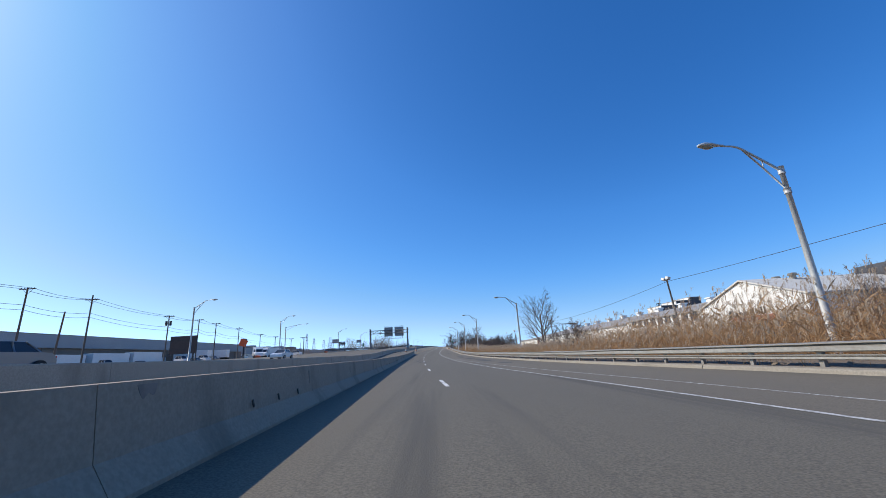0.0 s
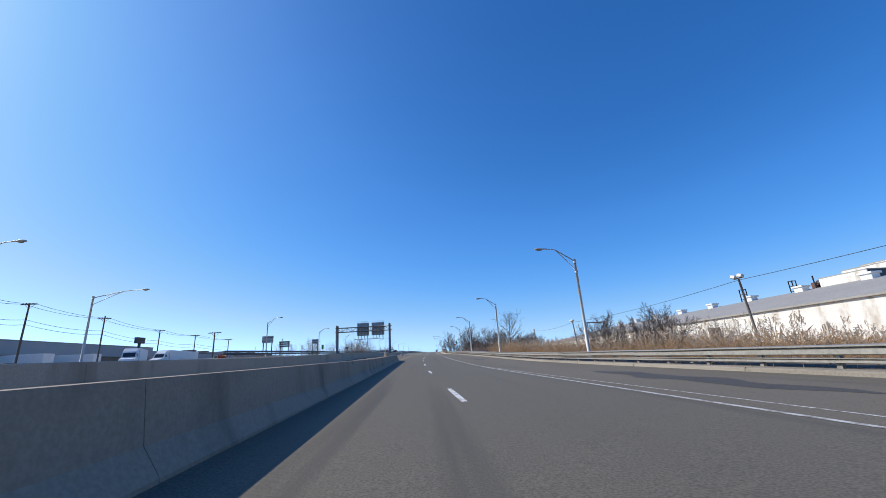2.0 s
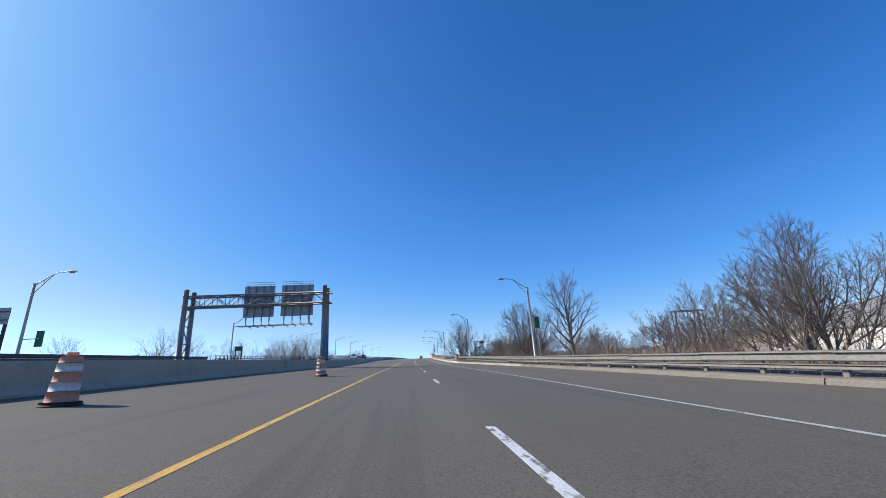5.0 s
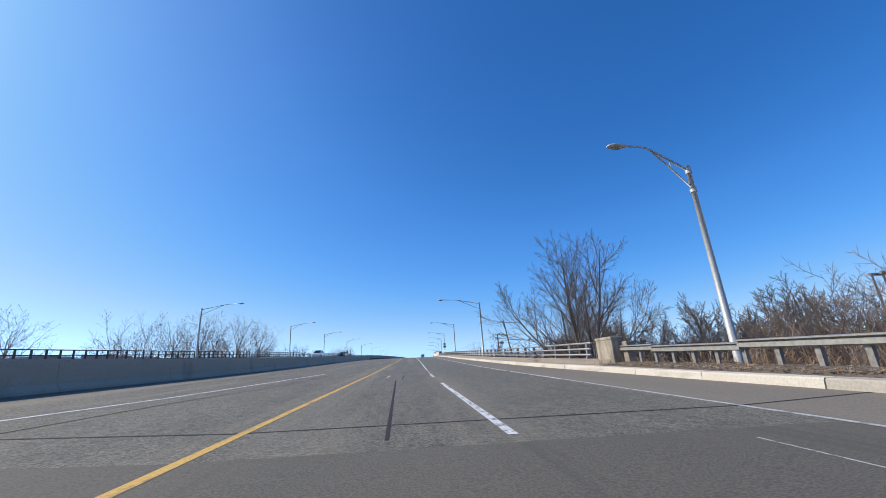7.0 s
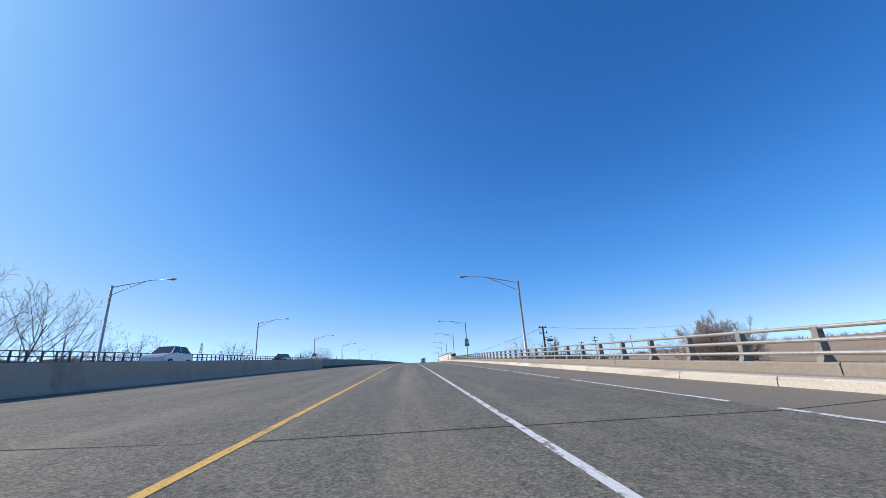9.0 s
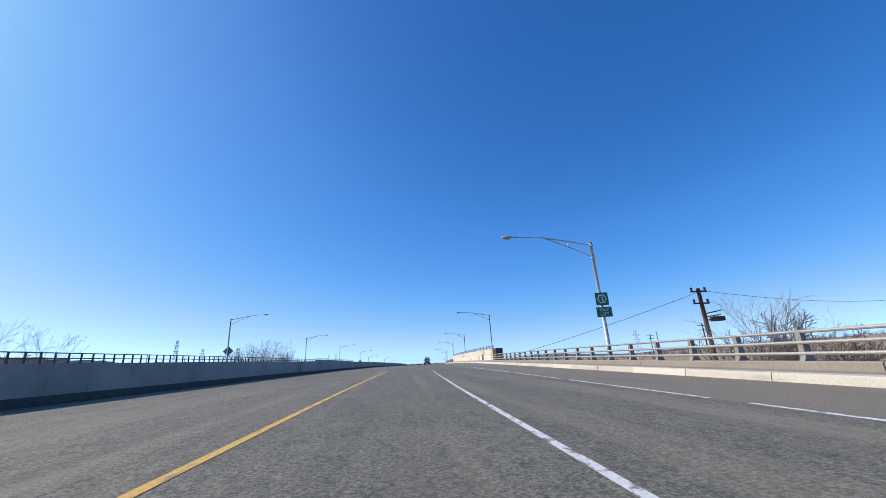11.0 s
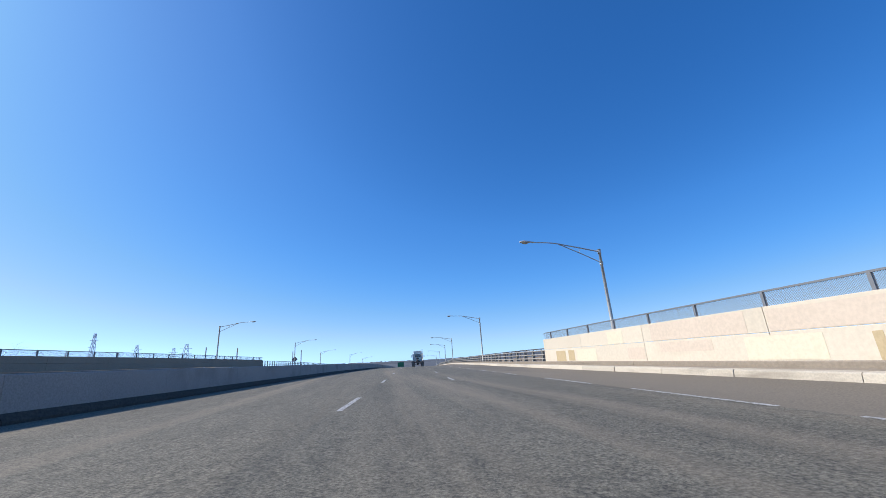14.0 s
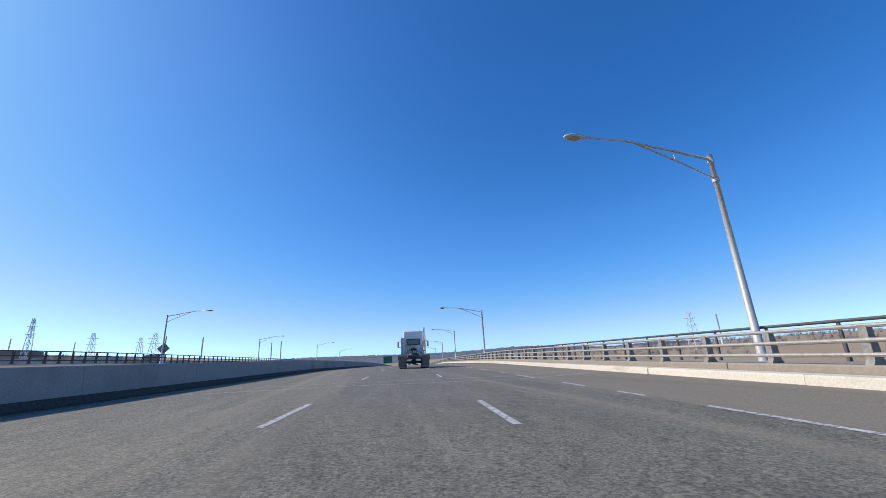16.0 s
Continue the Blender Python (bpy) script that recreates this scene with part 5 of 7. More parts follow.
# ---- reeds ----
def reed_field(name, label, spots, hmin, hmax, plume_share, seed, wide=1.0):
    rnd = np.random.RandomState(seed)
    n = len(spots)
    P = np.array(spots)
    h = rnd.uniform(hmin, hmax, n)
    an = rnd.uniform(0, math.tau, n)
    lean = rnd.uniform(0.02, 0.22, n) * h
    verts, faces = [], []
    pv, pf = [], []
    for i in range(n):
        x, y, z = P[i]
        ca, sa = math.cos(an[i]), math.sin(an[i])
        tx, ty, tz = x + ca * lean[i], y + sa * lean[i], z + h[i]
        w = 0.013 * wide
        o = len(verts)
        verts += [(x - sa * w, y + ca * w, z - 0.1), (x + sa * w, y - ca * w, z - 0.1), (tx, ty, tz)]
        faces.append((o, o + 1, o + 2))
        for q in range(3):
            b = an[i] + 2.1 * q + rnd.uniform(-0.5, 0.5)
            f = rnd.uniform(0.2, 0.75)
            l = rnd.uniform(0.35, 0.75) * min(1.0, h[i] / 2.2)
            bx, by, bz = x + ca * lean[i] * f, y + sa * lean[i] * f, z + h[i] * f
            ex, ey, ez = bx + math.cos(b) * l * 0.7, by + math.sin(b) * l * 0.7, bz + l * rnd.uniform(0.2, 0.8)
            o = len(verts)
            verts += [(bx, by, bz), (bx + (ex - bx) * 0.45 - math.sin(b) * 0.009 * wide, by + (ey - by) * 0.45, bz + (ez - bz) * 0.6), (ex, ey, ez)]
            faces.append((o, o + 1, o + 2))
        if rnd.rand() < plume_share:
            l = rnd.uniform(0.16, 0.30)
            pa = 0.35 + rnd.uniform(-0.6, 0.6)
            for q in range(5):
                b = pa + rnd.uniform(-0.45, 0.45)
                cb, sb = math.cos(b), math.sin(b)
                k = rnd.uniform(0.010, 0.018) * wide
                z1 = tz - 0.10 + l * (0.25 + 0.16 * q)
                m_ = l * rnd.uniform(0.20, 0.42)
                e_ = l * rnd.uniform(0.6, 1.0)
                o = len(pv)
                pv += [(tx, ty, tz - 0.12 + 0.03 * q), (tx + cb * m_ - sb * k, ty + sb * m_ + cb * k, z1), (tx + cb * e_, ty + sb * e_, z1 - l * rnd.uniform(0.0, 0.25)), (tx + cb * m_ + sb * k, ty + sb * m_ - cb * k, z1 - k)]
                pf.append((o, o + 1, o + 2, o + 3))
    t = thing(name, label, "reeds", "", "stuff")
    tagged(part("stems", mesh_from("stems", verts, faces, REED), None, t), "", "", "", "stuff")
    if pv:
        tagged(part("plumes", mesh_from("plumes", pv, pf, PLUME), None, t), "", "", "", "stuff")
    return t


rs = np.random.RandomState(3)


def scatter(n, y0, y1, d0, d1, power=1.0):
    out = []
    for _ in range(n):
        y = rs.uniform(y0, y1)
        d = d0 + (d1 - d0) * rs.rand() ** power
        x = line_x(y) + d
        if noise.noise(Vector((x * 0.12, y * 0.12, 4.0))) < -0.32:
            continue
        out.append((x, y, ground_z(x, y)))
    return out


reed_field("reed_bed", "tall dry golden-brown reeds behind the guard rail", scatter(42000, -14, 100, 10.9, 40, 1.5), 1.0, 1.95, 0.5, 1)
reed_field("reed_bed", "very tall dry reeds beside the lamp post", scatter(13000, -14, 31, 12.5, 32, 1.2), 2.0, 3.3, 0.45, 12)
reed_field("reed_bed", "tall dry golden-brown reeds behind the guard rail", scatter(9000, 95, 121, 11.4, 37, 1.0), 1.2, 2.5, 0.6, 2)
reed_field("reed_bed", "low dry undergrowth before the white warehouse", scatter(9000, 120, 172, 11.2, 37, 1.0), 0.3, 1.0, 0.1, 22)
reed_field("reed_bed", "low dry brown undergrowth below the bare shrubs", scatter(6500, 140, 206, 11.0, 34, 1.3), 0.5, 1.5, 0.1, 4)
reed_field("dry_grass", "dry tufts of grass along the kerb", [(line_x(y) + table(y, KERB_D) + rs.uniform(0.4, 1.6), y, kerb_at(y, table(y, KERB_D) + 0.5).z + 0.12) for y in rs.uniform(-10, 205, 2600)], 0.08, 0.30, 0.0, 6, 0.7)
reed_field("dry_grass", "matted dry grass tufts beside the bridge end block", [(line_x(y) + table(y, KERB_D) + rs.uniform(0.38, 1.9), y, kerb_at(y, table(y, KERB_D) + 0.8).z + 0.24) for y in np.repeat(rs.uniform(186, 207, 60), 22) + rs.normal(0, 0.12, 1320)], 0.08, 0.34, 0.0, 8, 0.6)
reed_field("dry_grass", "dry pale marsh grass below the bridge", scatter(5000, 215, 360, 12, 60), 0.8, 2.4, 0.2, 7, 2.0)

# fallen leaves, twigs and scraps on the verge
lv, lf, tv, tf = [], [], [], []
for k in range(5200):
    y = rs.uniform(184, 206) if k < 3400 else rs.uniform(-8, 184)
    q = rs.uniform(0.36, 1.9)
    p = kerb_at(y, table(y, KERB_D) + q, 0.15 + table(y, [(165, 0.0), (195, 0.12)]))
    an, l = rs.uniform(0, math.tau), rs.uniform(0.03, 0.09)
    u = Vector((math.cos(an) * l, math.sin(an) * l, rs.uniform(-0.2, 0.5) * l))
    if k % 3:
        w = Vector((-u.y, u.x, rs.uniform(-0.3, 0.6) * l)) * 0.5
        o = len(lv)
        lv += [p - u, p - w, p + u, p + w + Vector((0, 0, 0.01))]
        lf.append((o, o + 1, o + 2, o + 3))
    else:
        u, w = u * 3.0, Vector((-u.y, u.x, 0.3 * l)) * 0.09
        o = len(tv)
        tv += [p - u - w, p - u + w, p + u]
        tf.append((o, o + 1, o + 2))
lt = thing("leaf_litter", "dead leaves and broken twigs scattered behind the kerb", "litter", "", "stuff")
tagged(part("leaves", mesh_from("leaves", lv, lf, PLUME), None, lt), "", "", "", "stuff")
tagged(part("twigs", mesh_from("twigs", tv, tf, TWIG), None, lt), "", "", "", "stuff")

# thicket of thin stems behind the guard rail near the bridge end
rnd = random.Random(9)
tv, tf = [], []
for _ in range(6000):
    y = rnd.uniform(138, 207)
    d = 12.5 + 22 * rnd.random() ** 1.3
    x = line_x(y) + d
    z = ground_z(x, y)
    h = rnd.uniform(1.2, 3.4) * (0.75 + 0.35 * noise.noise(Vector((x * 0.15, y * 0.15, 1))))
    an = rnd.uniform(0, math.tau)
    p = Vector((x, y, z - 0.1))
    w = Vector((math.cos(an) * rnd.uniform(0.1, 0.7), math.sin(an) * rnd.uniform(0.1, 0.7), 1)).normalized()
    for s in range(3):
        q = p + w * h / 3
        r = 0.02 * (1 - s * 0.25)
        side = Vector((-w.y, w.x, 0.1)).normalized() * r
        o = len(tv)
        tv += [p - side, p + side, q + side * 0.7, q - side * 0.7]
        tf.append((o, o + 1, o + 2, o + 3))
        for _k in range(2):
            e = q + (w + Vector((rnd.uniform(-1, 1), rnd.uniform(-1, 1), rnd.uniform(-0.2, 0.6)))).normalized() * h * 0.22
            o = len(tv)
            tv += [q - side * 0.6, q + side * 0.6, e]
            tf.append((o, o + 1, o + 2))
        p = q
        w = (w + Vector((rnd.uniform(-0.4, 0.4), rnd.uniform(-0.4, 0.4), rnd.uniform(-0.35, 0.1)))).normalized()
tk = thing("thicket", "dense reddish-brown bare thicket behind the guard rail", "thicket", "", "stuff")
tagged(part("stems", mesh_from("stems", tv, tf, TWIGRED), None, tk), "", "", "", "stuff")

# ---- white warehouse on the right ----
WX = 38.5
wh = thing("gabled_warehouse", "white painted warehouse with a wide gable facing the road", "building")
zb = -1.6
bm = bmesh.new()
poly = [(39.0, zb), (55.5, zb), (55.5, 4.0), (47.2, 6.7), (39.0, 4.0)]
fr = [bm.verts.new((WX, y, z)) for y, z in poly]
bk = [bm.verts.new((WX + 42, y, z)) for y, z in poly]
bm.faces.new(fr)
bm.faces.new(bk[::-1])
for i in range(5):
    bm.faces.new((fr[i], bk[i], bk[(i + 1) % 5], fr[(i + 1) % 5]))
bmesh.ops.recalc_face_normals(bm, faces=bm.faces)
part("wall", bm, WHITEWALL, wh)
for s, (ya, za, yb, zc) in enumerate(((38.6, 3.93, 47.2, 6.76), (47.2, 6.76, 55.9, 3.93))):
    bm = bmesh.new()
    vs = [bm.verts.new(p) for p in ((WX - 0.25, ya, za), (WX + 42, ya, za), (WX + 42, yb, zc), (WX - 0.25, yb, zc))]
    vt = [bm.verts.new(v.co + Vector((0, 0, 0.16))) for v in vs]
    bm.faces.new(vs)
    bm.faces.new(vt)
    for i in range(4):
        bm.faces.new((vs[i], vs[(i + 1) % 4], vt[(i + 1) % 4], vt[i]))
    bmesh.ops.recalc_face_normals(bm, faces=bm.faces)
    part("roof", bm, PALEROOF, wh)
for y in (46.2, 48.6, 51.0):
    v = part("roof_vent", tube([(WX + 6, y, 6.2), (WX + 6, y, 7.0), (WX + 6, y, 7.02), (WX + 6, y, 7.3)], [0.35, 0.35, 0.55, 0.45], 10), STEEL, wh)
part("roof_shed", box(3.0, 6.0, 2.4, pose(WX + 18.5, 45.8, 6.75), 0.04), DARKWALL, wh, "dark rooftop plant shed")
part("roof_shed", box(2.2, 1.6, 1.7, pose(WX + 18.5, 49.6, 6.4), 0.04), DARKWALL, wh, "dark rooftop plant shed")
plant("bare_tree", "bare tree beside the white warehouse", "bare trees by the road", TALL[3], 45.2, 37.2, 1.13, 0, 30)
sg = part("painted_sign", box(0.02, 6.9, 0.75, pose(WX - 0.02, 46.6, 2.05)), REDPAINT, wh, "faded red painted band")
ly = 50.2
for i, (hgt, wd) in enumerate(((1.0, 0.75), (0.6, 0.42), (0.6, 0.55), (0.6, 0.8), (0.95, 0.6), (0.6, 0.6), (1.0, 0.22), (1.0, 0.22))):
    part("sign_bar", box(0.02, wd, hgt * 0.8, pose(WX - 0.025, ly - wd / 2, 2.55 + hgt * 0.4)), LETTER, sg)
    ly -= wd + 0.22

w2 = thing("long_warehouse", "long low white warehouse with a grey pitched roof", "building")
for y0, y1, ez in ((55.6, 78, 4.3), (78.05, 181, 3.95)):
    part("wall", box(0.4, y1 - y0, ez + 1.6, pose(WX + 0.2, (y0 + y1) / 2, (ez - 1.6) / 2)), WHITEWALL, w2)
    bm = bmesh.new()
    sec = [(WX - 0.3, ez), (WX + 24, 8.25), (WX + 48, ez), (WX + 48, ez - 0.2), (WX - 0.3, ez - 0.2)]
    a = [bm.verts.new((x, y0, z)) for x, z in sec]
    b = [bm.verts.new((x, y1, z)) for x, z in sec]
    bm.faces.new(a)
    bm.faces.new(b[::-1])
    for i in range(5):
        bm.faces.new((a[i], b[i], b[(i + 1) % 5], a[(i + 1) % 5]))
    bmesh.ops.recalc_face_normals(bm, faces=bm.faces)
    part("roof", bm, ROOFGREY, w2)
part("end_wall", box(47, 0.4, 6.2, pose(WX + 23.9, 180.8, 1.5)), WHITEWALL, w2)
for i in range(9):
    y = 57.2 + i * 2.25
    wn_ = part("window", box(0.10, 1.5, 1.15, pose(WX - 0.01, y, 3.45)), DARKWALL, w2)
    part("window_sill", box(0.14, 1.7, 0.08, pose(WX - 0.05, y, 2.82)), WHITEWALL, wn_)
for y, h, wd in ((160.0, 2.6, 2.3), (132.0, 2.2, 1.8), (107.5, 2.6, 2.2)):
    dr = part("door", box(0.12, wd, h, pose(WX - 0.02, y, zb + 1.6 + h / 2)), WOODPOLE, w2, "weathered brown plank door")
part("loading_opening", box(0.14, 2.9, 2.3, pose(WX - 0.03, 147.6, 2.15)), RUST, w2, "rust-brown boarded loading opening")
part("opening", tube([(WX - 0.05, 172.0, 2.4), (WX + 0.05, 172.0, 2.4)], 1.0, 14), DARKWALL, w2)
for i in range(10):
    y = 84 + i * 10.3
    z0 = 4.75 + 3.2
    v = part("roof_vent", box(1.3, 1.5, 0.8, pose(WX + 22.6, y, z0 + 0.30), 0.03), TRAILER, w2)
    part("vent_hood", box(1.7, 1.9, 0.3, pose(WX + 22.6, y, z0 + 0.83), 0.05), TRAILER, v)
st = thing("stepped_building", "stepped firewall of an industrial building, painted dark for shade with white sunlit edges", "building")
# shaded fronts get dark cladding, sunlit left sides a white strip: light as colour
for x0, x1, z in ((62.8, 67.2, 9.6), (67.2, 71.0, 10.7), (71.0, 74.2, 11.5)):
    w = part("wall", box(x1 - x0 - 0.02, 7.0, z + 1.6, pose((x0 + x1) / 2, 109.5, (z - 1.6) / 2)), DARKWALL, st)
    part("sunlit_edge", box(0.16, 7.1, 1.5, pose(x0 - 0.09, 109.5, z - 0.74)), WHITEWALL, w)
    part("coping", box(x1 - x0 + 0.2, 7.2, 0.14, pose((x0 + x1) / 2 - 0.1, 109.5, z + 0.07)), ROOFGREY, w)
for x, y, zt in ((100.7, 171.6, 16.8), (113.2, 166.7, 18.0)):
    ck = thing("service_tower", "dark rusty steel service tower behind the warehouse", "tower", "frame towers behind the warehouse")
    for dx, dy in ((-0.6, -0.6), (0.6, -0.6), (0.6, 0.6), (-0.6, 0.6)):
        part("leg", tube([(x + dx, y + dy, -1.5), (x + dx, y + dy, zt)], 0.15, 6), DARKSTEEL, ck)
    for q in range(5):
        part("brace", box(1.3, 1.3, 0.14, pose(x, y, zt - 0.1 - q * 1.6)), DARKSTEEL, ck)
ck = thing("tank_platform", "rust-brown tank platform on posts behind the warehouse", "platform")
part("deck", box(10.0, 4.0, 0.5, pose(137.0, 178, 16.6)), RUST, ck)
for x in (132.4, 137.0, 141.6):
    part("leg", box(0.5, 0.5, 18.2, pose(x, 178, 7.6)), DARKSTEEL, ck)
for z in (17.9, 19.0):
    part("beam", box(9.8, 0.5, 0.4, pose(137.0, 176.4, z)), RUST, ck)
for i in range(7):
    part("hopper", box(0.9, 1.6, 1.9, pose(132.8 + i * 1.4, 178, 17.85), 0.08), RUST, ck)
for x in (131.8, 140.6):
    part("mast", tube([(x, 177, 16.6), (x, 177, 21.0)], 0.22, 6), DARKSTEEL, ck)

# leaning poles with floodlights
FLOOD = ((25.9, 41.7, 6.6), (25.7, 86.6, 5.9), (25.4, 125.3, 6.0), (30.8, 168.9, 7.5))
for x, y, z in FLOOD:
    lp = thing("floodlight_pole", "leaning grey pole with twin floodlights", "light pole", "floodlight poles beside the warehouse")
    part("pole", tube([(x + 0.7, y + 0.3, -1.4), (x, y, z)], [0.13, 0.085], 10), GREYWOOD, lp)
    for dy in (-0.45, 0.5):
        part("floodlight", box(0.42, 0.4, 0.3, pose(x - 0.08, y + dy * 0.8, z + 0.13, 15, 10, 20), 0.04), LUMINAIRE, lp)
    part("arm", box(0.08, 1.0, 0.08, pose(x, y, z - 0.05)), GREYWOOD, lp)
# steel portal of a substation beyond the warehouse
sf = thing("portal_structure", "dark steel portal structure beyond the warehouse", "substation")
for x in (81.0, 90.1):
    for dy in (0, 1.6):
        part("leg", tube([(x, 246.8 + dy, -1.5), (x, 246.8 + dy, 14.7)], 0.16, 8), GANTRY, sf)
for dy in (0, 1.6):
    part("beam", tube([(80.6, 246.8 + dy, 14.6), (90.5, 246.8 + dy, 14.6)], 0.26, 8), GANTRY, sf)
for i in range(8):
    part("lattice_bar", tube([(81.0 + i * 1.14, 246.8, 14.6), (82.14 + i * 1.14, 248.4, 14.6)], 0.10, 6), DARKSTEEL, sf)


# ---- overhead wires ----
def wire(name, label, a, b, sag, r=0.02):
    pts = []
    for i in range(13):
        f = i / 12
        p = Vector(a).lerp(Vector(b), f)
        p.z -= sag * 4 * f * (1 - f)
        pts.append(p)
    ob = part(name, tube(pts, r, 4), WIRE)
    return tagged(ob, label, "cable")


wire("cable", "thin black overhead cable beside the warehouse", (25.9, 41.7, 6.4), (25.7, 86.6, 5.7), 0.5)
wire("cable", "thin black overhead cable beside the warehouse", (25.7, 86.6, 5.7), (25.4, 125.3, 5.8), 0.4)
wire("cable", "thin black overhead cable beside the warehouse", (25.9, 41.7, 6.4), (33, -30, 8), 0.8)
wire("cable", "thin black overhead cable beside the warehouse", (25.4, 125.3, 5.8), (30.8, 168.9, 7.3), 0.5)


# ---- left side: poles, wires, yards ----
def utility_pole(x, y, top, arms=1, tilt=0.0, box_=False, spike=0.0):
    t = thing("utility_pole", "dark wooden utility pole with a crossarm", "utility pole", "utility poles beyond the far carriageway")
    z = ground_z(x, y)
    part("pole", tube([(x, y, z - 0.5), (x + tilt, y, top)], [0.17, 0.11], 8), WOODPOLE, t)
    for i in range(arms):
        zz = top - 0.2 - spike - i * 0.9
        ca = part("crossarm", box(2.6, 0.12, 0.14, pose(x + tilt, y, zz)), WOODPOLE, t)
        for dx in (-1.0, -0.5, 0.5, 1.0):
            part("insulator", tube([(x + tilt + dx, y, zz), (x + tilt + dx, y, zz + 0.22)], 0.05, 6), DARKSTEEL, ca)
    if box_:
        for dx in (-0.5, 0.5):
            part("transformer", tube([(x + dx, y, top - 2.4), (x + dx, y, top - 1.3)], 0.26, 8), DARKSTEEL, t)
    for dx in ((-0.8, 0.8) if arms else ()):
        part("arm_brace", tube([(x + tilt, y + 0.1, top - spike - 1.0), (x + tilt + dx, y + 0.08, top - spike - 0.22)], 0.03, 4), WOODPOLE, t)
    return (x + tilt, y, top - 0.1 - spike)


tops = [utility_pole(-63.8, 61.6, 14.0, 1), utility_pole(-64.4, 74.2, 14.8, 1, 0, False, 0.7), utility_pole(-64.6, 96.6, 13.1, 1, 0, True), utility_pole(-65.8, 111.0, 13.6, 1), utility_pole(-66.7, 121.4, 13.4),
        utility_pole(-68.9, 140.2, 13.6, 1, 0, False, 0.4), utility_pole(-70.1, 160.3, 12.3), utility_pole(-72.1, 180.4, 12.5), utility_pole(-74.5, 207, 12.9)]
tops.insert(0, (-62, 15.0, 13.0))
for a, b in zip(tops, tops[1:]):
    for dx, dz in ((-0.9, 0), (0.9, 0), (0, -2.6), (0.1, -3.4)):
        wire("cable", "black overhead power cable between poles", (a[0] + dx, a[1], a[2] + dz), (b[0] + dx, b[1], b[2] + dz), 0.5, 0.03)
utility_pole(-46.0, 140.0, 9.0, 1)
utility_pole(-62.0, 66.0, 10.6, 0, 0.6)


def warehouse(y0, y1, x0, x1, zb_, zt_, m1, label, roof_mat=ROOFGREY):
    t = thing("warehouse", label, "building", "warehouses beyond the far carriageway")
    part("wall", box(x1 - x0, y1 - y0, zt_ - 3.0 - zb_, pose((x0 + x1) / 2, (y0 + y1) / 2, (zb_ + zt_ - 3.0) / 2)), m1, t)
    part("fascia", box(x1 - x0 + 1.6, y1 - y0 + 0.6, 3.0, pose((x0 + x1) / 2, (y0 + y1) / 2, zt_ - 1.5), 0.03), WAREHOUSE, t, "grey overhanging fascia")
    part("roof", box(x1 - x0 + 1.8, y1 - y0 + 0.8, 0.2, pose((x0 + x1) / 2, (y0 + y1) / 2, zt_ + 0.1), 0.03), roof_mat, t)
    n = int((y1 - y0) / 6)
    for i in range(n):
        y = y0 + 3 + i * 6
        k = (i * 7) % 5
        if k == 0:
            part("loading_door", box(0.1, 2.6, 2.6, pose(x1 + 0.03, y, zb_ + 1.9)), GLASSDARK, t, "dark open loading bay")
        elif k == 1:
            part("window", box(0.1, 2.2, 1.1, pose(x1 + 0.03, y, zb_ + 2.2)), GLASSDARK, t)
        elif k == 2:
            part("wall_panel", box(0.12, 2.8, 2.9, pose(x1 + 0.03, y, zb_ + 1.6)), SHADEWHITE, t, "white wall panel")
        elif k == 3:
            part("pilaster", box(0.3, 0.5, zt_ - 3.1 - zb_, pose(x1 + 0.1, y, (zb_ + zt_ - 3.1) / 2)), m1, t)
    for i in range(n // 2):
        part("roof_unit", box(1.6, 1.6, 0.8, pose(x0 + (x1 - x0) * 0.7, y0 + 6 + i * 12, zt_ + 0.6), 0.05), STEEL, t)
    return t


warehouse(8, 191, -125, -92, 1.6, 10.0, BRICKFAR, "long flat-roofed warehouse with brown dock walls under a grey fascia")
warehouse(200, 262, -128, -98, 2.2, 9.4, SHADEWHITE, "white flat-roofed warehouse with a dark roof beyond the highway", DARKWALL)


def trailer(x, y, z, turn, label="white box trailer parked in a yard"):
    t = thing("box_trailer", label, "trailer", "trailers in the yard", "", pose(x, y, z, 0, 0, turn))
    part("body", box(2.5, 11.5, 2.7, pose(0, 0, 2.35), 0.04), TRAILER, t)
    part("underframe", box(1.2, 10.5, 0.25, pose(0, 0, 0.88)), DARKSTEEL, t)
    part("refrigeration_unit", box(1.9, 0.5, 1.5, pose(0, 5.98, 2.8), 0.06), GLASSDARK, t)
    for yy in (-3.6, -4.8):
        for xx in (-0.95, 0.95):
            part("wheel", tube([(xx - 0.15, yy, 0.5), (xx + 0.15, yy, 0.5)], 0.5, 14), TYRE, t)
    for xx in (-0.7, 0.7):
        part("landing_leg", box(0.12, 0.12, 0.9, pose(xx, 3.6, 0.45)), DARKSTEEL, t)
    return t


for x, y, tn in ((-84, 64, 88), (-84, 70, 91), (-85, 92, 1), (-85, 105.5, -1), (-85, 118.5, 0), (-84, 140, 90), (-84, 152, 92)):
    trailer(x, y, ground_z(x, y), tn)


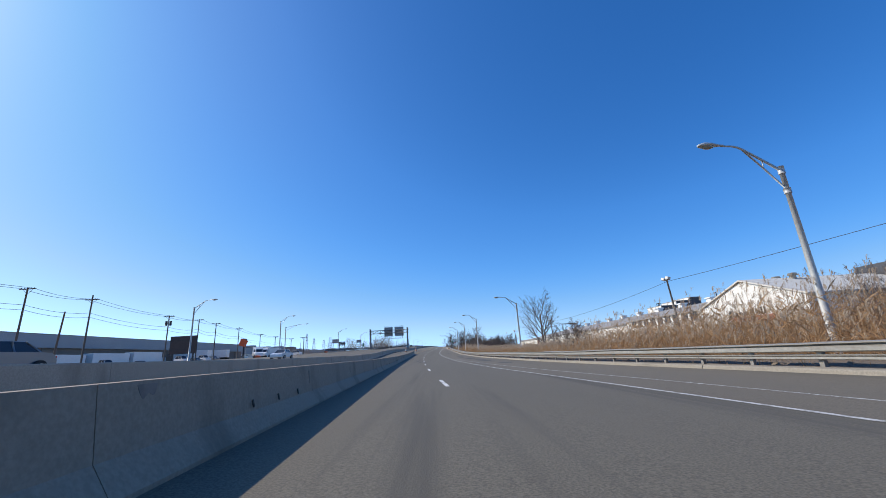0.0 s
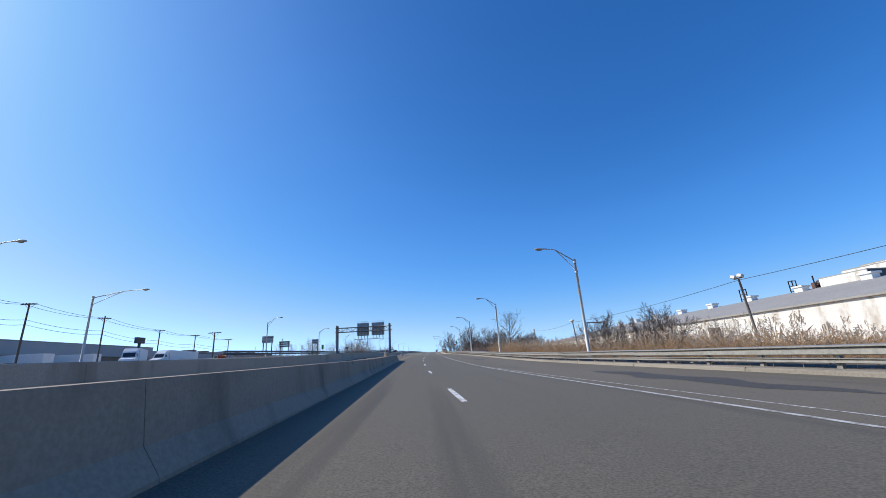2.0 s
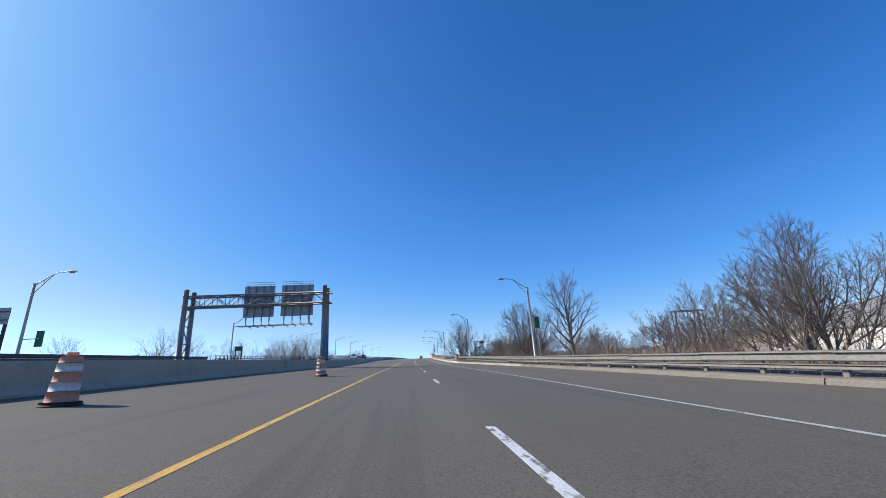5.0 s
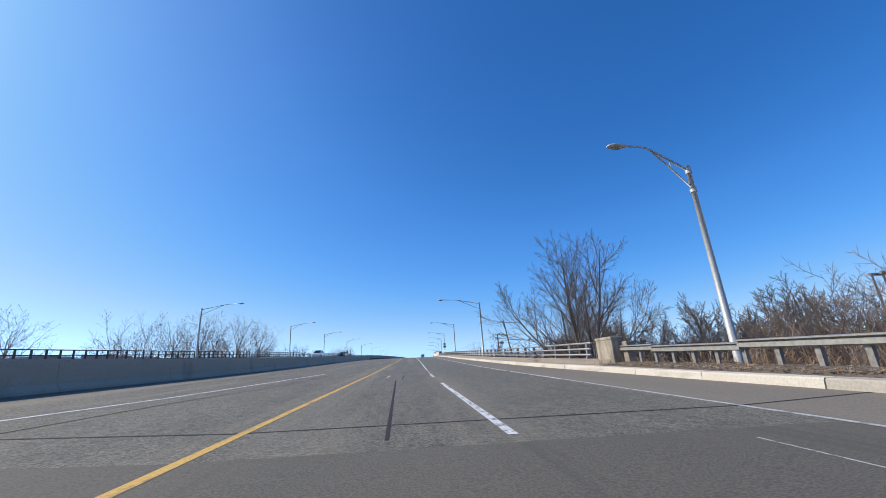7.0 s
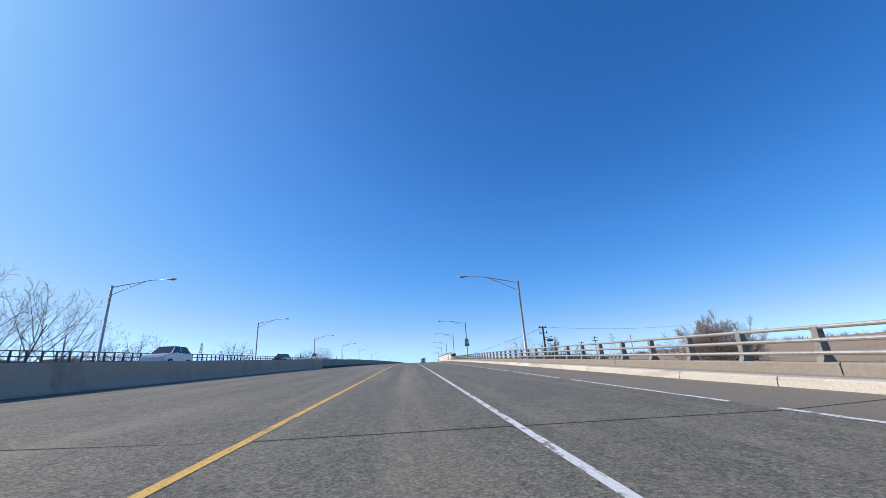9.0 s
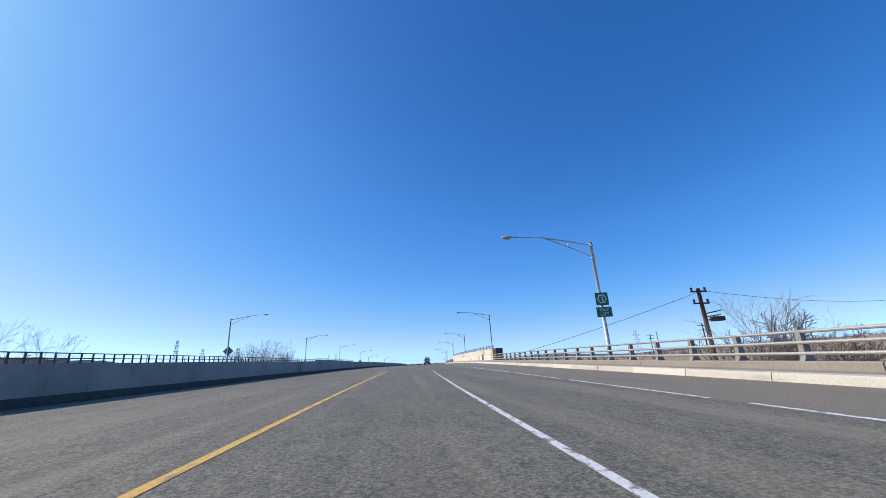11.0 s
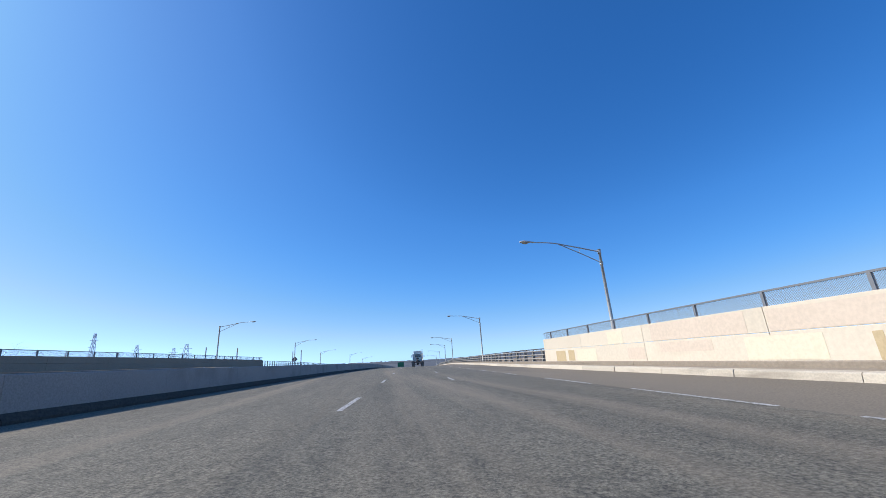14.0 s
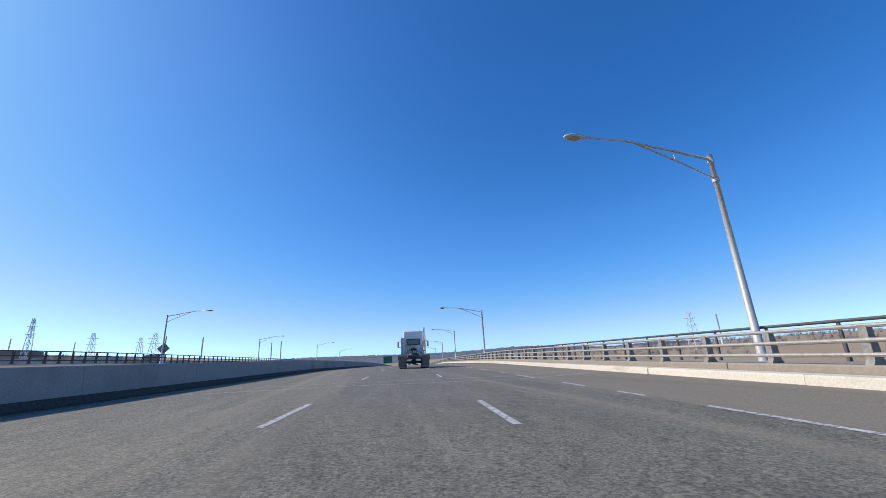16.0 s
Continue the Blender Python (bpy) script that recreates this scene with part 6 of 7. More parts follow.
def parked_truck(x, y, turn, length, label):
    """Conventional cab truck with a long box trailer; its front looks along -y."""
    t = thing("parked_truck", label, "truck", "trucks in the yard", "", pose(x, y, ground_z(x, y), 0, 0, turn))
    part("trailer_body", box(2.5, length, 2.75, pose(0, length / 2, 2.5), 0.04), TRAILER, t)
    part("underframe", box(1.2, length, 0.25, pose(0, length / 2 - 0.5, 1.0)), DARKSTEEL, t)
    bm = bmesh.new()
    prof = [(-0.4, 0.7), (-0.4, 3.3), (-1.3, 3.75), (-2.2, 3.1), (-2.9, 1.95), (-4.6, 1.65), (-4.8, 1.4), (-4.8, 0.6)]
    a = [bm.verts.new((-1.15, yy, z)) for yy, z in prof]
    b = [bm.verts.new((1.15, yy, z)) for yy, z in prof]
    bm.faces.new(a)
    bm.faces.new(b[::-1])
    for i in range(len(prof)):
        bm.faces.new((a[i], b[i], b[(i + 1) % len(prof)], a[(i + 1) % len(prof)]))
    bmesh.ops.bevel(bm, geom=list(bm.edges), offset=0.1, segments=2, affect="EDGES")
    bmesh.ops.recalc_face_normals(bm, faces=bm.faces)
    part("cab", bm, TRAILER, t)
    for xx in (-1.17, 1.17):
        part("side_window", box(0.03, 0.75, 0.6, pose(xx, -1.9, 2.45)), GLASSDARK, t)
    part("windscreen", box(1.9, 0.04, 0.95, pose(0, -2.62, 2.5, -32)), GLASSDARK, t)
    for yy in (-3.9, 0.4, 1.6, length - 1.2, length - 2.5):
        for xx in (-1.0, 1.0):
            part("wheel", tube([(xx - 0.16, yy, 0.5), (xx + 0.16, yy, 0.5)], 0.5, 14), TYRE, t)


parked_truck(-66.0, 157.0, 6, 15.5, "long white semi trailer truck parked beyond the highway")
parked_truck(-60.0, 137.0, 25, 8.0, "white box truck parked in the yard")
parked_truck(-62.5, 141.0, 25, 8.0, "white box truck parked in the yard")
sgn = thing("yard_sign", "tall dark sign pylon beside the warehouse", "sign")
part("post", box(0.5, 0.5, 8.0, pose(-80, 168, 6.5)), DARKSTEEL, sgn)
part("panel", box(0.8, 3.2, 1.6, pose(-80, 168, 10.6), 0.04), DARKWALL, sgn)


# ---- cars ----
def car(label, paint, m, tall=0.0, category="car"):
    t = thing("car", label, category, "cars on the far carriageway", "", m)
    prof = [(-2.25, 0.35), (-2.28, 0.62), (-2.15, 0.86), (-1.2, 0.98), (-0.95, 1.0), (1.55, 1.02), (2.1, 0.95), (2.26, 0.7), (2.25, 0.35)]
    bm = bmesh.new()
    L = [bm.verts.new((-0.88, y, z + (tall * 0.5 if z > 0.5 else 0))) for y, z in prof]
    R = [bm.verts.new((0.88, y, z + (tall * 0.5 if z > 0.5 else 0))) for y, z in prof]
    bm.faces.new(L)
    bm.faces.new(R[::-1])
    for i in range(len(prof)):
        bm.faces.new((L[i], R[i], R[(i + 1) % len(prof)], L[(i + 1) % len(prof)]))
    bmesh.ops.bevel(bm, geom=list(bm.edges), offset=0.05, segments=2, affect="EDGES")
    bmesh.ops.recalc_face_normals(bm, faces=bm.faces)
    part("body", bm, paint, t)
    top = 1.45 + tall
    back = 2.0 if tall else 1.55
    ring = [(y, z, w) for y, z, w in ((-1.15, 0.95 + tall * 0.5, 0.80), (-0.35, top, 0.62), (back - 0.65, top, 0.62), (back, 0.97 + tall * 0.5, 0.80))]

    def pane(name, corners):
        """A thick pane with its inner face drawn towards the cabin's middle."""
        bm = bmesh.new()
        mid = Vector((0, 0.3, 1.0 + tall * 0.5))
        a = [bm.verts.new(c) for c in corners]
        b = [bm.verts.new(Vector(c).lerp(mid, 0.06)) for c in corners]
        bm.faces.new(a)
        bm.faces.new(b[::-1])
        for i in range(4):
            bm.faces.new((a[i], a[(i + 1) % 4], b[(i + 1) % 4], b[i]))
        bmesh.ops.recalc_face_normals(bm, faces=bm.faces)
        part(name, bm, GLASSDARK, t)

    (ya, za, wa), (yb, zb2, wb), (yc, zc, wc), (yd, zd, wd) = ring
    pane("windscreen", [(-wa, ya, za), (wa, ya, za), (wb, yb, zb2), (-wb, yb, zb2)])
    pane("rear_window", [(-wd, yd, zd), (wd, yd, zd), (wc, yc, zc), (-wc, yc, zc)])
    ym = (ya + yd) / 2
    for sx in (-1, 1):
        pane("side_window", [(sx * wa, ya, za), (sx * wa, ym, za), (sx * wb, ym, zb2), (sx * wb, yb, zb2)])
        pane("side_window", [(sx * wa, ym, za), (sx * wd, yd, zd), (sx * wc, yc, zc), (sx * wb, ym, zb2)])
    part("roof", box(1.22, back + 0.35 - 0.65 + 0.1, 0.05, pose(0, (-0.35 + back - 0.65) / 2, top), 0.02), paint, t)
    for x in (-0.66, 0.66):
        for ya, yb in ((-1.15, -0.35), (back, back - 0.65)):
            part("pillar", tube([(x * 1.2, ya, 0.97 + tall * 0.5), (x * 0.95, yb, top)], 0.045, 6), paint, t)
        part("pillar", tube([(x * 1.19, 0.35, 0.98 + tall * 0.5), (x * 0.96, 0.3, top)], 0.045, 6), paint, t)
        for y in (-1.42, 1.38):
            w = part("wheel", tube([(x * 1.36 - 0.1, y, 0.33), (x * 1.36 + 0.1, y, 0.33)], 0.33, 18), TYRE, t)
            part("rim", tube([(x * 1.37 - 0.105, y, 0.33), (x * 1.37 + 0.105, y, 0.33)], 0.2, 12), STEEL, w)
        part("headlight", box(0.36, 0.12, 0.14, pose(x, -2.2, 0.72 + tall * 0.3), 0.02), SIGNWHITE, t)
        part("tail_light", box(0.30, 0.1, 0.14, pose(x, 2.22, 0.78 + tall * 0.3), 0.02), REDLENS, t)
        part("mirror", box(0.2, 0.12, 0.13, pose(x * 1.48, -0.75, 1.02 + tall * 0.5), 0.03), paint, t)
    return t


def car_at(y, d, label, paint, tall=0.0, category="car"):
    return car(label, paint, pose(line_x(y) + d, y, left_deck(y, d) + 0.005), tall, category)


car_at(60.0, -20.0, "white sedan on the opposite carriageway", CARWHITE)
car_at(16.8, -17.5, "silver sedan on the opposite carriageway", CARSILVER)
car_at(279.8, -20.0, "white sport utility car on the opposite carriageway", CARWHITE, 0.25)
car_at(310.0, -20.0, "dark sedan on the opposite carriageway", CARDARK)
for x, y, paint, words, tall in ((-70, 58, CARWHITE, "white van parked in the yard", 0.6), (-71, 63, CARDARK, "dark car parked in the yard", 0.0), (-70, 74, CARWHITE, "white sport utility car parked in the yard", 0.25), (-71, 88, CARWHITE, "white van parked in the yard", 0.6), (-71, 98, CARSILVER, "silver car parked in the yard", 0.0), (-70, 112, CARWHITE, "white van parked in the yard", 0.6), (-71, 120, CARDARK, "dark car parked in the yard", 0.0), (-72, 126, CARWHITE, "white van parked in the yard", 0.6), (-72, 131, CARSILVER, "silver car parked in the yard", 0.0), (-58, 168, CARWHITE, "white van parked in the yard", 0.6), (-59, 174, CARDARK, "dark car parked in the yard", 0.0)):
    c = car(words, paint, pose(x, y, ground_z(x, y), 0, 0, 62 + x % 9), tall)
    tagged(c, words, "car", "cars parked in the yard")


# ---- truck tractor ahead ----
TY, TD = 464.6, 0.36
tp = at(TY, TD)
slope = math.degrees(math.atan2(line_z(TY + 3) - line_z(TY - 3), 6))
head = -math.degrees(math.atan2(line_x(TY + 5) - line_x(TY - 5), 10))
tr = thing("truck_tractor", "white sleeper-cab truck tractor without a trailer", "truck", "", "", pose(tp.x, tp.y, tp.z + 0.005, slope, 0, head))
# rear of the tractor at y = 0, front at y = 7.2
for x in (-0.42, 0.42):
    part("frame_rail", box(0.10, 6.6, 0.28, pose(x, 3.5, 0.92), 0.01), DARKSTEEL, tr)
part("cross_member", box(0.9, 0.14, 0.26, pose(0, 0.35, 0.92)), DARKSTEEL, tr)
part("rear_beam", box(2.2, 0.10, 0.16, pose(0, 0.15, 0.86), 0.01), DARKSTEEL, tr)
bm = bmesh.new()
bmesh.ops.create_cone(bm, cap_ends=True, segments=24, radius1=0.48, radius2=0.44, depth=0.12, matrix=pose(0, 1.35, 1.16, -6))
part("fifth_wheel", bm, DARKSTEEL, tr)
part("ramp", box(0.66, 0.8, 0.05, pose(0, 0.72, 1.05, 10)), DARKSTEEL, tr)
for y in (0.72, 2.02):
    part("axle", tube([(-0.95, y, 0.52), (0.95, y, 0.52)], 0.09, 10), DARKSTEEL, tr)
    bm = bmesh.new()
    bmesh.ops.create_uvsphere(bm, u_segments=12, v_segments=8, radius=0.24, matrix=Matrix.Translation((0, y, 0.55)))
    part("differential", bm, DARKSTEEL, tr)
    for x in (-1.10, -0.78, 0.78, 1.10):
        w = bmesh.new()
        sec = [(-0.13, 0.30), (-0.14, 0.46), (-0.10, 0.51), (0.10, 0.51), (0.14, 0.46), (0.13, 0.30)]
        rings = [[w.verts.new((x + a, y + math.cos(k * math.tau / 24) * r, 0.52 + math.sin(k * math.tau / 24) * r)) for k in range(24)] for a, r in sec]
        for r0, r1 in zip(rings, rings[1:]):
            for k in range(24):
                w.faces.new((r0[k], r0[(k + 1) % 24], r1[(k + 1) % 24], r1[k]))
        bmesh.ops.recalc_face_normals(w, faces=w.faces)
        wo = part("wheel", w, TYRE, tr)
        part("rim", tube([(x - 0.08, y, 0.52), (x + 0.08, y, 0.52)], 0.305, 18), STEEL, wo)
for x in (-1.06, 1.06):
    # steer wheel
    wo = part("wheel", tube([(x - 0.14, 6.1, 0.52), (x + 0.14, 6.1, 0.52)], 0.51, 24), TYRE, tr)
    part("rim", tube([(x - 0.145, 6.1, 0.52), (x + 0.145, 6.1, 0.52)], 0.29, 18), STEEL, wo)
    # mud flaps hang behind the drive wheels
    fl = part("mud_flap", box(0.62, 0.03, 0.78, pose(x * 0.93, 0.05, 0.52, 4)), FLAP, tr)
    part("flap_bracket", tube([(x * 0.6, 0.12, 0.93), (x * 1.2, 0.06, 0.93)], 0.03, 6), DARKSTEEL, fl)
    part("flap_weight", box(0.60, 0.036, 0.05, pose(x * 0.93, 0.045, 0.16, 4)), STEEL, fl)
    # quarter fenders
    bm = bmesh.new()
    arc = [(0.72 - 0.62 * math.cos(a), 0.52 + 0.62 * math.sin(a)) for a in [radians(q) for q in range(20, 160, 14)]]
    va = [[bm.verts.new((x + s * 0.30, y, z)) for y, z in arc] for s in (-1, 1)]
    for i in range(len(arc) - 1):
        bm.faces.new((va[0][i], va[1][i], va[1][i + 1], va[0][i + 1]))
    part("fender", bm, DARKSTEEL, tr)
    tl = part("tail_light_bar", box(0.42, 0.06, 0.13, pose(x * 0.52, 0.08, 0.83), 0.01), DARKSTEEL, tr)
    for k in (-0.11, 0.11):
        part("tail_light", tube([(x * 0.52 + k, 0.03, 0.83), (x * 0.52 + k, 0.055, 0.83)], 0.05, 12), REDLENS, tl)
    part("fuel_tank", tube([(x * 0.92, 3.35, 0.72), (x * 0.92, 4.9, 0.72)], 0.32, 18), CHROME, tr)
    part("step", box(0.30, 0.9, 0.05, pose(x * 1.02, 5.1, 0.55), 0.01), STEEL, tr)
# cab and sleeper
def loft(name, sections, material, parent, label="", seg=0.06):
    """A closed body through cross sections (y, half width, bottom, top)."""
    bm = bmesh.new()
    rows = []
    for y, w, z0, z1 in sections:
        c = min(0.16, w * 0.25)
        pts = [(-w, z0), (w, z0), (w, z1 - c), (w - c * 0.35, z1 - c * 0.3), (w - c, z1), (-w + c, z1), (-w + c * 0.35, z1 - c * 0.3), (-w, z1 - c)]
        rows.append([bm.verts.new((x, y, z)) for x, z in pts])
    for r0, r1 in zip(rows, rows[1:]):
        for k in range(8):
            bm.faces.new((r0[k], r0[(k + 1) % 8], r1[(k + 1) % 8], r1[k]))
    bm.faces.new(rows[0])
    bm.faces.new(rows[-1][::-1])
    bmesh.ops.recalc_face_normals(bm, faces=bm.faces)
    return part(name, bm, material, parent, label)


cab = loft("cab", [(2.95, 1.05, 1.02, 2.66), (3.02, 1.10, 1.0, 2.72), (4.6, 1.12, 0.95, 2.75), (5.0, 1.10, 0.95, 2.7), (5.55, 1.0, 0.95, 1.9)], TRUCKWHITE, tr)
part("cab_back", box(2.0, 0.03, 1.54, pose(0, 2.945, 1.88), 0.01), TRUCKREARLIT, cab, "grimy cab rear wall, its colour brightened against the shade")
part("hood", box(1.9, 1.7, 0.85, pose(0, 6.3, 1.35), 0.15), TRUCKWHITE, tr)
roof = loft("roof_fairing", [(2.98, 0.86, 2.66, 3.24), (3.05, 0.90, 2.66, 3.30), (3.9, 0.90, 2.66, 3.24), (4.7, 0.82, 2.66, 2.85)], TRUCKWHITE, tr)
part("fairing_back", box(1.60, 0.03, 0.46, pose(0, 2.965, 2.98), 0.01), TRUCKREARLIT, roof, "recessed back of the roof fairing, its colour brightened against the shade")
part("fairing_lip", box(1.80, 0.05, 0.05, pose(0, 2.95, 3.22), 0.01), TRUCKWHITE, roof)
win = part("rear_window", box(1.15, 0.03, 0.46, pose(0, 2.92, 2.30), 0.03), CABGLASS, cab, "rear window with the sky's reflection in its pale-blue colour")
for x in (-0.6, 0.6):
    part("window_trim", box(0.05, 0.045, 0.54, pose(x, 2.92, 2.30)), BLACK, win)
for z in (2.05, 2.55):
    part("window_trim", box(1.25, 0.045, 0.05, pose(0, 2.92, z)), BLACK, win)
for x in (-0.95, 0.95):
    part("side_fairing", box(0.06, 0.75, 1.75, pose(x * 1.16, 2.72, 1.92), 0.02), TRUCKWHITE, tr)
    mr = part("mirror", box(0.12, 0.20, 0.52, pose(x * 1.52, 4.9, 2.15), 0.04), BLACK, tr)
    part("mirror_arm", tube([(x * 1.16, 5.0, 2.45), (x * 1.5, 4.9, 2.42)], 0.025, 6), BLACK, mr)
    part("mirror_arm", tube([(x * 1.16, 5.0, 1.9), (x * 1.5, 4.9, 1.93)], 0.025, 6), BLACK, mr)
ex = part("exhaust_stack", tube([(1.02, 2.62, 0.9), (1.02, 2.62, 3.42), (1.02, 2.55, 3.52)], 0.065, 12), CHROME, tr)
part("heat_shield", tube([(1.02, 2.62, 1.5), (1.02, 2.62, 2.4)], 0.10, 12), STEEL, ex)
dk = part("deck_plate", box(0.95, 1.0, 0.04, pose(0, 2.45, 1.10)), STEEL, tr)
# air lines and their holder
part("line_holder", box(0.55, 0.12, 0.18, pose(0, 2.86, 1.62), 0.02), DARKSTEEL, tr)
for x0, c in ((-0.2, REDLENS), (0.0, BLACK), (0.2, BLACK)):
    pts = [(x0, 2.82, 1.62), (x0 + 0.1, 2.5, 1.30), (x0 - 0.25, 2.35, 1.25), (x0 - 0.35, 2.6, 1.6), (x0 - 0.45, 2.8, 2.05)]
    part("air_line", tube(pts, 0.022, 6), c, tr)
for x in (-0.75, 0.75):
    part("grab_bar", tube([(x, 2.90, 1.25), (x, 2.86, 1.3), (x, 2.86, 2.1), (x, 2.90, 2.15)], 0.02, 6), CHROME, tr)
for a, b in (((-0.8, 1.2), (0.4, 2.1)), ((0.8, 1.2), (-0.4, 2.1))):
    part("chain_rack_bar", tube([(a[0], 2.88, a[1]), (b[0], 2.88, b[1])], 0.022, 6), DARKSTEEL, tr)
for i in range(5):
    part("marker_light", box(0.10, 0.05, 0.035, pose(-0.6 + i * 0.3, 3.15, 3.31)), REDLENS, tr)


# ---- road signs ----
def text_part(body, size, material, parent, m, name="lettering"):
    cu = bpy.data.curves.new(name, "FONT")
    cu.body, cu.size, cu.align_x, cu.align_y, cu.extrude = body, size, "CENTER", "CENTER", 0.002
    tmp = bpy.data.objects.new(name, cu)
    me = bpy.data.meshes.new_from_object(tmp)
    bpy.data.objects.remove(tmp)
    me.materials.clear()
    me.materials.append(material)
    ob = new(name, me)
    ob.parent = parent
    ob.matrix_basis = m
    return ob


# faces look back along the road (towards -y)
FACE = pose(0, 0, 0, 90, 0, 0)
c = at(196.5, 11.4)
rsn = thing("route_sign", "white and black state route marker sign on a post", "road sign", "", "", pose(c.x, c.y, line_z(196.5) - 1.6, 0, 0, -6))
part("post", box(0.07, 0.05, 3.9, pose(0, 0.05, 1.75)), STEEL, rsn)
p = part("warning_panel", box(0.75, 0.02, 0.42, pose(0, 0, 3.55), 0.005), ORANGE, rsn, "small orange panel")
for z in (3.62, 3.48):
    part("text_bar", box(0.5, 0.01, 0.05, pose(0, -0.016, z)), SIGNBLACK, p)
p = part("direction_panel", box(0.62, 0.02, 0.30, pose(0, 0, 3.14), 0.005), SIGNWHITE, rsn, "white panel with black lettering")
text_part("EAST", 0.24, SIGNBLACK, p, Matrix.Translation((0, -0.014, 3.14)) @ FACE)
p = part("route_panel", box(0.68, 0.02, 0.66, pose(0, 0, 2.62), 0.005), SIGNBLACK, rsn, "black square with a white disc")
part("disc", tube([(0, -0.012, 2.62), (0, -0.018, 2.62)], 0.30, 28), SIGNWHITE, p)
text_part("7", 0.46, SIGNBLACK, p, Matrix.Translation((0, -0.022, 2.62)) @ FACE)
p = part("lower_panel", box(0.45, 0.02, 0.26, pose(0, 0, 2.08), 0.005), SIGNWHITE, rsn)
text_part("KEEP", 0.10, SIGNBLACK, p, Matrix.Translation((0, -0.014, 2.135)) @ FACE)
text_part("LEFT", 0.10, SIGNBLACK, p, Matrix.Translation((0, -0.014, 2.03)) @ FACE)
# green signs strapped to a lamp pole
c = Vector((line_x(318.6) + 11.0, 318.6, line_z(318.6)))
gs = thing("green_sign_pair", "two green road signs strapped to a lamp pole", "road sign", "", "", pose(c.x, c.y - 0.16, c.z, 0, 0, -8))
p = part("emblem_panel", box(0.72, 0.02, 0.72, pose(0, 0, 2.72), 0.006), GREEN, gs, "green square with a pale emblem")
part("emblem", tube([(0, -0.012, 2.72), (0, -0.016, 2.72)], 0.28, 6), SIGNWHITE, p)
part("emblem_core", tube([(0, -0.017, 2.72), (0, -0.02, 2.72)], 0.21, 6), GREEN, p)
part("emblem_bar", box(0.07, 0.006, 0.3, pose(0.03, -0.022, 2.70)), SIGNWHITE, p)
p = part("arrow_panel", box(0.86, 0.02, 0.56, pose(0.02, 0, 1.98), 0.006), GREEN, gs, "green panel with white lettering")
text_part("KEEP", 0.24, SIGNWHITE, p, Matrix.Translation((0.02, -0.014, 2.10)) @ FACE)
text_part("LEFT", 0.24, SIGNWHITE, p, Matrix.Translation((0.02, -0.014, 1.86)) @ FACE)
part("strap", box(0.3, 0.10, 0.04, pose(0, 0.06, 2.4)), STEEL, gs)
# diamond warning signs seen from behind on far lamp poles
for y, d, up in ((360.2, -27.3, 2.75), (486.5, -31.0, 2.8)):
    s = thing("diamond_sign", "grey back of a diamond warning sign on a lamp pole", "road sign", "diamond signs on far lamps")
    part("panel", box(1.05, 0.03, 1.05, pose(line_x(y) + d, y + 0.16, line_z(y) + up, 0, 45, 0), 0.02), GANTRY, s)
    part("bracket", box(0.5, 0.06, 0.06, pose(line_x(y) + d, y + 0.11, line_z(y) + up)), STEEL, s)
c = Vector((15.0, 560.0, line_z(560)))
fs = thing("exit_sign", "distant green guide sign above the median wall", "road sign")
part("panel", box(2.8, 0.06, 2.0, pose(c.x, c.y, c.z + 1.4), 0.02), GREEN, fs)
for dx in (-1.0, 1.0):
    part("post", box(0.14, 0.14, 3.6, pose(c.x + dx, c.y + 0.1, c.z + 0.6)), STEEL, fs)
c = at(163.5, 9.6)
s = thing("small_sign", "narrow dark green marker sign on a post", "road sign")
part("panel", box(0.36, 0.03, 0.85, pose(c.x, c.y, c.z + 3.2), 0.01), GREEN, s)
part("post", box(0.06, 0.06, 3.7, pose(c.x, c.y + 0.05, c.z + 1.7)), STEEL, s)
s = thing("small_sign", "narrow dark green sign strapped to a far lamp pole", "road sign")
part("panel", box(0.55, 0.03, 1.2, pose(line_x(168) - 27.9, 168.3, line_z(168) + 3.0), 0.01), GREEN, s)
part("strap", box(1.1, 0.05, 0.06, pose(line_x(168) - 28.4, 168.2, line_z(168) + 3.0)), STEEL, s)


def board(name, label, x, y, zc, w, h, material, slats=0):
    t = thing(name, label, "road sign", "sign backs along the far carriageway")
    z0 = ground_z(x, y)
    if slats:
        for i in range(slats):
            part("slat", box(w, 0.06, h / slats - 0.12, pose(x, y, zc - h / 2 + (i + 0.5) * h / slats)), material, t)
    else:
        part("panel", box(w, 0.06, h, pose(x, y, zc), 0.01), material, t)
        part("rib", box(w, 0.08, 0.07, pose(x, y - 0.03, zc + h * 0.25)), DARKSTEEL, t)
        part("rib", box(w, 0.08, 0.07, pose(x, y - 0.03, zc - h * 0.25)), DARKSTEEL, t)
    for dx in (-w * 0.38, w * 0.38):
        part("post", box(0.16, 0.14, zc + h * 0.4 - z0, pose(x + dx, y + 0.1, (zc + h * 0.4 + z0) / 2)), DARKSTEEL, t)
    return t


board("roadside_sign", "dark brown back of a large roadside sign", -35.2, 56.3, 3.45, 3.7, 2.45, BILLBOARD)
board("roadside_sign", "grey back of a roadside sign on two posts", -34.8, 139.5, 6.8, 2.3, 1.4, SIGNBACK)
board("roadside_sign", "dark slatted back of a roadside sign", -35.3, 151.3, 6.4, 2.5, 1.45, DARKWALL, 3)
board("roadside_sign", "grey back of a roadside sign on two posts", -32.0, 166.4, 7.6, 1.7, 1.2, SIGNBACK)
board("roadside_sign", "dark back of a small roadside sign", -31.0, 207.5, 7.3, 1.3, 0.75, DARKWALL)
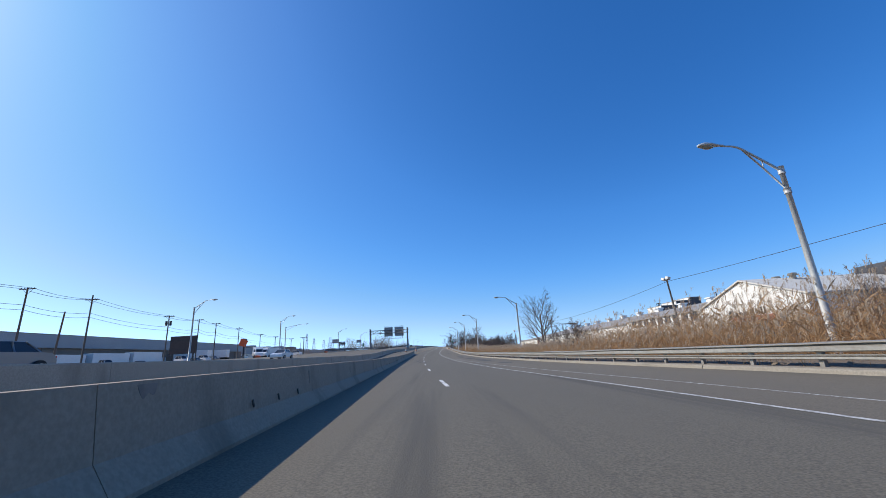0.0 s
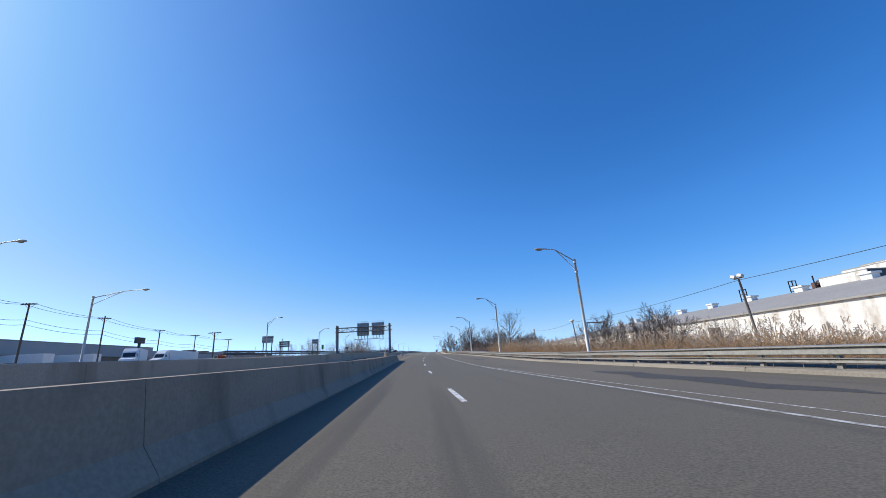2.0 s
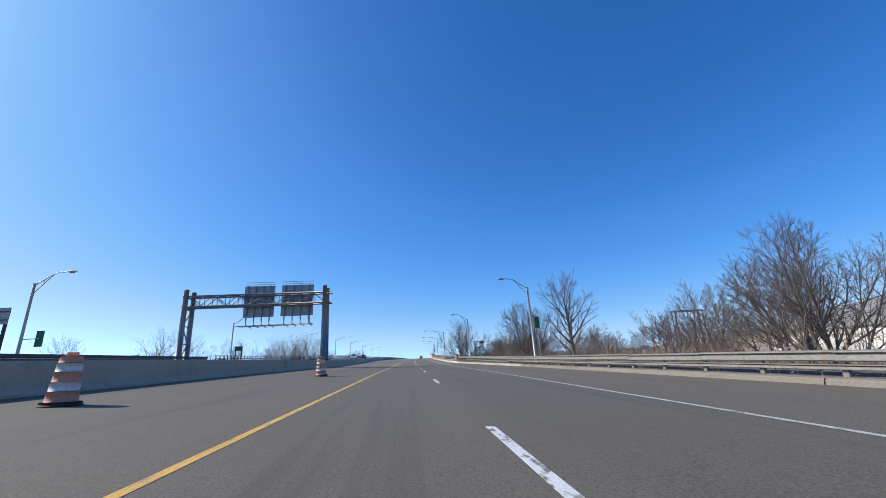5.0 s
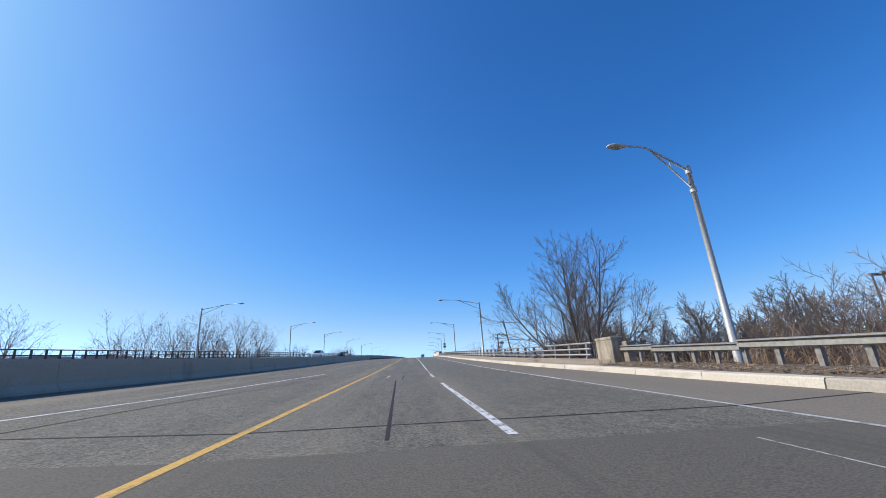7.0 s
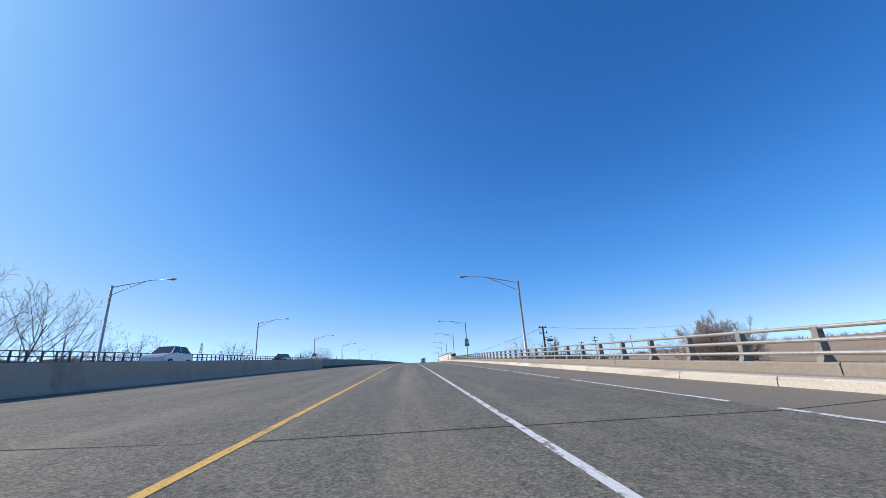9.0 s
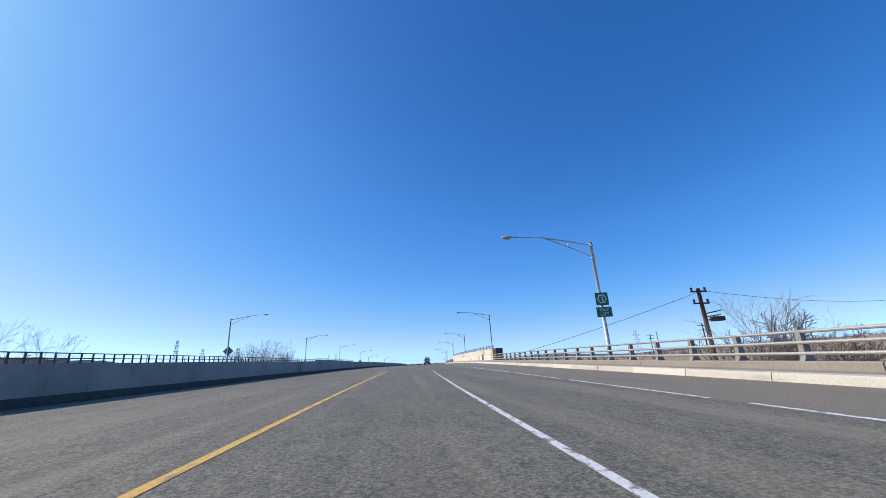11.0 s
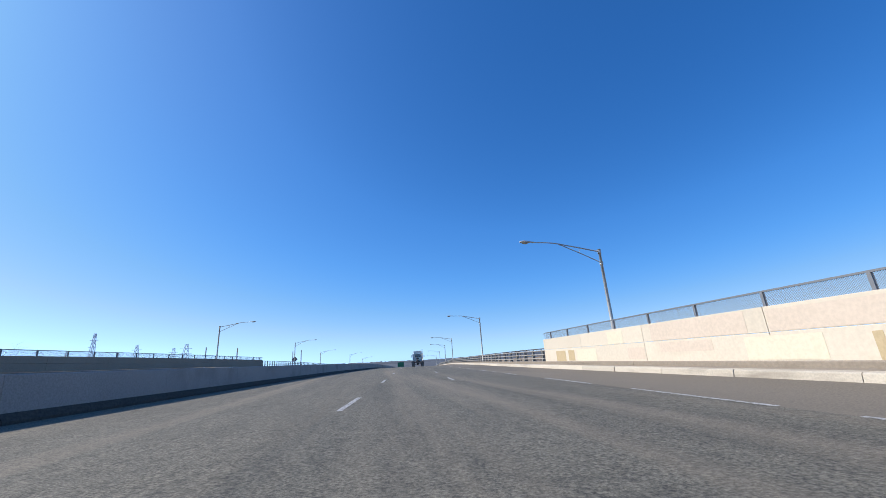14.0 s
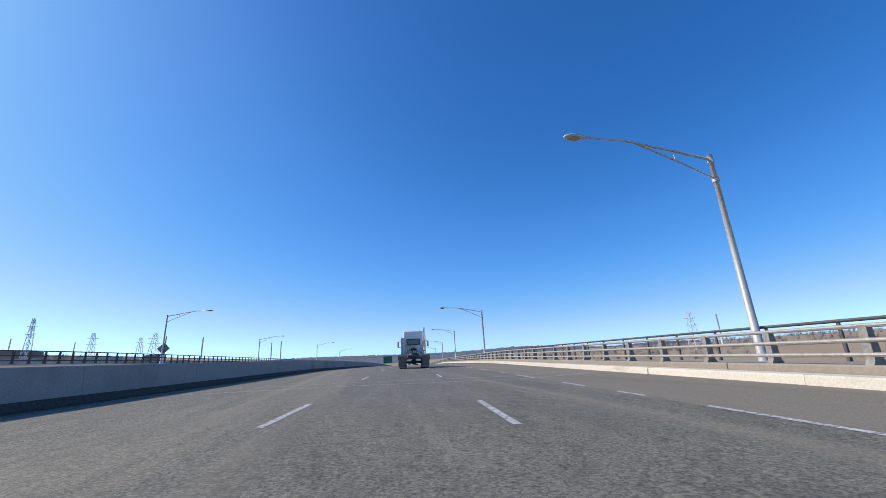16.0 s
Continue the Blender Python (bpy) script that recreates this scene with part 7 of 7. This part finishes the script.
# orange roadworks sign and its folded stand
os_ = thing("roadworks_sign", "tilted orange diamond roadworks sign on a folding stand", "road sign")
z0 = left_deck(64.8, -27.0)
ox = line_x(64.8) - 28.0
part("panel", box(1.1, 0.02, 1.1, pose(ox, 64.8, 3.75, 0, 20, 25), 0.01), ORANGE, os_)
part("mast", tube([(ox + 0.6, 65.0, z0 + 0.3), (ox, 64.85, 4.2)], 0.03, 6), STEEL, os_)
for dx, dy in ((-0.7, -0.5), (0.9, -0.4), (0.5, 0.8)):
    part("leg", tube([(ox + 0.6, 65.0, z0 + 0.5), (ox + 0.6 + dx, 65 + dy, z0 + 0.02)], 0.03, 6), STEEL, os_)
for y, d in ((68, -27.0), (112, -27.2)):
    cb = thing("toppled_barrel", "toppled orange traffic barrel on the far shoulder", "traffic barrel", "toppled barrels")
    z = left_deck(y, d)
    part("body", tube([(line_x(y) + d - 0.42, y, z + 0.21), (line_x(y) + d + 0.35, y + 0.5, z + 0.18)], [0.20, 0.16], 14), ORANGE, cb)
    part("base", tube([(line_x(y) + d - 0.48, y - 0.04, z + 0.22), (line_x(y) + d - 0.42, y, z + 0.22)], 0.22, 14), BLACK, cb)


def barrel(y, d, label, lean=0):
    b = at(y, d)
    t = thing("traffic_barrel", label, "traffic barrel", "barrels beside the wall", "", pose(b.x, b.y, b.z + 0.01, 0, lean, 0))
    part("base", tube([(0, 0, 0), (0, 0, 0.08)], [0.40, 0.37], 16), BLACK, t)
    zs = [0.08, 0.30, 0.31, 0.50, 0.51, 0.72, 0.73, 0.92, 0.93, 1.08]
    rs_ = [0.30, 0.29, 0.275, 0.27, 0.255, 0.25, 0.24, 0.235, 0.22, 0.20]
    for i in range(0, 10, 2):
        part("band", tube([(0, 0, zs[i]), (0, 0, zs[i + 1])], [rs_[i], rs_[i + 1]], 18), BARRELRED if (i // 2) % 2 == 0 else BARRELWHITE, t)
    part("handle", box(0.26, 0.05, 0.10, pose(0, 0, 1.12), 0.02), BARRELRED, t)


barrel(145.5, -7.9, "sun-faded orange and white traffic barrel", 2)
barrel(160.0, -5.2, "faded traffic barrel beside the wall", -3)

# rusty transmission pole and a leafless sapling beyond the bridge rail
c = Vector((35.0, 337.8, 0))
rp = thing("rusty_pole", "rust-red steel pole with crossarms and insulators", "utility pole")
zt = 14.0
part("pole", tube([(c.x, c.y, ground_z(c.x, c.y) - 0.5), (c.x, c.y, zt)], [0.30, 0.20], 8), RUST, rp)
for z in (zt - 0.35, zt - 1.7):
    a = part("crossarm", box(2.0, 0.16, 0.16, pose(c.x, c.y, z)), DARKSTEEL, rp)
    for dx in (-0.85, 0.85):
        part("insulator", tube([(c.x + dx, c.y, z), (c.x + dx, c.y, z + 0.45)], 0.12, 8), DARKSTEEL, a)
for k in range(3):
    part("switch_arm", tube([(c.x, c.y, zt - 2.9 - k * 0.35), (c.x + 1.9 - k * 0.3, c.y - 0.5, zt - 2.6 - k * 0.5)], 0.07, 6), RUST, rp)
part("switch_box", box(1.3, 0.8, 0.5, pose(c.x + 1.5, c.y, zt - 3.5), 0.05), DARKSTEEL, rp)
wire("cable", "thin black cable slung below the bridge rail", (c.x, c.y, zt - 0.4), (line_x(352) + 12.5, 352, line_z(352) - 0.5), 0.3, 0.025)
wire("cable", "thin black cable slung beyond the bridge rail", (c.x, c.y, zt - 0.2), (c.x + 60, c.y + 20, zt + 0.5), 1.0, 0.025)
plant("bare_tree", "pale leafless sapling beyond the bridge rail", "bare trees by the road", PALE[0], line_x(321) + 21.0, 321, 0.85)
# timber pole with crossarms far ahead of the rail
for x, y, h in ((70, 380, 13.5), (84, 420, 14.0)):
    t = thing("utility_pole", "dark wooden utility pole with a crossarm", "utility pole", "utility poles beyond the bridge")
    part("pole", tube([(x, y, ground_z(x, y) - 0.5), (x, y, h)], [0.2, 0.13], 8), WOODPOLE, t)
    for k in range(2):
        part("crossarm", box(2.4, 0.14, 0.16, pose(x, y, h - 0.5 - k)), WOODPOLE, t)


# ---- far distance ----
def pylon(x, y, zb_, zt_, w, label="distant steel lattice transmission tower"):
    t = thing("lattice_tower", label, "transmission tower", "distant towers")
    n = 8
    bm = bmesh.new()
    th = max(0.10, (zt_ - zb_) * 0.006)
    cs = [(-1, -1), (1, -1), (1, 1), (-1, 1)]
    for i in range(n):
        f0, f1 = i / n, (i + 1) / n
        w0, w1 = w * (1 - 0.82 * f0 ** 0.7), w * (1 - 0.82 * f1 ** 0.7)
        z0_, z1_ = zb_ + (zt_ - zb_) * f0, zb_ + (zt_ - zb_) * f1
        for k in range(4):
            a, b = cs[k], cs[(k + 1) % 4]
            tube([(x + a[0] * w0, y + a[1] * w0, z0_), (x + a[0] * w1, y + a[1] * w1, z1_)], th, 4, bm, False)
            tube([(x + a[0] * w0, y + a[1] * w0, z0_), (x + b[0] * w1, y + b[1] * w1, z1_)], th * 0.6, 4, bm, False)
    part("lattice", bm, HAZETOWER, t)
    for f in (0.72, 0.86):
        z = zb_ + (zt_ - zb_) * f
        part("crossarm", box(w * 2.0, th * 1.6, th * 1.6, pose(x, y, z)), HAZETOWER, t)


pylon(-257.0, 800, 12, 57, 3.5, "distant slender lattice mast")
pylon(-273, 900, 12, 53, 5)
pylon(-279, 1000, 12, 54.6, 6)
pylon(-263, 1000, 12, 59.7, 8)
pylon(258, 700, -2, 35.8, 5)
fp = thing("far_pole", "distant thin steel transmission pole", "utility pole")
part("pole", tube([(283, 700, -2), (283, 700, 33)], [0.9, 0.5], 8), HAZETOWER, fp)
for x, y, z in ((-159, 800, 39), (-130.5, 800, 37), (-98, 900, 36), (-88, 900, 37), (-345, 900, 50), (-320, 950, 48)):
    t = thing("far_stack", "distant thin grey stack", "chimney", "distant stacks")
    part("stack", tube([(x, y, -2), (x, y, z)], [0.8, 0.5], 8), HAZETOWER, t)
for i in range(24):
    rr = random.Random(100 + i)
    x, y = rr.uniform(-480, -150), rr.uniform(650, 1000)
    z = ground_z(x, y)
    t = thing("far_building", "distant low industrial building", "building", "distant industrial buildings")
    w_, h_ = rr.uniform(10, 30), rr.uniform(3.5, 8)
    part("wall", box(w_, rr.uniform(10, 24), h_, pose(x, y, z + h_ / 2), 0.1), WAREHOUSE if i % 2 else BRICKFAR, t)
    part("roof", box(w_ + 0.6, 10.5, 0.5, pose(x, y, z + h_ + 0.25), 0.05), ROOFGREY, t)


def hill_ridge(name, y, x0, x1, hmax, seed, label):
    verts, faces = [], []
    n = 420
    for i in range(n + 1):
        x = x0 + (x1 - x0) * i / n
        e = min(1, i / 12, (n - i) / 12)
        h = hmax * (0.55 + 0.35 * noise.noise(Vector((x * 0.0012, seed, 0))) + 0.05 * noise.noise(Vector((x * 0.02, seed, 3))) + 0.05 * noise.noise(Vector((x * 0.06, seed, 5))))
        verts += [(x, y - 250, -2), (x, y - 60, h * 0.8 * e), (x, y, h * e), (x, y + 300, -2)]
    for i in range(n):
        for k in range(3):
            a = i * 4 + k
            faces.append((a, a + 4, a + 5, a + 1))
    tagged(new(name, mesh_from(name, verts, faces, HILL, True)), label, "", "", "structure")


hill_ridge("backdrop_hills", 3600, -3400, 3200, 112, 2.0, "low hazy blue-grey wooded ridge on the horizon")
hill_ridge("backdrop_hills_near", 2600, -2200, 2600, 50, 7.0, "low hazy wooded rise on the horizon")

# far woods as clumps of stems
rr = random.Random(44)
wv, wf = [], []
for _ in range(5200):
    if rr.random() < 0.9:
        x, y = rr.uniform(-520, -75), rr.uniform(420, 1000)
    else:
        x, y = rr.uniform(160, 620), rr.uniform(600, 1000)
    if abs(x - line_x(min(y, 1000))) < 45:
        continue
    z = ground_z(x, y)
    h = rr.uniform(4, 8)
    for _k in range(9):
        an = rr.uniform(0, math.tau)
        b = Vector((x + rr.uniform(-1.5, 1.5), y, z))
        e = b + Vector((math.cos(an) * h * 0.4, math.sin(an) * h * 0.4, h * rr.uniform(0.5, 1)))
        o = len(wv)
        s = 0.14
        wv += [b - Vector((s, 0, 0)), b + Vector((s, 0, 0)), e]
        wf.append((o, o + 1, o + 2))
# the woods' haze is put in by the pale twig colour
fw = thing("far_woods", "hazy grey-brown bare woods in the distance", "woods", "", "stuff")
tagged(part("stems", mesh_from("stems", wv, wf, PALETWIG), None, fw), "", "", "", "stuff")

# yellow delineator on the barrier top
dl = thing("barrier_marker", "yellow reflective marker on the barrier top", "reflector")
b = at(89.9, -2.36)
part("marker", box(0.11, 0.04, 0.22, pose(b.x, b.y, b.z + 0.92), 0.005), YELLOW, dl)
part("foot", box(0.14, 0.10, 0.03, pose(b.x, b.y, b.z + 0.815)), STEEL, dl)

# lifting scuffs and drain slots along the foot of the median barrier
for y, dz in ((5.7, 0.38), (6.75, 0.37), (7.85, 0.36), (24.0, 0.25), (33.0, 0.3), (36.1, 0.28), (39.2, 0.25), (42.3, 0.3), (47.2, 0.33), (48.8, 0.34), (78.0, 0.28), (81.0, 0.25), (84.0, 0.3), (87.1, 0.26), (90.0, 0.28), (93.2, 0.25), (96.0, 0.3)):
    b = at(y, -2.19)
    part("scuff", box(0.02, 0.035, 0.11, pose(b.x, b.y, b.z + dz, 35, 0, 0), 0.005), TARPATCH, nb, "dark scuffed notch")

# stains and chipped joints on the barrier's road side
def barrier_stain(y, w, ztop, zlow, material, label):
    """A thin irregular film on the barrier's upper face, running down from ztop."""
    r_ = random.Random(int(y * 100))
    cols = 17
    top, low = [], []
    for i in range(cols):
        f = i / (cols - 1)
        yy = y - w / 2 + w * f
        edge = math.sin(math.pi * f) ** 0.6
        zl = ztop - (ztop - zlow) * edge * (0.75 + 0.25 * math.sin(y * 7 + f * 9)) - r_.uniform(0, 0.012)
        for row, z in ((top, ztop), (low, zl)):
            a = 0.14 - 0.06 * (z - 0.30) / 0.53 + 0.003
            row.append(at(yy, -2.36 + a, z - 0.02))
    back = [v - Vector((0.01, 0, 0)) for v in top + low]
    n = cols * 2
    verts = top + low + back
    faces = [(i, i + 1, cols + i + 1, cols + i) for i in range(cols - 1)]
    faces += [(n + i, n + cols + i, n + cols + i + 1, n + i + 1) for i in range(cols - 1)]
    rim = list(range(cols)) + [cols + i for i in reversed(range(cols))]
    faces += [(rim[i], n + rim[i], n + rim[(i + 1) % n], rim[(i + 1) % n]) for i in range(n)]
    part("stain", mesh_from("stain", verts, faces, material), None, nb, label)


for y, w, zt_, zl_, mt, words in ((3.55, 0.26, 0.80, 0.66, BRICKFAR, "rust-brown stain"), (97.8, 0.30, 0.80, 0.66, STAINED, "dark damp stain"), (8.9, 0.08, 0.72, 0.42, STAINED, "chipped dark joint"),
                                  (14.6, 0.10, 0.66, 0.44, STAINED, "chipped dark joint"), (47.8, 0.08, 0.80, 0.45, STAINED, "chipped dark joint"), (52.8, 0.09, 0.72, 0.42, STAINED, "chipped dark joint"),
                                  (31.0, 0.3, 0.80, 0.68, STAINED, "dark damp stain"), (70.0, 0.3, 0.80, 0.66, STAINED, "dark damp stain")):
    barrier_stain(y, w, zt_, zl_, mt, words)

# vehicles far down the road
for y, d, paint, words in ((600, -4.6, CARDARK, "distant dark car ahead"), (622, -1.0, CARWHITE, "distant white car ahead"), (640, 2.4, CARDARK, "distant dark car ahead")):
    b = at(y, d)
    tagged(car(words, paint, pose(b.x, b.y, b.z + 0.005, 0, 0, 172), 0.3), words, "car", "cars far ahead")

# debris on the inner shoulder
for y, d, s, tn in ((124.5, -9.2, 0.7, 20), (130, -8.8, 1.1, 80), (131.5, -8.4, 0.5, 10), (137, -7.4, 0.25, 0)):
    b = at(y, d)
    t = thing("tyre_scrap", "torn black strip of truck tyre on the shoulder", "debris", "scraps on the shoulder", "", pose(b.x, b.y, b.z, 0, 0, tn))
    pts = [(-s / 2 + s * i / 5, 0.06 * math.sin(i * 1.7), 0.03 + 0.05 * abs(math.sin(i * 1.1))) for i in range(6)]
    part("strip", tube(pts, [0.02, 0.05, 0.06, 0.05, 0.05, 0.02], 6), BLACK, t)
